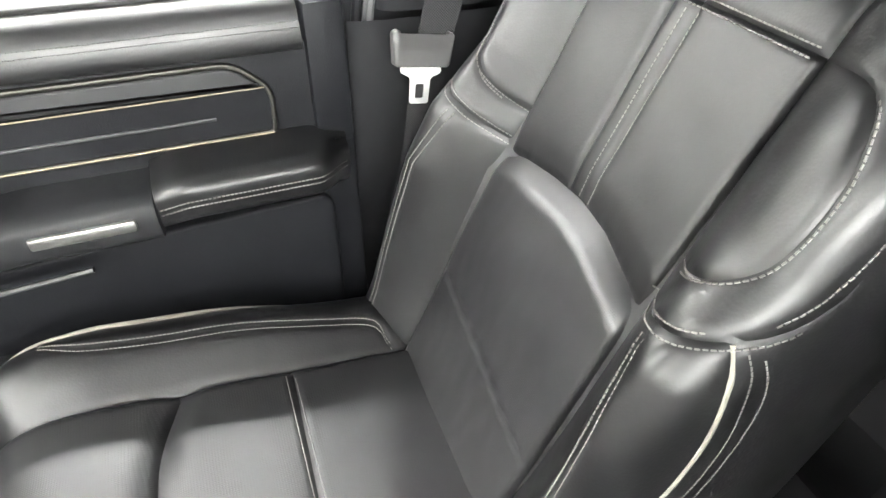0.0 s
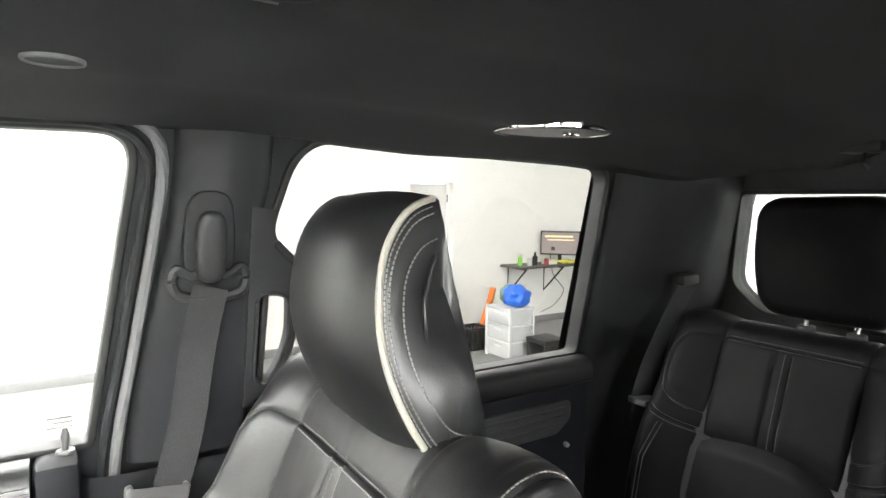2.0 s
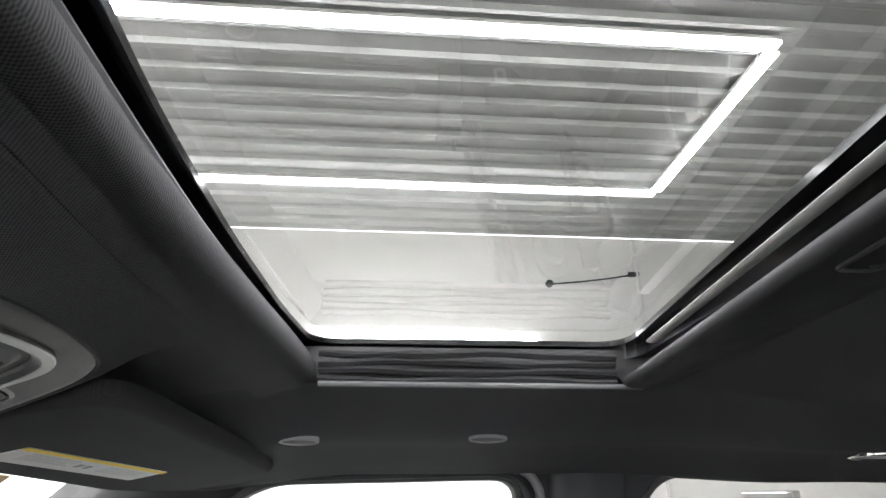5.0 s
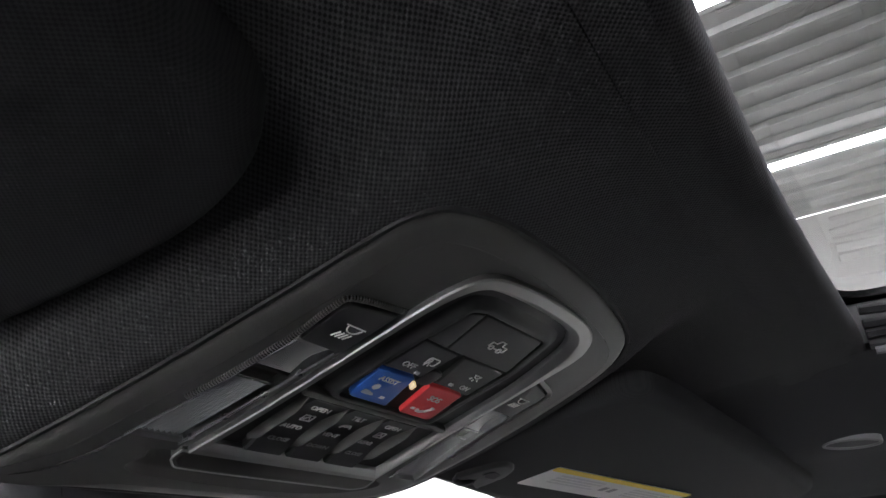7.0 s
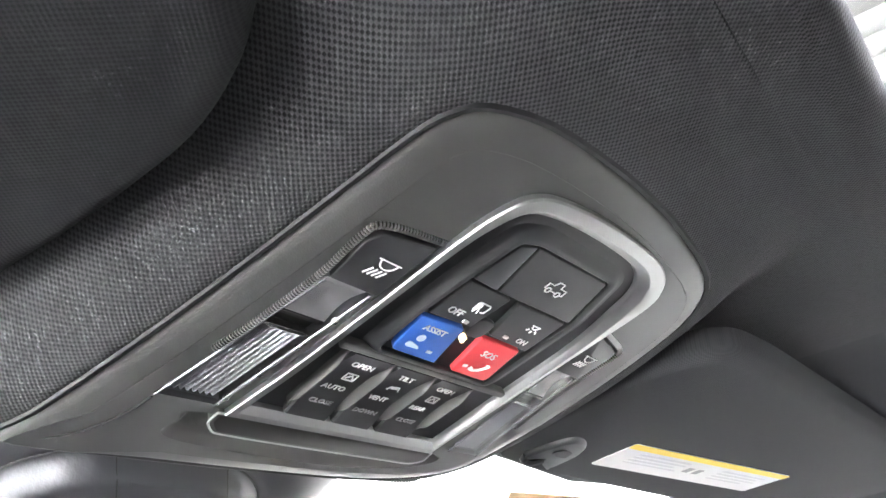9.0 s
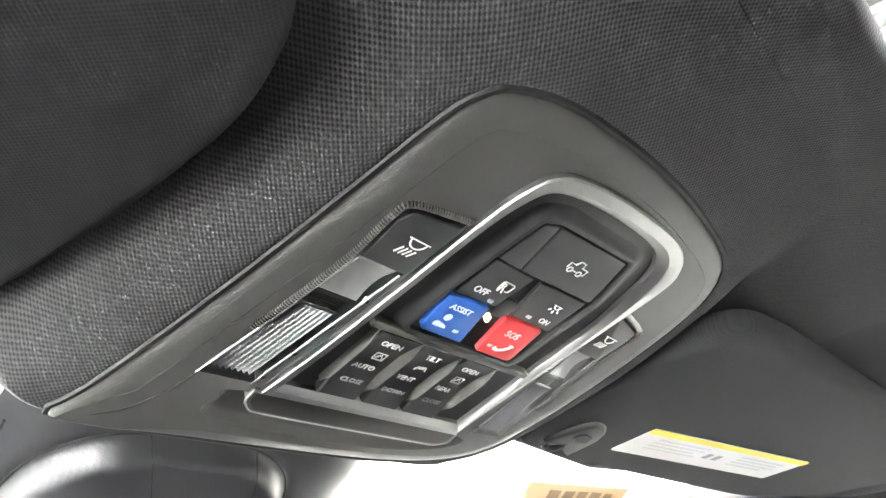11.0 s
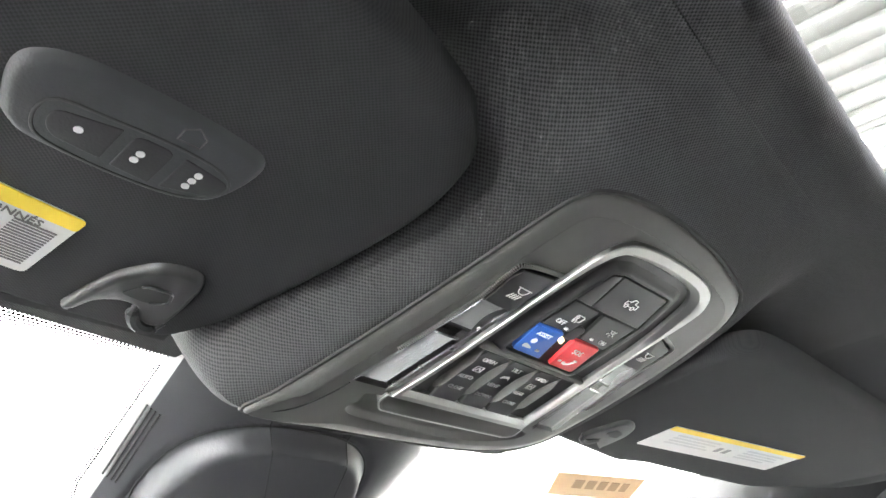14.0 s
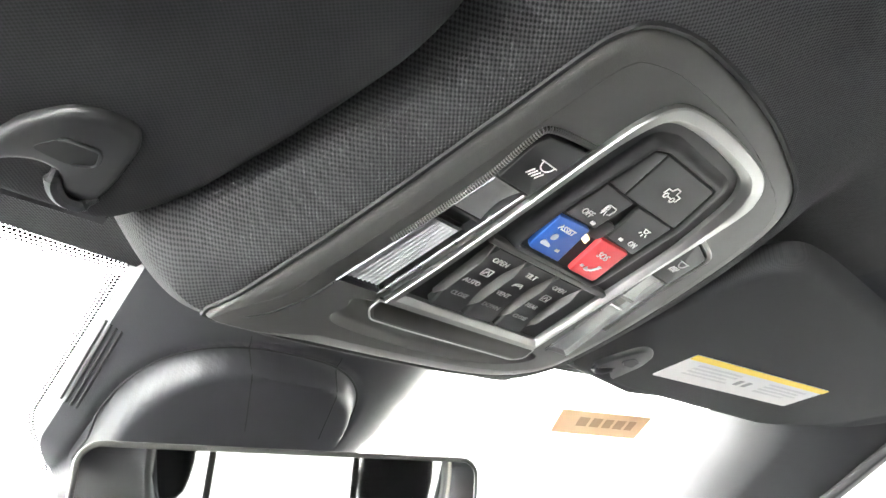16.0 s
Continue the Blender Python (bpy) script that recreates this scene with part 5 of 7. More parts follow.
    prof = smooth_line([Vector(p) for p in ((-0.508, 1.846), (-0.476, 1.832), (-0.450, 1.794), (-0.440, 1.74), (-0.443, 1.69), (-0.458, 1.64), (-0.482, 1.598), (-0.508, 1.580), (-0.530, 1.580), (-0.546, 1.60), (-0.541, 1.67), (-0.531, 1.74), (-0.521, 1.80), (-0.516, 1.838))], 4, True)
    k = len(prof)
    def half(z):
        return float(np.interp(z, [1.58, 1.62, 1.68, 1.75, 1.80, 1.85], [0.142, 0.138, 0.124, 0.112, 0.106, 0.101]))
    rest = part("headrest", bmesh.new(), BLACK_LEATHER, seat)
    def ring(bm, s, grow, c=(-0.513, 1.71)):
        out = []
        for p in prof:
            w = half(p[1]) * s * (1 + (0.16 * ramp(p[1], 1.60, 1.72) if s > 0 else 0))
            y, z = c[0] + (p[0] - c[0]) * grow, c[1] + (p[1] - c[1]) * grow
            puff = 0.020 * (1 - abs(s) ** 3) * (1 if p[0] > -0.5 else 0.2)
            out.append(bm.verts.new((hx + w, y + puff, z + (0.006 * (1 - s * s) if p[1] > 1.8 else 0))))
        return out
    bm = bmesh.new()
    rows = [ring(bm, s, g) for s, g in [(-1.0, 0.955), (-0.99, 0.985)] + [(s, 1.0) for s in steps(-0.96, 0.96, 24)] + [(0.99, 0.985), (1.0, 0.955)]]
    for a, b in zip(rows, rows[1:]):
        for i in range(k):
            bm.faces.new((a[i], a[(i + 1) % k], b[(i + 1) % k], b[i]))
    rest.data = finish(bm, "headrest", BLACK_LEATHER)
    for s in (-1, 1):
        bm = bmesh.new()
        rows = [ring(bm, s * (1 + e), g) for e, g in ((0.0, 0.955), (0.03, 0.90), (0.055, 0.80), (0.07, 0.62), (0.075, 0.35))]
        for a, b in zip(rows, rows[1:]):
            for i in range(k):
                bm.faces.new((a[i], a[(i + 1) % k], b[(i + 1) % k], b[i]))
        bm.faces.new(rows[-1])
        part("headrest_side", bm, SIDE_LEATHER, rest)
        first = [Vector((hx + s * half(prof[i][1]) * 0.995, -0.513 + (prof[i][0] + 0.513) * 0.99, 1.71 + (prof[i][1] - 1.71) * 0.99)) for i in range(0, 34)]
        part("piping", tube(first, 0.0037, 8), PIPING, rest, "pale piping")
        thread = bmesh.new()
        for g, e in ((0.935, 0.016), (0.885, 0.036), (0.70, 0.072)):
            line = [(Vector((hx + s * half(prof[i][1]) * (1 + e), -0.513 + (prof[i][0] + 0.513) * g , 1.71 + (prof[i][1] - 1.71) * g)), Vector((s, 0, 0))) for i in range(1, 32)]
            stitches(line, bm=thread, lift=0.0016)
        part("stitching", thread, THREAD, rest, "pale grey stitching", smooth=False)
        # seam of the back panel
        loop = smooth_line([Vector(q) for q in ((-0.503, 1.789), (-0.495, 1.772), (-0.486, 1.74), (-0.485, 1.70), (-0.490, 1.655), (-0.502, 1.60))], 6)
        part("panel_seam", tube([(hx + s * half(q[1]) * 1.068, q[0], q[1]) for q in loop], 0.0024, 6), SIDE_LEATHER, rest)
    for x in (hx - 0.06, hx + 0.06):
        part("headrest_post", tube([(x, -0.53, 1.60), (x, -0.52, 1.55)], 0.007, 10), CHROME, rest)
    return seat


def rear_seat():
    xc = 0.42
    seat = thing("rear_seat", (xc, -1.3, 0.62), "black leather rear seat back with stitched panels", "car seat", "rear seats")
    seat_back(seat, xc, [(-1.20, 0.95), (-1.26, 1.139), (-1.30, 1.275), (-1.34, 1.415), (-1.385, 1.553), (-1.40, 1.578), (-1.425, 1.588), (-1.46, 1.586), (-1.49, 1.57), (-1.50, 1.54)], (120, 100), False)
    bm = box((xc - 0.27, -1.3, 0.82), (xc + 0.27, -0.75, 1.02), 0.05)
    part("cushion", bm, SHADED_LEATHER, seat)
    part("seat_base", box((xc - 0.25, -1.35, 0.62), (xc + 0.25, -0.8, 0.83), 0.01), SEAT_PLASTIC, seat)
    # headrest: upright pad with rounded corners
    x0, x1 = 0.268, 0.535
    o = rounded([(x0 + 0.006, 1.612), (x1 - 0.026, 1.612), (x1 - 0.002, 1.72), (x1 - 0.008, 1.852), (x0 + 0.014, 1.856), (x0 - 0.008, 1.70)], [0.03, 0.05, 0.06, 0.05, 0.045, 0.05], 7)
    def place(u, v, w):
        return Vector((u, -1.47 + w + 0.06 * (1.73 - v) * 0.4 - 0.3 * ((u - 0.4) ** 2), v))
    bm = slab(o, -0.02, 0.055, place, 0.028, steps=5)
    rest = part("headrest", bm, SHADED_LEATHER, seat)
    for w in (0.0, 0.02):
        part("seam", tube([place(p[0], p[1], w) for p in inset(o, -0.0008)], 0.0018, 5, True), THREAD_DIM, rest)
    for x in (0.33, 0.422):
        part("headrest_post", tube([(x, -1.455, 1.63), (x, -1.45, 1.57)], 0.006, 10), CHROME, rest)
        part("post_collar", cylinder((x, -1.45, 1.592), (0, 0, 1), 0.017, 0.012, 18, 0.003), SEAT_PLASTIC, rest)
    return seat


# ---------------------------------------------------------------- belts and pillars
def b_pillar():
    """Upper pillar trim between the doors: padded plastic with a front edge roll."""
    bm = bmesh.new()
    rows = []
    for z in steps(1.445, 1.945, 16):
        f = -0.272 - 0.062 * ramp(z, 1.45, 1.93) + 0.0
        r = -0.446 - 0.022 * ramp(z, 1.75, 1.88)
        xs = side_x(z)
        prof = smooth_line([(xs + 0.03, f + 0.012), (xs + 0.0, f + 0.004), (xs - 0.012, f - 0.012), (xs - 0.016, f - 0.04), (xs - 0.02, (f + r) / 2), (xs - 0.016, r + 0.03), (xs - 0.01, r + 0.01), (xs + 0.03, r + 0.002)], 4)
        rows.append([bm.verts.new((p[0], p[1], z)) for p in prof])
    for a, b in zip(rows, rows[1:]):
        for i in range(len(a) - 1):
            bm.faces.new((a[i], a[i + 1], b[i + 1], b[i]))
    single("pillar_trim_upper", bm, PILLAR, "dark grey plastic pillar trim between the doors", "pillar trim", kind="structure")
    bm = bmesh.new()
    rows = []
    for z in steps(0.7, 1.442, 10):
        xs = side_x(min(z, 1.47)) - 0.01 - 0.03 * ramp(1.47 - z, 0, 0.3)
        prof = smooth_line([(xs + 0.06, -0.20), (xs + 0.0, -0.212), (xs - 0.014, -0.225), (xs - 0.022, -0.27), (xs - 0.024, -0.36), (xs - 0.014, -0.45), (xs + 0.05, -0.46)], 4)
        rows.append([bm.verts.new((p[0], p[1], z)) for p in prof])
    for a, b in zip(rows, rows[1:]):
        for i in range(len(a) - 1):
            bm.faces.new((a[i], a[i + 1], b[i + 1], b[i]))
    single("pillar_trim_lower", bm, PILLAR, "dark plastic lower pillar trim beside the door", "pillar trim", kind="structure")
    # double rubber seal on the door opening, curving over the front window's rear corner
    path = [(-0.242, 0.75), (-0.245, 1.2), (-0.25, 1.45), (-0.275, 1.62), (-0.303, 1.80), (-0.312, 1.885), (-0.30, 1.925), (-0.26, 1.944), (-0.15, 1.944), (0.3, 1.935)]
    s = thing("door_seal", (0.76, -0.25, 0.75), "grey rubber door seal round the front door opening", "seal")
    for off, r, m in ((0.0, 0.008, GREY_SEAL), (0.016, 0.0065, PILLAR)):
        line = [Vector((side_x(min(z, 1.93)) - 0.012 + off * 0.3, y + off, z - (off * 0.7 if z > 1.9 else 0))) for y, z in [(q[0], q[1]) for q in smooth_line([Vector(p) for p in path], 6)]]
        part("seal_lip", tube(line, r, 8), m, s)


def seat_belts():
    # front belt
    y, z = -0.372, 1.718
    x = side_x(z) - 0.03
    b = thing("seat_belt", (x, y, z), "black seat belt hanging from the pillar with a steel tongue", "seat belt")
    o = [(p[0], p[1]) for p in smooth_line([Vector(q) for q in ((-0.372 - 0.032, 1.74), (-0.372 - 0.034, 1.80), (-0.372 - 0.026, 1.842), (-0.372, 1.852), (-0.372 + 0.026, 1.842), (-0.372 + 0.034, 1.80), (-0.372 + 0.032, 1.74), (-0.372, 1.728))], 4, True)]
    part("slider_plate", slab(o, 0.0, 0.012, lambda u, v, w: Vector((side_x(v) - 0.014 - w, u, v)), 0.004), PILLAR, b)
    o2 = [(p[0], p[1]) for p in smooth_line([Vector(q) for q in ((-0.372 - 0.018, 1.735), (-0.372 - 0.02, 1.79), (-0.372 - 0.014, 1.818), (-0.372, 1.824), (-0.372 + 0.014, 1.818), (-0.372 + 0.02, 1.79), (-0.372 + 0.018, 1.735), (-0.372, 1.722))], 4, True)]
    cover = part("anchor_cover", slab(o2, 0.01, 0.036, lambda u, v, w: Vector((side_x(v) - 0.014 - w, u, v)), 0.011, steps=4), SEAT_PLASTIC, b)
    part("cover_button", box((x - 0.024, y - 0.004, 1.772), (x - 0.017, y + 0.006, 1.80), 0.002), TRIM, cover)
    ring = smooth_line([Vector(p) for p in ((x, y + 0.044, z + 0.024), (x, y + 0.051, z + 0.006), (x, y + 0.04, z - 0.014), (x, y, z - 0.018), (x, y - 0.04, z - 0.014), (x, y - 0.051, z + 0.006), (x, y - 0.044, z + 0.024), (x, y - 0.025, z + 0.014), (x, y, z + 0.022), (x, y + 0.025, z + 0.014))], 4, True)
    part("guide_ring", tube(ring, 0.0075, 8, True), SEAT_PLASTIC, b)
    # webbing down to the tongue and on behind the seat
    path = [Vector(p) for p in ((x - 0.006, y, z - 0.002), (x - 0.004, -0.355, 1.64), (x - 0.006, -0.335, 1.52), (0.704, -0.306, 1.41), (0.702, -0.285, 1.27), (0.71, -0.25, 1.1), (0.715, -0.25, 0.95))]
    path = smooth_line(path, 6)
    bm = bmesh.new()
    for t, flip in ((0.0, 1), (0.0014, -1)):
        rows = [[bm.verts.new(p + Vector((-t, sgn * 0.0235, 0.007 * sgn))) for sgn in (-1, -0.9, 0, 0.9, 1)] for p in path]
        for a, c in zip(rows, rows[1:]):
            for i in range(4):
                bm.faces.new((a[i], a[i + 1], c[i + 1], c[i]))
    part("webbing", bm, WEBBING, b)
    # tongue: plastic body and steel plate
    m = Matrix.Translation((0.700, -0.292, 1.416)) @ Matrix.Rotation(radians(8), 4, "X") @ Matrix.Rotation(radians(8), 4, "Y")
    def loc(u, v, w):
        return m @ Vector((-w, u, v))
    body = rounded([(-0.038, -0.012), (0.038, -0.012), (0.042, 0.03), (0.032, 0.034), (0.03, 0.012), (-0.03, 0.012), (-0.032, 0.034), (-0.042, 0.03)], 0.006, 4)
    tg = part("tongue_body", slab(body, -0.006, 0.008, loc, 0.003), BUCKLE, b, "grey plastic tongue body")
    plate = rounded([(-0.028, -0.012), (0.028, -0.012), (0.028, -0.02), (0.014, -0.026), (0.013, -0.06), (-0.013, -0.06), (-0.014, -0.026), (-0.028, -0.02)], 0.004, 4)
    slot = rounded([(-0.006, -0.034), (0.006, -0.034), (0.006, -0.053), (-0.006, -0.053)], 0.002, 3)
    part("steel_tongue", with_holes(plate, [slot], lambda u, v, w: loc(u, v, w), 0.0025), STEEL, tg, "polished steel latch plate", smooth=False)

    # rear belt
    rb = thing("seat_belt", (0.69, -1.43, 1.66), "black rear seat belt running down from the corner pillar", "seat belt")
    part("guide", box((0.665, -1.455, 1.648), (0.70, -1.395, 1.675), 0.007), SEAT_PLASTIC, rb)
    path = smooth_line([Vector(p) for p in ((0.672, -1.425, 1.66), (0.69, -1.36, 1.54), (0.70, -1.30, 1.40), (0.70, -1.29, 1.2))], 6)
    bm = bmesh.new()
    rows = [[bm.verts.new(p + Vector((0.006 * sgn - 0.002, 0.021 * sgn, 0.008 * sgn))) for sgn in (-1, 0, 1)] for p in path]
    for a, c in zip(rows, rows[1:]):
        for i in range(2):
            bm.faces.new((a[i], a[i + 1], c[i + 1], c[i]))
    bmesh.ops.solidify(bm, geom=list(bm.faces), thickness=0.0015)
    part("webbing", bm, WEBBING, rb)
    part("belt_stop", box((0.665, -1.325, 1.385), (0.715, -1.275, 1.40), 0.004), BUCKLE, rb)

    # grab handle on the rear of the pillar: a broad foot above, a slim bowed grip and a finger opening
    h = thing("grab_handle", (0.75, -0.47, 1.53), "black moulded grab handle at the front edge of the rear window", "handle")
    o = rounded([(-0.43, 1.83), (-0.466, 1.825), (-0.464, 1.782), (-0.510, 1.738), (-0.515, 1.69), (-0.503, 1.60), (-0.486, 1.563), (-0.464, 1.535), (-0.43, 1.51)], [0.0, 0.01, 0.02, 0.03, 0.04, 0.04, 0.02, 0.03, 0.0], 4)
    gap = rounded([(-0.443, 1.695), (-0.470, 1.697), (-0.494, 1.688), (-0.497, 1.62), (-0.482, 1.572), (-0.460, 1.542), (-0.443, 1.555)], [0.02, 0.01, 0.015, 0.03, 0.02, 0.015, 0.015], 4)
    def near_side(u, v, w):
        return Vector((side_x(v) - 0.022 + w, u, v))
    part("grip", with_holes(o, [gap], near_side, 0.03), SEAT_PLASTIC, h, smooth=False)
    part("grip_roll", tube([near_side(u, v, 0.002) for u, v in smooth_line([Vector((p[0] + 0.004, p[1])) for p in o[9:-6]], 2)], 0.006, 8), SEAT_PLASTIC, h)
    part("opening_roll", tube([near_side(p[0], p[1], 0.001) for p in gap], 0.004, 6, True), SEAT_PLASTIC, h)


# ---------------------------------------------------------------- front passenger door
def door_panel():
    d = thing("front_door_panel", (0.78, 0.4, 0.75), "black padded door panel with armrest and bright trim line", "door panel")
    X = 0.745
    def wallp(u, v, w):
        return Vector((X - w + 0.02 * ramp(v, 1.44, 1.5), u, v))
    # base skin
    o = rounded([(1.0, 0.78), (-0.205, 0.80), (-0.208, 1.44), (1.0, 1.44)], [0.02, 0.04, 0.01, 0.02], 4)
    part("skin", slab(o, -0.06, 0.0, wallp, 0.004), DOOR_SKIN, d)
    # upper pad along the sill, with double stitching; rear end piece
    bm = bmesh.new()
    rows = []
    for y in steps(-0.149, 1.0, 40):
        prof = smooth_line([Vector(p) for p in ((0.795, 1.487), (0.765, 1.489), (0.748, 1.483), (0.738, 1.468), (0.734, 1.45), (0.7345, 1.435), (0.742, 1.43), (0.77, 1.43))], 4)
        rows.append([bm.verts.new((p[0], y, p[1])) for p in prof])
    for a, b in zip(rows, rows[1:]):
        for i in range(len(a) - 1):
            bm.faces.new((a[i], a[i + 1], b[i + 1], b[i]))
    bm.faces.new(rows[0])
    part("sill_pad", bm, BLACK_LEATHER, d, "stitched black leather sill pad")
    th = bmesh.new()
    for z, x in ((1.466, 0.7365), (1.4585, 0.7347)):
        stitches([(Vector((x, y, z)), Vector((-1, 0, 0.2))) for y in steps(-0.145, 0.95, 60)], bm=th)
    part("stitching", th, THREAD_DIM, d, smooth=False)
    part("end_cap", box((0.735, -0.207, 1.29), (0.80, -0.152, 1.488), 0.012), DOOR_SKIN, d)
    # recessed decor panel with ribs and a bright line
    o = [(p[0], p[1]) for p in rounded([(0.9, 1.425), (-0.062, 1.425), (-0.106, 1.386), (-0.103, 1.322), (0.9, 1.322)], [0.0, 0.02, 0.02, 0.012, 0.0], 5)]
    dec = part("decor_frame", frame_ring(o, inset(o, 0.006), -0.004, 0.007, wallp, 0.002), DARK_METAL, d, "dull metal edging")
    part("decor_panel", slab(inset(o, 0.006), -0.004, 0.003, wallp), DOOR_SKIN, dec)
    up = rounded([(0.9, 1.419), (-0.055, 1.419), (-0.093, 1.392), (0.9, 1.392)], 0.006, 4)
    part("decor_upper", slab(up, 0.0, 0.009, wallp, 0.004), PILLAR, dec)
    part("bright_line", tube([(X - 0.009, y, 1.3895) for y in (-0.095, 0.3, 0.9)], 0.0012, 8), mat("warm_metal", (0.2, 0.17, 0.12), 0.45, 1.0), dec, "thin warm metal line")
    part("lower_line", tube([(X - 0.007, y, 1.325) for y in (-0.098, 0.3, 0.9)], 0.0012, 8), mat("warm_metal_low", (0.2, 0.17, 0.12), 0.45, 1.0), dec)
    part("groove_rib", tube([(X - 0.004, -0.03, 1.354), (X - 0.004, 0.9, 1.352)], 0.0022, 6), TRIM, dec)
    # armrest
    bm = bmesh.new()
    rows = []
    for y in steps(-0.19, 0.062, 30):
        e = ramp(-y, 0.135, 0.192)
        front = ramp(y, 0.02, 0.062)
        xi = 0.66 + 0.05 * e + 0.012 * front
        zt = 1.318 - 0.012 * e - 0.012 * front
        prof = smooth_line([Vector(p) for p in ((0.75, zt + 0.006), (0.72, zt + 0.004), (xi + 0.02, zt), (xi + 0.004, zt - 0.008), (xi, zt - 0.022), (xi + 0.003, zt - 0.04), (xi + 0.014, zt - 0.06), (0.75, zt - 0.085))], 4)
        rows.append([bm.verts.new((p[0], y, p[1])) for p in prof])
    for a, b in zip(rows, rows[1:]):
        for i in range(len(a) - 1):
            bm.faces.new((a[i], a[i + 1], b[i + 1], b[i]))
    bm.faces.new(rows[0])
    bm.faces.new(rows[-1][::-1])
    arm = part("armrest", bm, BLACK_LEATHER, d, "padded black leather armrest")
    th = bmesh.new()
    for dz in (0.0, 0.008):
        line = []
        for y in steps(-0.183, 0.058, 50):
            e = ramp(-y, 0.135, 0.192)
            front = ramp(y, 0.02, 0.062)
            line.append((Vector((0.6595 + 0.05 * e + 0.012 * front + dz * 0.12, y, 1.318 - 0.012 * e - 0.012 * front - 0.026 - dz)), Vector((-1, 0, 0))))
        stitches(line, bm=th, lift=0.001)
    part("stitching", th, THREAD, arm, smooth=False)
    # pull grip ahead of the armrest, with its bright insert
    bm = bmesh.new()
    rows = []
    for y in steps(0.064, 0.34, 24):
        e = ramp(y, 0.2, 0.34)
        zt = 1.296 - 0.02 * e
        xi = 0.668 + 0.012 * e
        prof = smooth_line([Vector(p) for p in ((0.752, zt + 0.005), (0.71, zt + 0.004), (xi + 0.012, zt), (xi, zt - 0.012), (xi, zt - 0.04), (xi + 0.012, zt - 0.06), (0.75, zt - 0.08))], 4)
        rows.append([bm.verts.new((p[0], y, p[1])) for p in prof])
    for a, b in zip(rows, rows[1:]):
        for i in range(len(a) - 1):
            bm.faces.new((a[i], a[i + 1], b[i + 1], b[i]))
    bm.faces.new(rows[0])
    bm.faces.new(rows[-1][::-1])
    grip = part("pull_grip", bm, PILLAR, d)
    part("grip_insert", box((0.662, 0.088, 1.262), (0.672, 0.205, 1.279), 0.004), SILVER, grip, "satin silver insert")
    ring = [Vector((0.668, 0.275 + 0.03 * math.cos(a), 1.31 + 0.022 * math.sin(a))) for a in steps(0, 2 * math.pi * 23 / 24, 23)]
    part("speaker_ring", tube(ring, 0.003, 6, True), SILVER, d, "bright ring")
    part("tweeter", cylinder((0.715, 0.275, 1.31), (1, 0, 0), 0.028, 0.09, 24, 0.004), TRIM, d)
    # lower panel with its raised edge and pocket
    o = rounded([(0.95, 0.86), (-0.12, 0.90), (-0.165, 1.0), (-0.165, 1.215), (0.95, 1.17)], [0.01, 0.05, 0.05, 0.03, 0.01], 5)
    lower = part("lower_panel", slab(o, -0.004, 0.014, wallp, 0.006), DOOR_SKIN, d)
    o = rounded([(0.95, 0.9), (0.05, 0.93), (0.02, 1.05), (0.95, 1.06)], [0.01, 0.03, 0.03, 0.01], 5)
    part("pocket_edge", slab(o, 0.0, 0.05, wallp, 0.012), DOOR_SKIN, lower)
    o = rounded([(0.9, 1.185), (0.09, 1.205), (0.066, 1.225), (0.07, 1.255), (0.9, 1.235)], 0.01, 4)
    part("grip_recess", slab(o, 0.0, 0.02, wallp, 0.006), SEAT_PLASTIC, lower)
    part("pocket_rib", tube([(X - 0.055, 0.16, 1.2), (X - 0.055, 0.6, 1.17)], 0.004, 6), TRIM, lower)
    # lock pin
    p = thing("lock_pin", (0.778, -0.19, 1.488), "small black lock pin standing on the door sill", "lock pin")
    part("pin", tube([(0.778, -0.19, 1.486), (0.778, -0.19, 1.50), (0.778, -0.19, 1.512), (0.778, -0.19, 1.524)], [0.004, 0.004, 0.006, 0.003], 10), BUCKLE, p)
    part("collar", cylinder((0.778, -0.19, 1.489), (0, 0, 1), 0.012, 0.008, 18, 0.002), BUCKLE, p)
    # etched mark on the glass
    for i in range(3):
        single("glass_mark", box((side_x(1.52) + 0.046, -0.200, 1.505 + i * 0.007), (side_x(1.52) + 0.049, -0.168 - 0.006 * (i % 2), 1.5075 + i * 0.007)), MARK_DIM, "small etched mark on the door glass", "mark", smooth=False)


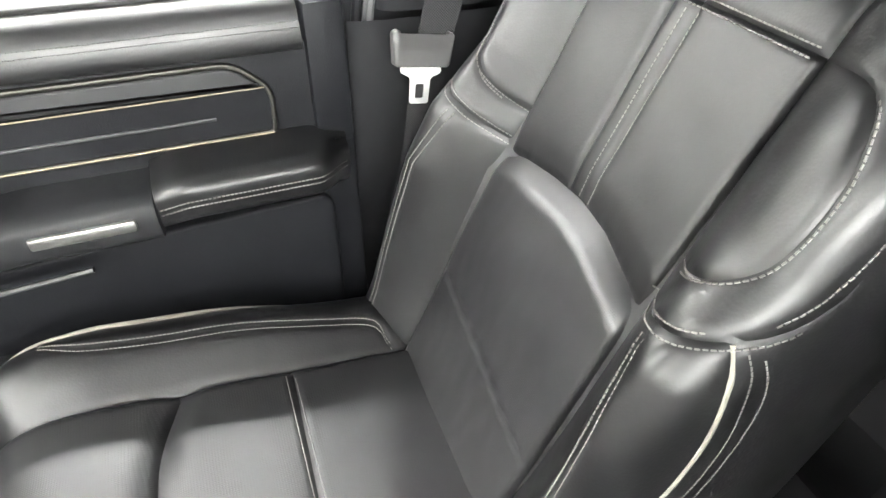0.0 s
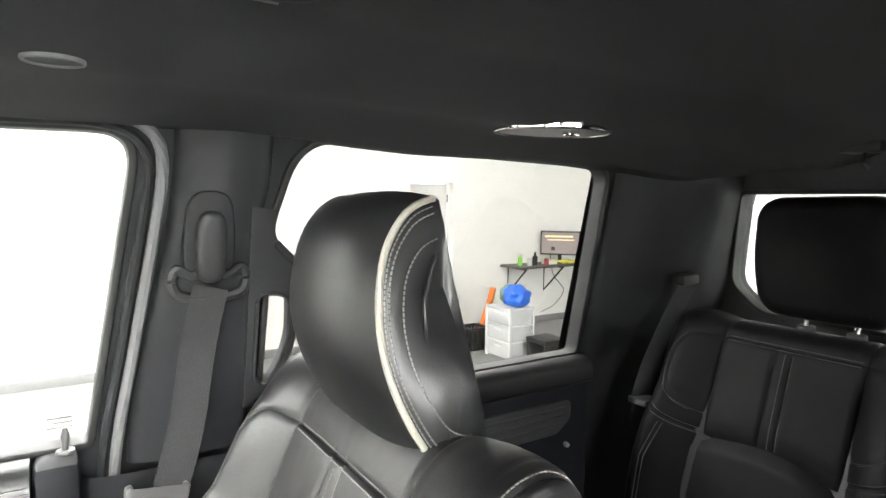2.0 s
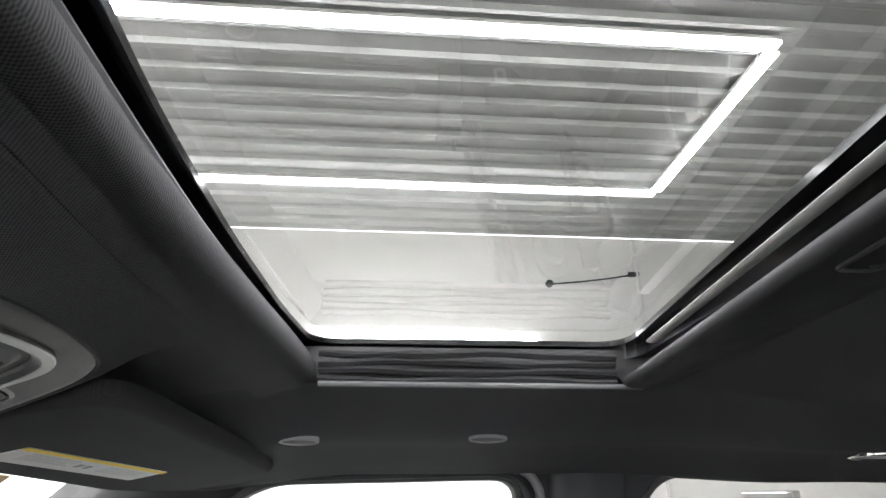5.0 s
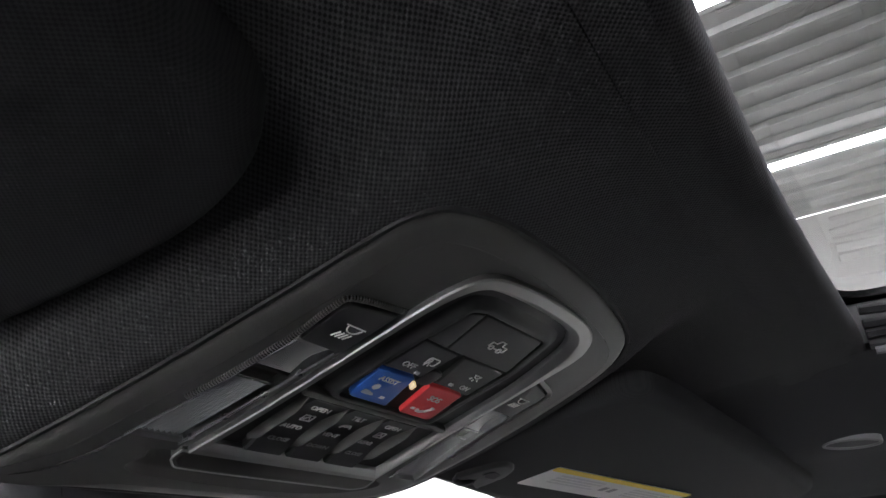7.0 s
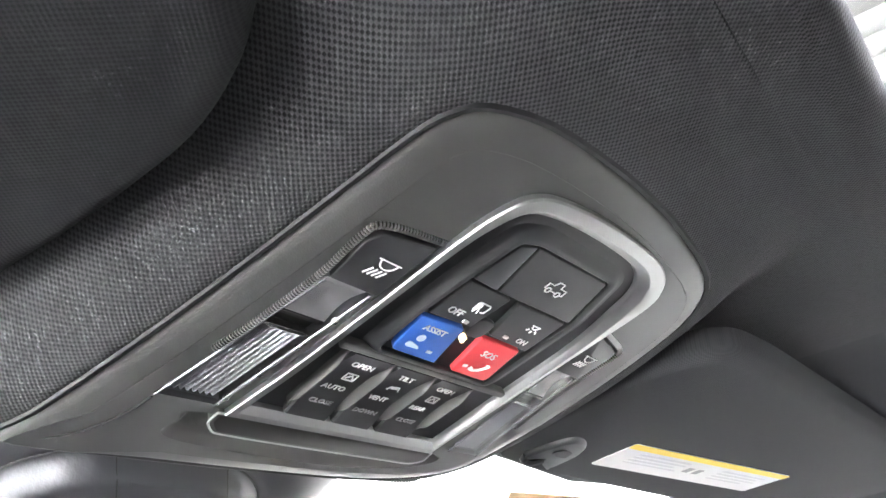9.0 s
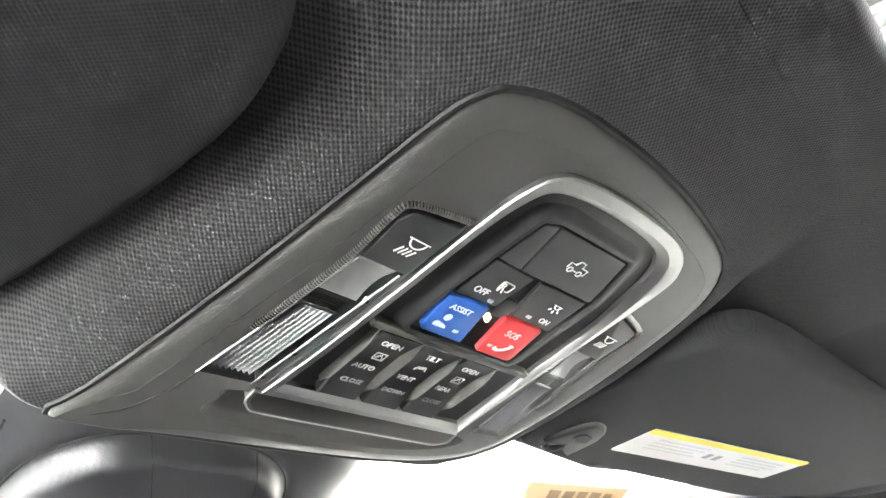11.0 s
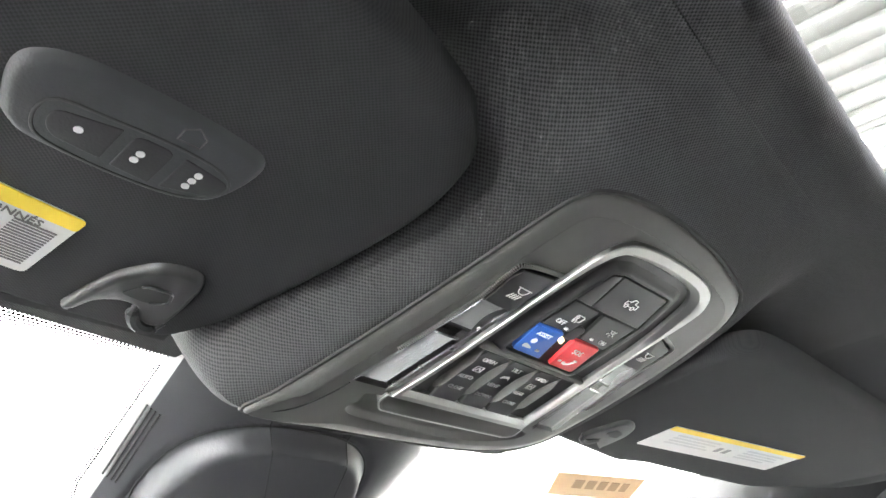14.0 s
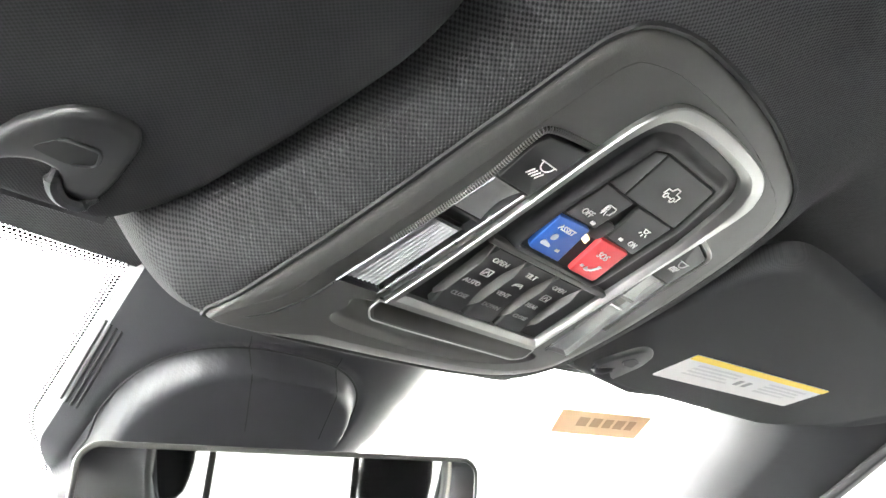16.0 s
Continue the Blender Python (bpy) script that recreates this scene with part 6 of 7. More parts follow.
def rear_door_panel():
    d = thing("rear_door_panel", (0.79, -0.8, 0.75), "black rear door panel with a ribbed decor strip", "door panel")
    X = 0.765
    def wallp(u, v, w):
        return Vector((X - w, u, v))
    o = rounded([(-0.46, 0.78), (-1.2, 0.78), (-1.2, 1.47), (-0.46, 1.47)], 0.015, 4)
    part("skin", slab(o, -0.06, 0.0, wallp, 0.004), DOOR_SKIN, d)
    bm = bmesh.new()
    rows = []
    for y in steps(-1.2, -0.46, 20):
        prof = smooth_line([Vector(p) for p in ((0.815, 1.49), (0.785, 1.493), (0.765, 1.487), (0.754, 1.47), (0.752, 1.44), (0.77, 1.43))], 4)
        rows.append([bm.verts.new((p[0], y, p[1])) for p in prof])
    for a, b in zip(rows, rows[1:]):
        for i in range(len(a) - 1):
            bm.faces.new((a[i], a[i + 1], b[i + 1], b[i]))
    part("sill_pad", bm, BLACK_LEATHER, d)
    o = rounded([(-0.5, 1.33), (-1.1, 1.33), (-1.14, 1.36), (-1.14, 1.40), (-0.5, 1.41)], 0.012, 4)
    dec = part("decor_strip", slab(o, 0.0, 0.008, wallp, 0.003), TRIM, d)
    for z in (1.352, 1.37, 1.388):
        part("rib", tube([(X - 0.009, -0.52, z), (X - 0.009, -1.12, z)], 0.003, 6), TRIM, dec)
    part("armrest", box((0.68, -0.98, 1.19), (X, -0.55, 1.27), 0.025), BLACK_LEATHER, d)
    part("door_button", cylinder((X - 0.006, -1.13, 1.30), (1, 0, 0), 0.006, 0.012, 12, 0.002), SILVER, d)


# ---------------------------------------------------------------- overhead console
def con_text(text, size, u, v, w):
    ux = con(1, 0, 0) - con(0, 0, 0)
    uy = con(0, -1, 0) - con(0, 0, 0)
    uz = con(0, 0, 1) - con(0, 0, 0)
    o = con(u, v, w)
    m = Matrix(((ux.x, uy.x, uz.x, o.x), (ux.y, uy.y, uz.y, o.y), (ux.z, uy.z, uz.z, o.z), (0, 0, 0, 1)))
    return print_text(text, size, m)


def icon(lines, u, v, w, scale=1.0, r=0.00042, bm=None):
    """Line marks: each a list of (right, up) in millimetres round a centre."""
    bm = bm or bmesh.new()
    for line in lines:
        closed = line[0] == line[-1]
        pts = [con(u + a * 0.001 * scale, v - b * 0.001 * scale, w) for a, b in (line[:-1] if closed else line)]
        tube(pts, r, 4, closed, bm)
    return bm


def arc(cx, cy, r, a, b, n=10):
    return [(cx + r * math.cos(radians(t)), cy + r * math.sin(radians(t))) for t in steps(a, b, n)]


LAMP_ICON = [[(-4, 1.5), (4, 1.5)], arc(0, 1.5, 3, 180, 360)] + [[(-3 + k * 1.6, -2.2), (-4.6 + k * 1.6, -5)] for k in range(4)]
TRUCK_ICON = [[(-5, -1.5), (-5, 1), (-2.5, 1), (-1.5, 3), (1.2, 3), (1.6, 1), (5, 1), (5, -1.5), (3.6, -1.5)], arc(2.6, -1.6, 1.1, 0, 360), arc(-2.8, -1.6, 1.1, 0, 360), [(1.4, -1.5), (-1.6, -1.5)]]
MIRROR_ICON = [[(-3, -2), (-3.4, 1.6), (-2.6, 2.4), (2.6, 2.4), (3.2, 1.6), (2.8, -1.6), (1.2, -2)], arc(-1.8, 0.8, 0.9, 0, 360), [(-1.8, -0.4), (-2.4, -3)], [(-0.8, -0.6), (0.2, -3)]]
WINDOW_ICON = [[(-2.6, -2), (-2.6, 2), (2.6, 2), (2.6, -2), (-2.6, -2)], [(-1.8, -1.2), (0.4, 1.2), (1.8, -1.2)]]
ROOF_ICON = [[(-3, -1.2), (-2, 1), (2, 1.6), (3, -0.8)], [(-1.4, 0), (1.6, 0.6)]]
BULB_ICON = [[(-2.6, 1.4), (2.6, 1.4)], arc(0, 1.4, 1.8, 180, 360), [(0, -1.4), (0, -2.8)], [(-2.2, -0.8), (-3.2, -2)], [(2.2, -0.8), (3.2, -2)]]


def lamp_across(t, v, s):
    """Across a map lamp, t from its outer edge to the inner."""
    a = float(np.interp(v, [-0.0215, 0.02, 0.0655], [-0.0878, -0.0945, -0.103]))
    b = float(np.interp(v, [-0.0215, 0.0655], [-0.0640, -0.0745]))
    u = a + (b - a) * t
    return -u if s > 0 else u


def lamp_outline(s):
    pts = [(-0.103, 0.0655), (-0.0745, 0.0655), (-0.0640, -0.0215), (-0.0618, -0.0560), (-0.0862, -0.0512), (-0.0895, -0.0440), (-0.0885, -0.0215), (-0.0945, 0.02)]
    return [(-p[0] if s > 0 else p[0], p[1]) for p in pts]


def overhead_console():
    c = thing("overhead_console", con(0, 0, -0.02), "dark grey overhead console with lamp lenses and function keys", "overhead console")
    outer = smooth_line([Vector(p) for p in ((-0.0705, 0.068), (-0.066, 0.03), (-0.0625, -0.02), (-0.0603, -0.06), (-0.0575, -0.080), (-0.051, -0.0925), (-0.036, -0.0985), (-0.005, -0.1025), (0.028, -0.103), (0.045, -0.0995), (0.056, -0.092), (0.0612, -0.080), (0.0608, -0.04), (0.0605, 0.0), (0.0605, 0.03), (0.061, 0.068))], 5)
    inner = smooth_line([Vector(p) for p in ((-0.0635, 0.0605), (-0.0600, 0.03), (-0.0568, -0.02), (-0.0545, -0.055), (-0.0515, -0.072), (-0.046, -0.0835), (-0.034, -0.0890), (-0.005, -0.0925), (0.024, -0.0928), (0.036, -0.0895), (0.044, -0.0825), (0.0485, -0.070), (0.0550, -0.04), (0.0558, 0.0), (0.0565, 0.03), (0.0575, 0.0605))], 5)
    o2, i2 = [Vector((p[0], p[1])) for p in outer], [Vector((p[0], p[1])) for p in inner]
    tray = [(p[0], p[1]) for p in smooth_line([Vector(p) for p in ((-0.078, 0.0725), (-0.083, 0.082), (-0.085, 0.0930), (-0.067, 0.0985), (-0.006, 0.101), (0.043, 0.0967), (0.074, 0.085), (0.072, 0.0725), (0.0, 0.0715))], 4, True)]
    # bezel: edge rolled over, a gently domed flank, openings for the keys, the lamps and the tray
    line = [Vector((p[0], p[1])) for p in BEZEL_LINE]
    def drawn_in(d):
        return [q.lerp(p, 0.75 * ramp(p.y, 0.085, 0.105) * (1 - ramp(p.x, -0.11, -0.08))) for p, q in zip(line, inset(line, d))]
    levels = [(drawn_in(d), w) for d, w in ((0.0, -0.03), (0.0, -0.0006), (0.0010, 0.0018), (0.003, 0.0034), (0.006, 0.0043), (0.010, 0.0050), (0.0125, 0.0053))]
    bm = lofted(levels, con)
    face = with_holes(inset(levels[-1][0], 0.00015), [o2, tray, lamp_outline(-1), lamp_outline(1)], lambda u, v, w: con(u, v, 0.0053 - w), 0.003)
    me = bpy.data.meshes.new("face")
    face.to_mesh(me)
    face.free()
    bm.from_mesh(me)
    bpy.data.meshes.remove(me)
    body = part("bezel", bm, BEZEL, c, "dark grey moulded bezel")
    # dark tube drawn as the shadow line between bezel and headliner
    part("shadow_gap", tube([con(p.x, p.y, 0.0012) for p in inset(line, -0.0006)], 0.0017, 6, True), RUBBER, body)
    # satin trim ring: a narrow flat crown, then a band sloping inwards to the sunken keys
    bm = lofted([(o2, 0.0), (o2, 0.0078), (between(o2, i2, 0.08), 0.0086), (between(o2, i2, 0.58), 0.0087), (between(o2, i2, 0.66), 0.0083), (between(o2, i2, 0.95), 0.0056), (i2, 0.0030), (i2, -0.002)], con)
    part("trim_ring", bm, SILVER, c, "satin silver trim ring", sharp=20)
    panel = part("key_panel", slab(inset(i2, -0.0002), -0.002, 0.0032, con), KEY, c, "sunken dark key panel", smooth=False)
    # raised frame round the upper keys
    well = rounded([(-0.0402, 0.0018), (-0.0402, -0.0270), (-0.0380, -0.0520), (-0.0356, -0.0745), (-0.0270, -0.0780), (0.0248, -0.0808), (0.0336, -0.0525), (0.0330, 0.0018)], [0.003, 0.001, 0.001, 0.002, 0.002, 0.003, 0.003, 0.003], 4)
    def grown(d):
        return [p + Vector((0.7 * d * ramp(p.x, 0.01, 0.035), 0)) for p in inset(well, -d)]
    bm = lofted([(grown(0.008), 0.0030), (grown(0.0062), 0.0038), (grown(0.0040), 0.0058), (grown(0.0028), 0.0070), (grown(0.0018), 0.0075), (grown(0.0005), 0.0075), (well, 0.0071), (well, 0.0035)], con)
    part("upper_panel", bm, KEY, panel, "black frame round the upper keys")
    part("panel_floor", slab(inset(well, -0.001), 0.0028, 0.0046, con), RUBBER, panel, smooth=False)

    def key(name, poly, material, top=0.0069, r=0.0012, label=""):
        return part(name, slab(rounded(poly, r, 3), 0.004, top, con, 0.0007), material, c, label)
    part("status_mark", slab(rounded([(-0.0095, -0.0215), (-0.0073, -0.0215), (-0.0066, -0.0178), (-0.0088, -0.0178)], 0.0008, 3), 0.004, 0.0072, con), LAMP_ON, c, "small lit indicator lamp", smooth=False)
    k = key("key", [(-0.0368, -0.0505), (-0.0345, -0.0735), (-0.0268, -0.0768), (-0.0215, -0.0503)], KEY)
    k = key("key", [(-0.0207, -0.0503), (-0.0258, -0.0768), (0.024, -0.0795), (0.0325, -0.0525)], KEY, label="key with a pickup outline")
    part("pickup_icon", icon(TRUCK_ICON, 0.003, -0.065, 0.0072, 1.3), MARK, k, smooth=False)
    k = key("key", [(-0.038, -0.0262), (-0.0368, -0.0495), (-0.0100, -0.0495), (-0.0122, -0.0275)], KEY, label="key reading OFF with a mirror mark")
    part("mirror_icon", icon(MIRROR_ICON, -0.0185, -0.0395, 0.0072, 1.15), MARK, k, smooth=False)
    part("lettering", con_text("OFF", 0.0052, -0.0275, -0.0325, 0.0071), MARK, k, smooth=False)
    part("key_lamp", slab([(-0.0195, -0.0305), (-0.0165, -0.0305), (-0.0165, -0.0288), (-0.0195, -0.0288)], 0.0066, 0.0076, con), MARK, k, smooth=False)
    k = key("key", [(0.0012, -0.0275), (-0.0040, -0.0495), (0.0312, -0.0515), (0.0312, -0.0268)], KEY, label="key reading ON with a lamp mark")
    part("lamp_icon", icon(BULB_ICON, 0.0185, -0.0415, 0.0072, 1.15), MARK, k, smooth=False)
    part("lettering", con_text("ON", 0.0048, 0.0215, -0.0315, 0.0071), MARK, k, smooth=False)
    part("key_lamp", slab([(0.0085, -0.0315), (0.0115, -0.0315), (0.0115, -0.0298), (0.0085, -0.0298)], 0.0066, 0.0076, con), MARK, k, smooth=False)
    key("rocker_stub", [(-0.0115, -0.022), (-0.0115, -0.0345), (-0.0005, -0.0345), (-0.0005, -0.0225)], KEY, 0.0066, 0.004)
    k = key("assist_key", [(-0.0358, -0.0005), (-0.0392, -0.0238), (-0.0140, -0.0256), (-0.0074, -0.0005)], BLUE_KEY, 0.0074, [0.004, 0.0012, 0.0012, 0.0012], label="bright blue key reading ASSIST")
    part("lettering", con_text("ASSIST", 0.0046, -0.0262, -0.0190, 0.0076), MARK, k, smooth=False)
    head = [(-0.0282 + 0.0022 * math.cos(a), -0.0125 + 0.0022 * math.sin(a)) for a in steps(0, 2 * math.pi * 11 / 12, 11)]
    part("person_mark", slab(head, 0.0070, 0.0078, con), MARK, k, smooth=False)
    part("person_mark", slab(rounded([(-0.0325, -0.0055), (-0.0318, -0.0092), (-0.0248, -0.0074), (-0.0238, -0.0058)], 0.002, 4), 0.0070, 0.0078, con), MARK, k, smooth=False)
    part("key_lamp", slab([(-0.0185, -0.0072), (-0.0155, -0.0072), (-0.0155, -0.0055), (-0.0185, -0.0055)], 0.0066, 0.0078, con), MARK, k, smooth=False)
    k = key("sos_key", [(0.0055, 0.0005), (-0.0005, -0.0248), (0.0275, -0.0260), (0.0318, 0.0005)], RED_KEY, 0.0074, [0.0012, 0.0012, 0.0012, 0.004], label="bright red key reading SOS")
    part("lettering", con_text("SOS", 0.0058, 0.0140, -0.0168, 0.0076), MARK, k, smooth=False)
    part("phone_mark", tube([con(0.0135 + a * 0.001, -0.0078 - b * 0.001, 0.0078) for a, b in ((-1, -2), (1.5, -3), (5, -1.6), (7.4, 1.2), (7.2, 3))], [0.0014, 0.0008, 0.0008, 0.0008, 0.0014], 5), MARK, k, smooth=False)
    part("key_lamp", slab([(0.0075, -0.0068), (0.0102, -0.0068), (0.0102, -0.0052), (0.0075, -0.0052)], 0.0066, 0.0078, con), MARK, k, smooth=False)
    # ridge, then three scooped rockers between raised fins
    part("ridge", slab(rounded([(-0.057, 0.0040), (0.0545, 0.0040), (0.0545, 0.0078), (-0.057, 0.0078)], 0.001, 2), 0.003, 0.0080, con, 0.001), BEZEL, panel)
    def scoop(v):
        t = (v - 0.0105) / 0.046
        return 0.0070 - 0.0034 * math.sin(math.pi * min(1, t * 1.05)) + 0.0012 * t
    for i, (u0, u1, words, marks) in enumerate(((-0.0475, -0.0235, ("OPEN", "AUTO", "CLOSE"), WINDOW_ICON), (-0.0205, 0.0040, ("TILT", "VENT", "DOWN"), ROOF_ICON), (0.0075, 0.0320, ("OPEN", "REAR", "CLOSE"), WINDOW_ICON))):
        bm = bmesh.new()
        rows = []
        for v in steps(0.0085, 0.0575, 18):
            hgt = scoop(v)
            rows.append([bm.verts.new(con(u, v, w)) for u, w in ((u0, 0.003), (u0, hgt - 0.001), (u0 + 0.001, hgt), (u1 - 0.001, hgt), (u1, hgt - 0.001), (u1, 0.003))])
        for a, b in zip(rows, rows[1:]):
            for j in range(5):
                bm.faces.new((a[j], a[j + 1], b[j + 1], b[j]))
        bm.faces.new(rows[0])
        bm.faces.new(rows[-1][::-1])
        k = part("rocker_key", bm, KEY, c, "scooped black rocker key")
        um = (u0 + u1) / 2
        for word, size, v, m in ((words[0], 0.0048, 0.0165, MARK), (words[1], 0.0046, 0.0362, MARK), (words[2], 0.0044, 0.0460, MARK_DIM)):
            part("lettering", con_text(word, size, um, v, scoop(v) + 0.0004), m, k, smooth=False)
        part("rocker_icon", icon(marks, um + 0.002, 0.0270, scoop(0.027) + 0.0003, 1.2), MARK, k, smooth=False)
    for u in (-0.0493, -0.0220, 0.0058, 0.0338):
        bm = bmesh.new()
        rows = []
        for v in steps(0.0082, 0.0520, 16):
            top = 0.0062 + 0.0028 * ramp(v, 0.0082, 0.020) - 0.0030 * ramp(v, 0.043, 0.052)
            half = 0.0007 * (1 - 0.6 * ramp(v, 0.044, 0.052))
            rows.append([bm.verts.new(con(u + a * half, v, w)) for a, w in ((-1, 0.003), (-1, top - 0.0008), (-0.5, top), (0.5, top), (1, top - 0.0008), (1, 0.003))])
        for a, b in zip(rows, rows[1:]):
            for j in range(5):
                bm.faces.new((a[j], a[j + 1], b[j + 1], b[j]))
        bm.faces.new(rows[0])
        bm.faces.new(rows[-1][::-1])
        part("rocker_fin", bm, BEZEL, panel)
    # front tray: a scooped hollow with a flat cover plate over its rear edge
    bm = lofted([(tray, 0.0051), (inset(tray, 0.0010), 0.0044), (inset(tray, 0.0026), 0.0020), (inset(tray, 0.0045), 0.0008)], con)
    f = bm.faces.new([v for v in bm.verts][-len(tray):])
    bmesh.ops.triangulate(bm, faces=[f])
    tr = part("front_tray", bm, BEZEL, c)
    slot = rounded([(-0.0735, 0.0675), (-0.0735, 0.0760), (-0.067, 0.0830), (-0.044, 0.0836), (0.058, 0.0826), (0.0655, 0.0775), (0.0630, 0.0675)], [0.001, 0.003, 0.003, 0.01, 0.004, 0.003, 0.001], 4)
    part("cover_plate", slab(slot, -0.001, 0.0078, con, 0.0009), BEZEL, tr)
    part("plate_inlay", slab(inset(slot, 0.0022), 0.006, 0.0081, con, 0.0002), DARK_METAL, tr)
    part("plate_edge", tube([con(p[0], p[1], 0.0076) for p in slot], 0.0006, 6, True), SILVER, tr, "thin satin edge")
    part("flank_seam", tube(smooth_line([con(u, v, w) for u, v, w in ((-0.136, 0.1165, 0.002), (-0.126, 0.111, 0.0045), (-0.114, 0.101, 0.0053), (-0.105, 0.082, 0.0054), (-0.102, 0.068, 0.0054))], 5), 0.0007, 5), RUBBER, body)

    # map lamps, one on each side: a sunken bright box under a clear lens, with a switch at its rear end
    for s in (-1, 1):
        def lu(t, v):
            return lamp_across(t, v, s)
        o = lamp_outline(s)
        bm = lofted([(o, 0.0051), (o, -0.006)], con)
        bm.faces.new([v for v in bm.verts][-len(o):])
        lamp = part("map_lamp", bm, LAMP_BOX, c, "clear ribbed map lamp", smooth=False)
        def patch(t0, t1, v0, v1, w0, w1, material, name, label=""):
            return part(name, slab([(lu(t0, v0), v0), (lu(t1, v0), v0), (lu(t1, v1), v1), (lu(t0, v1), v1)], w0, w1, con, 0.0003), material, lamp, label, smooth=False)
        # scooped reflector beside the switch
        bm = bmesh.new()
        rows = []
        for v in steps(-0.021, 0.001, 10):
            rows.append([bm.verts.new(con(lu(t, v), v, 0.0035 - 0.0050 * math.sin(math.pi * min(1.0, (v + 0.021) / 0.022)) * math.sin(math.pi * t) ** 0.6)) for t in steps(0.10, 0.90, 10)])
        for a, b in zip(rows, rows[1:]):
            for j in range(10):
                bm.faces.new((a[j], a[j + 1], b[j + 1], b[j]))
        part("lamp_bowl", bm, mat("bowl_white", (0.8, 0.8, 0.79), 0.25, 0.3), lamp, "bright scooped reflector")
        patch(0.10, 0.90, 0.0012, 0.0030, -0.006, 0.0042, BEZEL, "lamp_divider")
        patch(0.10, 0.90, 0.0030, 0.0100, -0.006, 0.0005, DARK_METAL, "lamp_divider")
        patch(0.10, 0.90, 0.0100, 0.0118, -0.006, 0.0042, REFLECTOR, "lamp_divider")
        # moulded ribs of the diffuser
        ribs = bmesh.new()
        for k in range(8):
            rows = [[ribs.verts.new(con(lu(0.10 + 0.1 * (k + q), v), v, w)) for q, w in ((0.0, -0.001), (0.25, 0.0022), (0.5, 0.0030), (0.75, 0.0022), (1.0, -0.001))] for v in (0.012, 0.038, 0.0635)]
            for a, b in zip(rows, rows[1:]):
                for j in range(4):
                    ribs.faces.new((a[j], a[j + 1], b[j + 1], b[j]))
        part("lens_ribs", ribs, RIBBED, lamp, "bright ribbed diffuser")
        pane = part("lamp_window", sheet([(lu(0.03, 0.0645), 0.0645), (lu(0.97, 0.0645), 0.0645), (lu(0.97, -0.0212), -0.0212), (lu(0.03, -0.0212), -0.0212)], lambda u, v: con(u, v, 0.0058)), LENS, lamp, "clear plastic lens", smooth=False)
        pane.visible_shadow = False
        for t, r, w in ((0.93, 0.0005, 0.0056), (0.03, 0.0004, 0.0056)):
            part("lens_edge", tube([con(lu(t, v), v, w) for v in steps(-0.0215, 0.066, 12)], r, 6), RIBBED, lamp)
        for v in (-0.004, 0.016, 0.038, 0.058):
            patch(0.93, 1.0, v, v + 0.0022, 0.004, 0.0064, REFLECTOR, "lens_clip")
        # switch with its lamp icon
        sw = [(-0.0872, -0.0232), (-0.0880, -0.0440), (-0.0850, -0.0500), (-0.0626, -0.0545), (-0.0642, -0.0232)]
        sw = [(-p[0] if s > 0 else p[0], p[1]) for p in sw]
        k = part("lamp_switch", slab(rounded(sw, 0.0012, 3), -0.002, 0.0068, con, 0.0008), KEY, c, "black lamp switch with a lamp mark")
        part("lamp_icon", icon(LAMP_ICON, s * 0.0738 + 0.001, -0.0385, 0.0070, 1.35, 0.0004), MARK, k, smooth=False)
        # finely ribbed bright border along the outer and rear edges
        edge = smooth_line([con(-u if s > 0 else u, v, 0.0050) for u, v in ((-0.0985, 0.0300), (-0.0945, 0.0100), (-0.0905, -0.0215), (-0.0905, -0.0445), (-0.0868, -0.0525), (-0.0610, -0.0578))], 6)
        part("lamp_border", tube(edge, 0.0013, 6), DARK_METAL, lamp)
        th = stitches([(p, con(0, 0, 1) - con(0, 0, 0)) for p in edge], pitch=0.0013, length=0.00055, r=0.0014, lift=0.0005)
        part("border_teeth", th, SILVER, lamp, smooth=False)


# ---------------------------------------------------------------- visors
VISOR = rounded([(-0.170, 0.325), (-0.155, 0.255), (-0.148, 0.20), (-0.159, 0.158), (-0.205, 0.147), (-0.40, 0.124), (-0.565, 0.10), (-0.585, 0.15), (-0.575, 0.235), (-0.40, 0.315), (-0.27, 0.354), (-0.19, 0.357)],
                [0.02, 0.02, 0.02, 0.025, 0.03, 0.05, 0.03, 0.03, 0.04, 0.05, 0.04, 0.012], 6)
VISOR_FAR = rounded([(-0.170, 0.325), (-0.155, 0.255), (-0.148, 0.20), (-0.159, 0.158), (-0.205, 0.147), (-0.40, 0.124), (-0.60, 0.10), (-0.655, 0.16), (-0.632, 0.25), (-0.548, 0.306), (-0.364, 0.339), (-0.25, 0.358), (-0.19, 0.357)],
                    [0.02, 0.02, 0.02, 0.025, 0.03, 0.05, 0.03, 0.03, 0.03, 0.03, 0.05, 0.04, 0.012], 6)


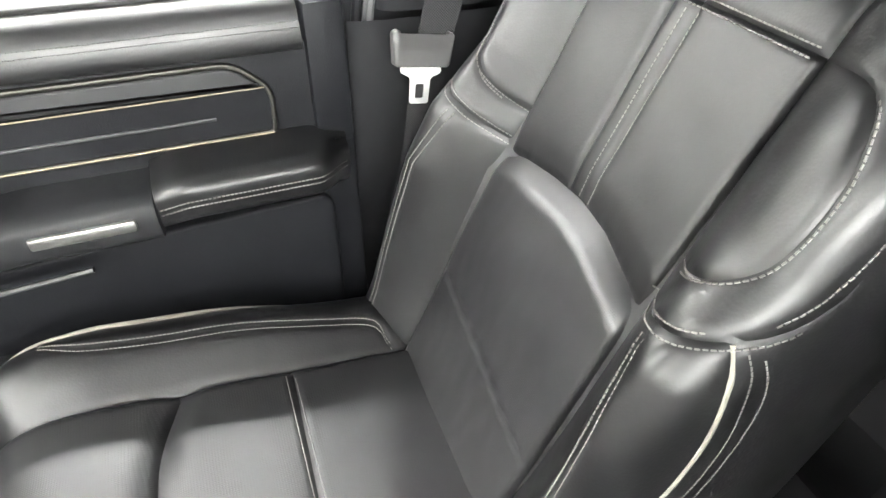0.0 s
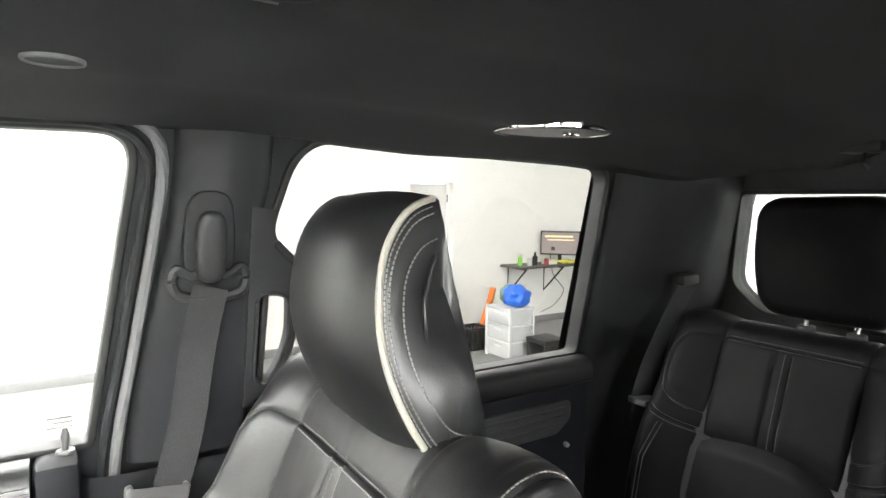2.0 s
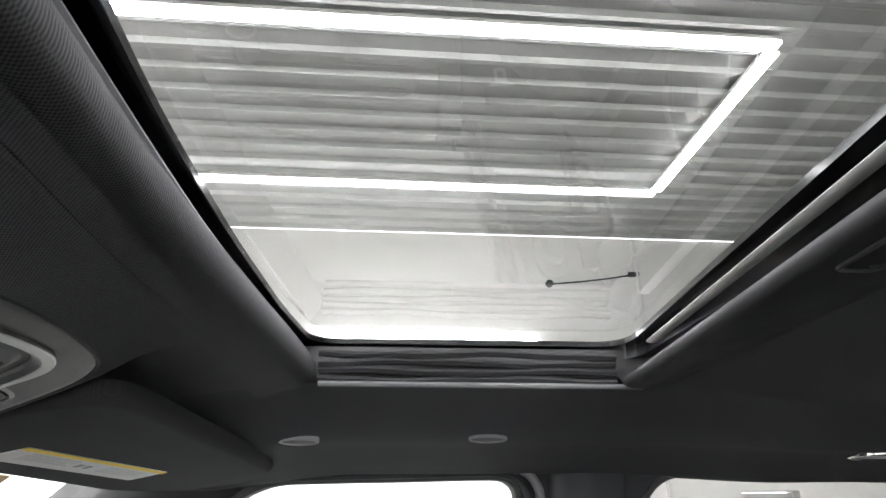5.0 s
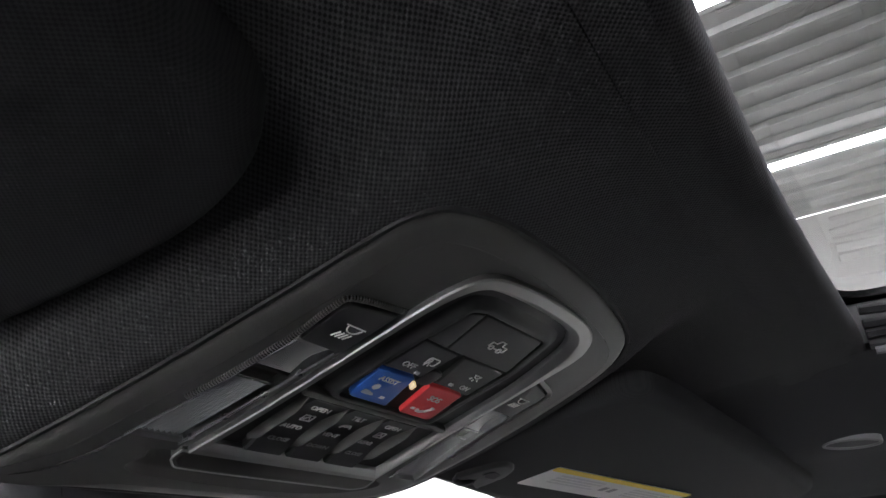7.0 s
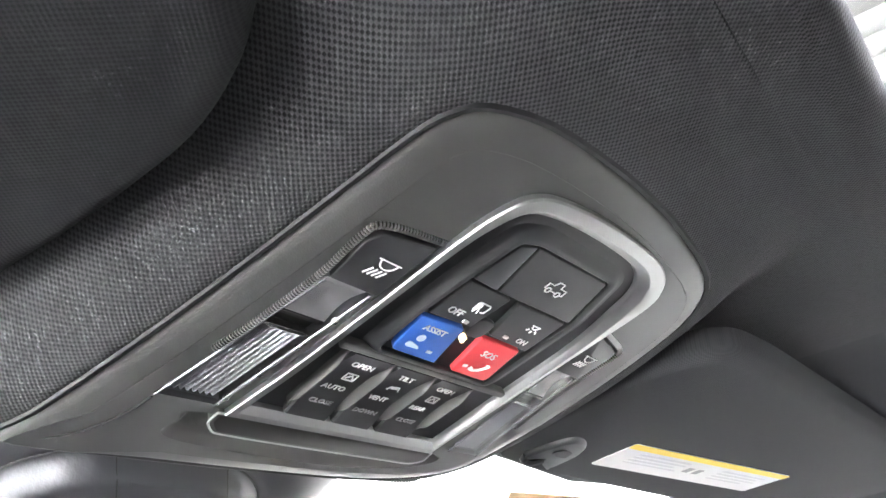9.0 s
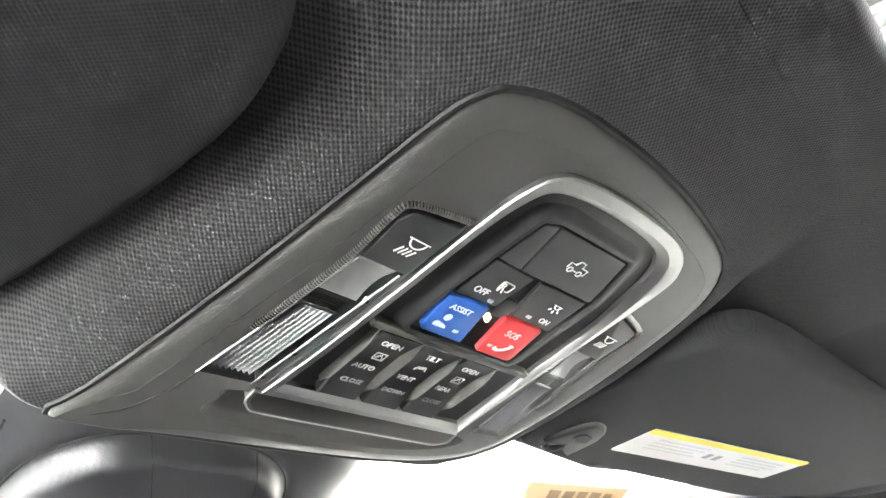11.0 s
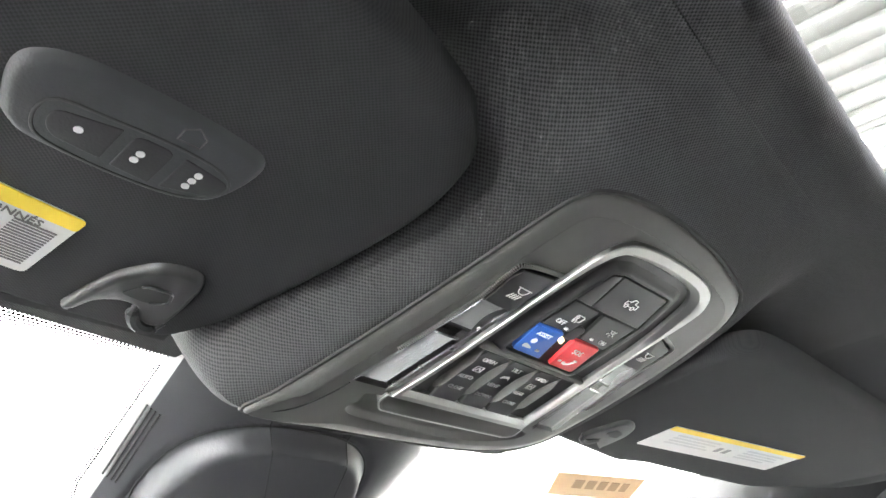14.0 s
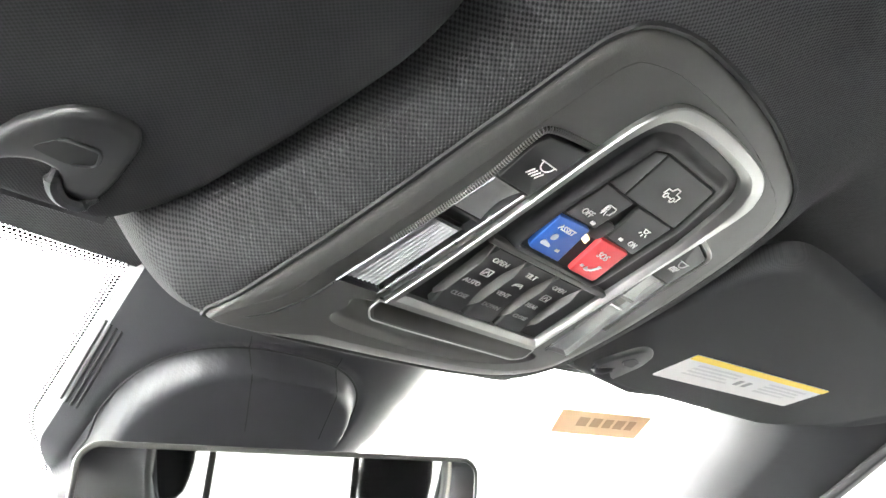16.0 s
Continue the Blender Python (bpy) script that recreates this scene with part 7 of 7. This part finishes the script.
def visor(s):
    """s -1: over the camera's seat, with the garage opener; s 1: the other one."""
    def place(u, v, w):
        if s < 0:
            return Vector((u, v, 1.937 - 0.2 * (v - 0.283) - w))
        return Vector((-u, v, 1.934 - 0.15 * (v - 0.266) + 0.08 * (u + 0.26) - w))
    lab = "black cloth sun visor with garage opener keys, folded up" if s < 0 else "black cloth sun visor with a white warning label, folded up"
    v = thing("sun_visor", place(-0.37, 0.24, -0.02), lab, "sun visor", "sun visors")
    part("pad", slab(VISOR if s < 0 else VISOR_FAR, -0.02, 0.0, place, 0.009, steps=4), VISOR_CLOTH, v, "black woven cloth pad")
    part("pivot_rod", tube([place(-0.19, 0.352, -0.006), place(-0.30, 0.352, -0.006), place(-0.58, 0.235, -0.006), place(-0.64, 0.21, -0.02)], 0.006, 8), SEAT_PLASTIC, v)
    # clip at the inner end: an arched bracket with a finger slot and a hooked tip
    o = rounded([(-0.2444, 0.3410), (-0.2405, 0.3228), (-0.2352, 0.3048), (-0.2249, 0.2910), (-0.2150, 0.2872), (-0.2045, 0.2880), (-0.2000, 0.2960), (-0.1985, 0.3168), (-0.1990, 0.3331), (-0.2058, 0.3375), (-0.2130, 0.3330), (-0.2172, 0.3234), (-0.2243, 0.3215), (-0.2335, 0.3265), (-0.2385, 0.3400)], 0.005, 4)
    clip = part("visor_clip", slab(o, -0.004, 0.0042, place, 0.0035, steps=4), KEY, v, "black arched visor clip")
    hole = rounded([(-0.2290, 0.3138), (-0.2225, 0.3035), (-0.2100, 0.3028), (-0.2080, 0.3118), (-0.2166, 0.3160)], 0.003, 4)
    # dark patch in place of the slot's shaded opening
    part("slot_shade", slab(hole, 0.003, 0.0045, place), RUBBER, clip, smooth=False)
    part("slot_lip", tube([place(p[0], p[1], 0.0046) for p in hole[6:22]], 0.0008, 6), TRIM, clip)
    part("clip_hook", tube(smooth_line([place(u, w_, d) for u, w_, d in ((-0.2180, 0.3215, 0.002), (-0.2165, 0.3290, 0.004), (-0.2110, 0.3350, 0.0052), (-0.2040, 0.3362, 0.0045), (-0.2000, 0.3320, 0.002))], 5), [0.0016] * 4 + [0.0030] * 13 + [0.0018] * 4, 8), TRIM, clip)
    # warning label
    if s < 0:
        corners = [(-0.385, 0.262), (-0.257, 0.281), (-0.2635, 0.326), (-0.39, 0.31)]
    else:
        corners = [(-0.472, 0.211), (-0.258, 0.266), (-0.270, 0.314), (-0.485, 0.26)]
    def lay(a, b):
        """A place on the label: a along it from the inner end, b from the yellow edge."""
        p = Vector(corners[1]).lerp(Vector(corners[0]), a)
        q = Vector(corners[2]).lerp(Vector(corners[3]), a)
        return p.lerp(q, b)
    def quad(a0, a1, b0, b1):
        return [tuple(lay(a, b)) for a, b in ((a0, b0), (a1, b0), (a1, b1), (a0, b1))]
    l = part("warning_label", slab(rounded(quad(0, 1, 0, 1), 0.003, 3), 0.0, 0.0006, place), LABEL_WHITE, v, "white label with a yellow heading band", smooth=False)
    part("label_band", slab(rounded(quad(0.0, 1, 0, 0.17), 0.002, 3), 0.0004, 0.0010, place), LABEL_YELLOW, l, "yellow band", smooth=False)
    if s < 0:
        for k in range(15):
            b = 0.30 + k * 0.04
            part("barcode_bar", slab(quad(0.03, 0.15, b, b + 0.018), 0.0005, 0.0009, place), LABEL_INK, l, smooth=False)
        def along(text, size, a, b):
            o = lay(a, b)
            d = (Vector(corners[1]) - Vector(corners[0])).normalized()
            e = Vector((d.y, -d.x))
            p0, px, py = place(o.x, o.y, 0.0009), place(o.x + d.x, o.y + d.y, 0.0009), place(o.x + e.x, o.y + e.y, 0.0009)
            ax, ay = (px - p0).normalized(), (py - p0).normalized()
            az = ax.cross(ay)
            return print_text(text, size, Matrix(((ax.x, ay.x, az.x, p0.x), (ax.y, ay.y, az.y, p0.y), (ax.z, ay.z, az.z, p0.z), (0, 0, 0, 1))))
        part("lettering", along("ECTIONNÉS", 0.0056, 0.20, 0.25), LABEL_INK, l, smooth=False)
        part("lettering", along("S PAR", 0.0058, 0.37, 0.37), LABEL_INK, l, smooth=False)
        for a0, a1, b in ((0.42, 0.5, 0.55), (0.36, 0.5, 0.78), (0.6, 0.9, 0.3), (0.6, 0.9, 0.45), (0.6, 0.85, 0.6)):
            part("text_bar", slab(quad(a0, a1, b, b + 0.07), 0.0005, 0.0009, place), MARK_DIM, l, smooth=False)
    else:
        for a0, a1, b in ((0.1, 0.4, 0.28), (0.1, 0.4, 0.40), (0.1, 0.36, 0.52), (0.1, 0.4, 0.64), (0.62, 0.92, 0.3), (0.62, 0.9, 0.42), (0.62, 0.92, 0.54), (0.62, 0.86, 0.66)):
            part("text_bar", slab(quad(a0, a1, b, b + 0.05), 0.0005, 0.0009, place), mat("pale_ink", (0.55, 0.54, 0.54), 0.6), l, smooth=False)
        for a in (0.44, 0.5):
            part("label_mark", slab(quad(a, a + 0.03, 0.44, 0.64), 0.0005, 0.0010, place), MARK_DIM, l, smooth=False)
    if s < 0:
        def low(u, w_, d):
            return place(u, w_, d - 0.0045)
        # garage opener with three keys
        o = smooth_line([Vector(p) for p in ((-0.3024, 0.2400), (-0.3052, 0.2257), (-0.3034, 0.2166), (-0.2971, 0.2107), (-0.2873, 0.2073), (-0.2729, 0.2062), (-0.2544, 0.2062), (-0.2357, 0.2076), (-0.2250, 0.2102), (-0.2198, 0.2176), (-0.2207, 0.2302), (-0.2251, 0.2416), (-0.2327, 0.2480), (-0.2498, 0.2518), (-0.2686, 0.2528), (-0.2909, 0.2508), (-0.2989, 0.2461))], 4, True)
        o = [(p[0], p[1]) for p in o]
        bm = lofted([(o, -0.002), (o, 0.0026), (inset(o, 0.0009), 0.0034), (inset(o, 0.0013), 0.0032), (inset(o, 0.0020), 0.0042), (inset(o, 0.0042), 0.0068), (inset(o, 0.0056), 0.0073), (inset(o, 0.0070), 0.0074)], low)
        f = bm.faces.new(list(bm.verts)[-len(o):])
        bmesh.ops.triangulate(bm, faces=[f])
        g = part("garage_opener", bm, TRIM, v, "oval black garage opener module")
        keys = [[(-0.2885, 0.2365), (-0.2875, 0.2300), (-0.2680, 0.2262), (-0.2690, 0.2432), (-0.2850, 0.2420)], [(-0.2645, 0.2258), (-0.2505, 0.2258), (-0.2515, 0.2450), (-0.2655, 0.2440)], [(-0.2470, 0.2262), (-0.2300, 0.2290), (-0.2265, 0.2330), (-0.2290, 0.2385), (-0.2480, 0.2445)]]
        centres = [(-0.2790, 0.2342), (-0.2600, 0.2347), (-0.2402, 0.2347)]
        for n, (poly, (cx, cy)) in enumerate(zip(keys, centres)):
            k = part("opener_key", slab(rounded(poly, [0.004, 0.004, 0.001, 0.001, 0.004][:len(poly)] if n != 2 else [0.001, 0.003, 0.003, 0.003, 0.001], 3), 0.004, 0.0077, low, 0.0006), SEAT_PLASTIC, g, "black opener key with white dots")
            for j in range(n + 1):
                q = (j - n / 2) * 0.0036
                dot = [(cx + 0.0015 * math.cos(a) + q * 0.15, cy + 0.0015 * math.sin(a) - q) for a in steps(0, 2 * math.pi * 9 / 10, 9)]
                part("dot", slab(dot, 0.0074, 0.0080, low), MARK, k, smooth=False)
        cap = [(p[0], p[1]) for p in smooth_line([Vector(p) for p in ((-0.2905, 0.240), (-0.2915, 0.233), (-0.288, 0.2262), (-0.274, 0.2245), (-0.253, 0.2232), (-0.235, 0.2250), (-0.228, 0.2315), (-0.233, 0.2405), (-0.243, 0.2455), (-0.262, 0.2470), (-0.279, 0.2460), (-0.287, 0.2440))], 4, True)]
        part("key_surround", frame_ring(inset(cap, -0.0008), inset(cap, 0.0004), 0.004, 0.0078, low, 0.0003), KEY, g)
        def house(u, w_):
            return low(u, w_, 0.0075)
        part("house_icon", tube([house(-0.254, 0.2195), (house(-0.254, 0.2145)), house(-0.250, 0.2115), house(-0.246, 0.2145), house(-0.246, 0.2195)], 0.0004, 4, True), BEZEL, g, smooth=False)
    return v


# ---------------------------------------------------------------- windshield, mirror and front pillars
def screen(x, s, w=0.0):
    """A place on the windshield: s down along the glass from its header, w into the cab."""
    return Vector((x, header_y(x) + 0.82 * s - 0.57 * w, 1.955 - 0.57 * s - 0.82 * w))


def front_end():
    w = thing("windshield", screen(0, 0), "clear sloping windshield with a dotted black border", "windshield", kind="structure")
    bm = bmesh.new()
    rows = [[bm.verts.new(screen(x, s, -0.012)) for x in steps(-0.78, 0.78, 24)] for s in steps(-0.04, 0.95, 6)]
    for a, b in zip(rows, rows[1:]):
        for i in range(24):
            bm.faces.new((a[i], a[i + 1], b[i + 1], b[i]))
    pane = part("pane", bm, GLASS, w)
    pane.visible_shadow = False
    # black printed band at the top with rows of dots below it and beside the mount
    bm = bmesh.new()
    rows = [[bm.verts.new(screen(x, s, -0.006)) for x in steps(-0.70, 0.70, 40)] for s in (-0.05, 0.002)]
    for i in range(40):
        bm.faces.new((rows[0][i], rows[0][i + 1], rows[1][i + 1], rows[1][i]))
    bmesh.ops.solidify(bm, geom=list(bm.faces), thickness=0.001)
    part("printed_band", bm, GLOSS_BLACK, w)
    bm = bmesh.new()
    def dot(x, s, r):
        vs = [bm.verts.new(screen(x + r * math.cos(a), s + r * math.sin(a), -0.006)) for a in steps(0, 2 * math.pi * 5 / 6, 5)]
        bm.faces.new(vs)
    for row in range(6):
        r = 0.0014 * (1 - row / 8)
        x = -0.62 + (0.0013 if row % 2 else 0)
        while x < -0.128:
            dot(x, 0.0035 + row * 0.0025, r)
            x += 0.0027
    for row in range(5):
        r = 0.0014 * (1 - row / 7)
        s = 0.016 + (0.0013 if row % 2 else 0)
        while s < 0.21:
            dot(-0.1335 - row * 0.0025 + 0.035 * ramp(s, 0.14, 0.22), s, r)
            s += 0.0027
    tagged(part("printed_dots", bm, GLOSS_BLACK, w, smooth=False), kind="stuff")
    # price tag stuck on the glass
    t = thing("windshield_tag", screen(0.44, 0.04), "tan paper tag with handwriting stuck on the windshield", "tag")
    a, b, c_, d = screen(0.394, 0.062), screen(0.546, 0.062), screen(0.552, 0.105), screen(0.408, 0.103)
    n = (b - a).cross(d - a).normalized()
    def tagp(u, v, w_):
        return a.lerp(b, u).lerp(d.lerp(c_, u), v) + n * w_ + Vector((0, 0.004, 0.006))
    part("paper", slab([(0, 0), (1, 0), (1, 1), (0, 1)], 0.0, 0.0008, tagp), TAG_PAPER, t, smooth=False)
    for u0, u1 in ((0.22, 0.33), (0.37, 0.47), (0.51, 0.6), (0.64, 0.74), (0.78, 0.86)):
        part("ink_bar", slab([(u0, 0.25), (u1, 0.25), (u1, 0.62), (u0, 0.62)], -0.0006, 0.0014, tagp), TAG_INK, t, smooth=False)

    # camera housing behind the mirror
    m = thing("mirror_mount_cover", screen(0.0, 0.1), "black moulded sensor housing on the windshield", "sensor cover")
    def shell_at(a, s):
        """A place on the housing: a across from -1 to 1, s down along the glass."""
        wl, wr = -0.132 + 0.004 * ramp(s, 0, 0.15) + 0.04 * ramp(s, 0.15, 0.23), 0.163 - 0.02 * ramp(s, 0.1, 0.25)
        cx, hw_ = (wl + wr) / 2, (wr - wl) / 2
        x = cx + a * hw_
        hgt = 0.006 + 0.034 * (1 - abs(a) ** 3.4) * (1 - 0.2 * ramp(s, 0.1, 0.3))
        d = (abs(x + 0.008) / 0.094) ** 2.6 + (max(0.0, 0.115 - s) / 0.102) ** 2.6
        hgt += 0.014 * (1 - ramp(d, 0.74, 1.02)) - 0.0022 * math.exp(-((d - 1.08) / 0.09) ** 2)
        return screen(x, s, hgt - (0.012 if abs(a) == 1 else 0))
    bm = bmesh.new()
    rows = [[bm.verts.new(shell_at(a, s)) for a in steps(-1, 1, 90)] for s in steps(-0.05, 0.24, 90)]
    for a, b in zip(rows, rows[1:]):
        for i in range(90):
            bm.faces.new((a[i], a[i + 1], b[i + 1], b[i]))
    shell = part("shell", bm, MOUNT, m, "satin grey-black shell")
    for k in range(4):
        part("vent_slot", tube([shell_at(-0.992 + 0.022 * k, s) for s in steps(0.043, 0.116, 6)], 0.0011, 5), RUBBER, shell)
    # dark joint round the raised arch of the housing
    def across(x, s):
        wl, wr = -0.132 + 0.004 * ramp(s, 0, 0.15) + 0.04 * ramp(s, 0.15, 0.23), 0.163 - 0.02 * ramp(s, 0.1, 0.25)
        return (x - (wl + wr) / 2) / ((wr - wl) / 2)
    joint = [(-0.102, 0.16), (-0.102, 0.135)] + [(-0.008 + 0.097 * math.copysign(abs(math.cos(q)) ** 0.77, math.cos(q)), 0.115 - 0.104 * math.sin(q) ** 0.77) for q in steps(math.pi, 0, 36)] + [(0.089, 0.135), (0.089, 0.16)]
    part("shell_joint", tube([shell_at(across(x, s), s) for x, s in joint], 0.0010, 6), RUBBER, shell)
    for x0, x1 in ((-0.052, -0.018), (0.027, 0.050)):
        part("shell_seam", tube([shell_at((x0 + (x1 - x0) * t - 0.0155) / 0.1475, 0.003 + 0.075 * t) for t in steps(0, 1, 16)], 0.0005, 5), RUBBER, shell)
    # rear-view mirror
    n = Vector((-0.29, -0.957, -0.06)).normalized()
    right = Vector((0.957, -0.29, 0)).normalized()
    up = right.cross(-n).normalized() if right.cross(-n).z > 0 else -right.cross(-n).normalized()
    c0 = Vector((-0.012, 0.437, 1.815))
    def mir(u, v, w_):
        return c0 + right * u + up * v + n * w_
    r = thing("rearview_mirror", c0, "frameless rear-view mirror with a thin dark rim", "mirror")
    o = rounded([(-0.131, -0.034), (0.131, -0.034), (0.134, 0.026), (0.126, 0.034), (-0.126, 0.034), (-0.134, 0.026)], 0.012, 6)
    part("case", slab(inset(o, 0.001), -0.001, -0.03, mir, 0.012), SEAT_PLASTIC, r)
    part("rim", frame_ring(o, inset(o, 0.0035), -0.004, 0.0022, mir, 0.0012), BEZEL, r)
    part("mirror_glass", slab(inset(o, 0.0034), -0.002, 0.0012, mir), MIRROR, r, "clear mirror glass", smooth=False)
    part("stem", tube([mir(0, 0, -0.02), mir(0.0, 0.01, -0.05), screen(0.0, 0.20, 0.045)], 0.012, 10), SEAT_PLASTIC, r)

    # front pillars
    for s in (1, -1):
        bm = bmesh.new()
        rows = []
        for t_ in steps(-0.35, 5.2, 24):
            L = Vector((0.66 + 0.03 * t_, 0.34 + 0.124 * t_, 1.933 - 0.105 * t_))
            z = L.z - 0.04
            E = Vector((side_x(z) + 0.002, 0.15 + (1.926 - z) * 1.46, z))
            M = L.lerp(E, 0.5) + Vector((-0.012, -0.004, -0.008))
            prof = smooth_line([L + Vector((0.03, 0.05, 0.03)), L, L.lerp(M, 0.5) + Vector((-0.006, -0.004, -0.008)), M, E.lerp(M, 0.4) + Vector((-0.004, 0, 0)), E], 4)
            rows.append([bm.verts.new((s * p.x, p.y, p.z)) for p in prof])
        for a, b in zip(rows, rows[1:]):
            for i in range(len(a) - 1):
                bm.faces.new((a[i], a[i + 1], b[i + 1], b[i]))
        single("pillar_trim_front", bm, SEAT_PLASTIC, "grey plastic front pillar trim beside the windshield", "pillar trim", kind="structure")
    # unseen box, added to keep light off the footwell and lower door
    single("wall_dash_blocker", box((-0.78, 0.74, 0.62), (0.78, 1.24, 1.36), 0.05), TRIM, "plain dark unseen dashboard body added to block light below the windshield", "dashboard", kind="structure")
    single("wall_front", box((-0.9, 1.24, 0.5), (0.9, 1.3, 1.42)), TRIM, "dark front bulkhead of the cab", "bulkhead", kind="structure", smooth=False)


# ---------------------------------------------------------------- build
showroom()
workstation()
cab_shell()
headliner()
sunroof()
ceiling_fittings()
front = front_seat()
copy_thing(front, Matrix.Translation((-0.4135, 0.0, 0.62)))
rear = rear_seat()
copy_thing(rear, Matrix.Translation((-0.42, -1.3, 0.62)))
b_pillar()
seat_belts()
door_panel()
rear_door_panel()
overhead_console()
visor(-1)
visor(1)
front_end()
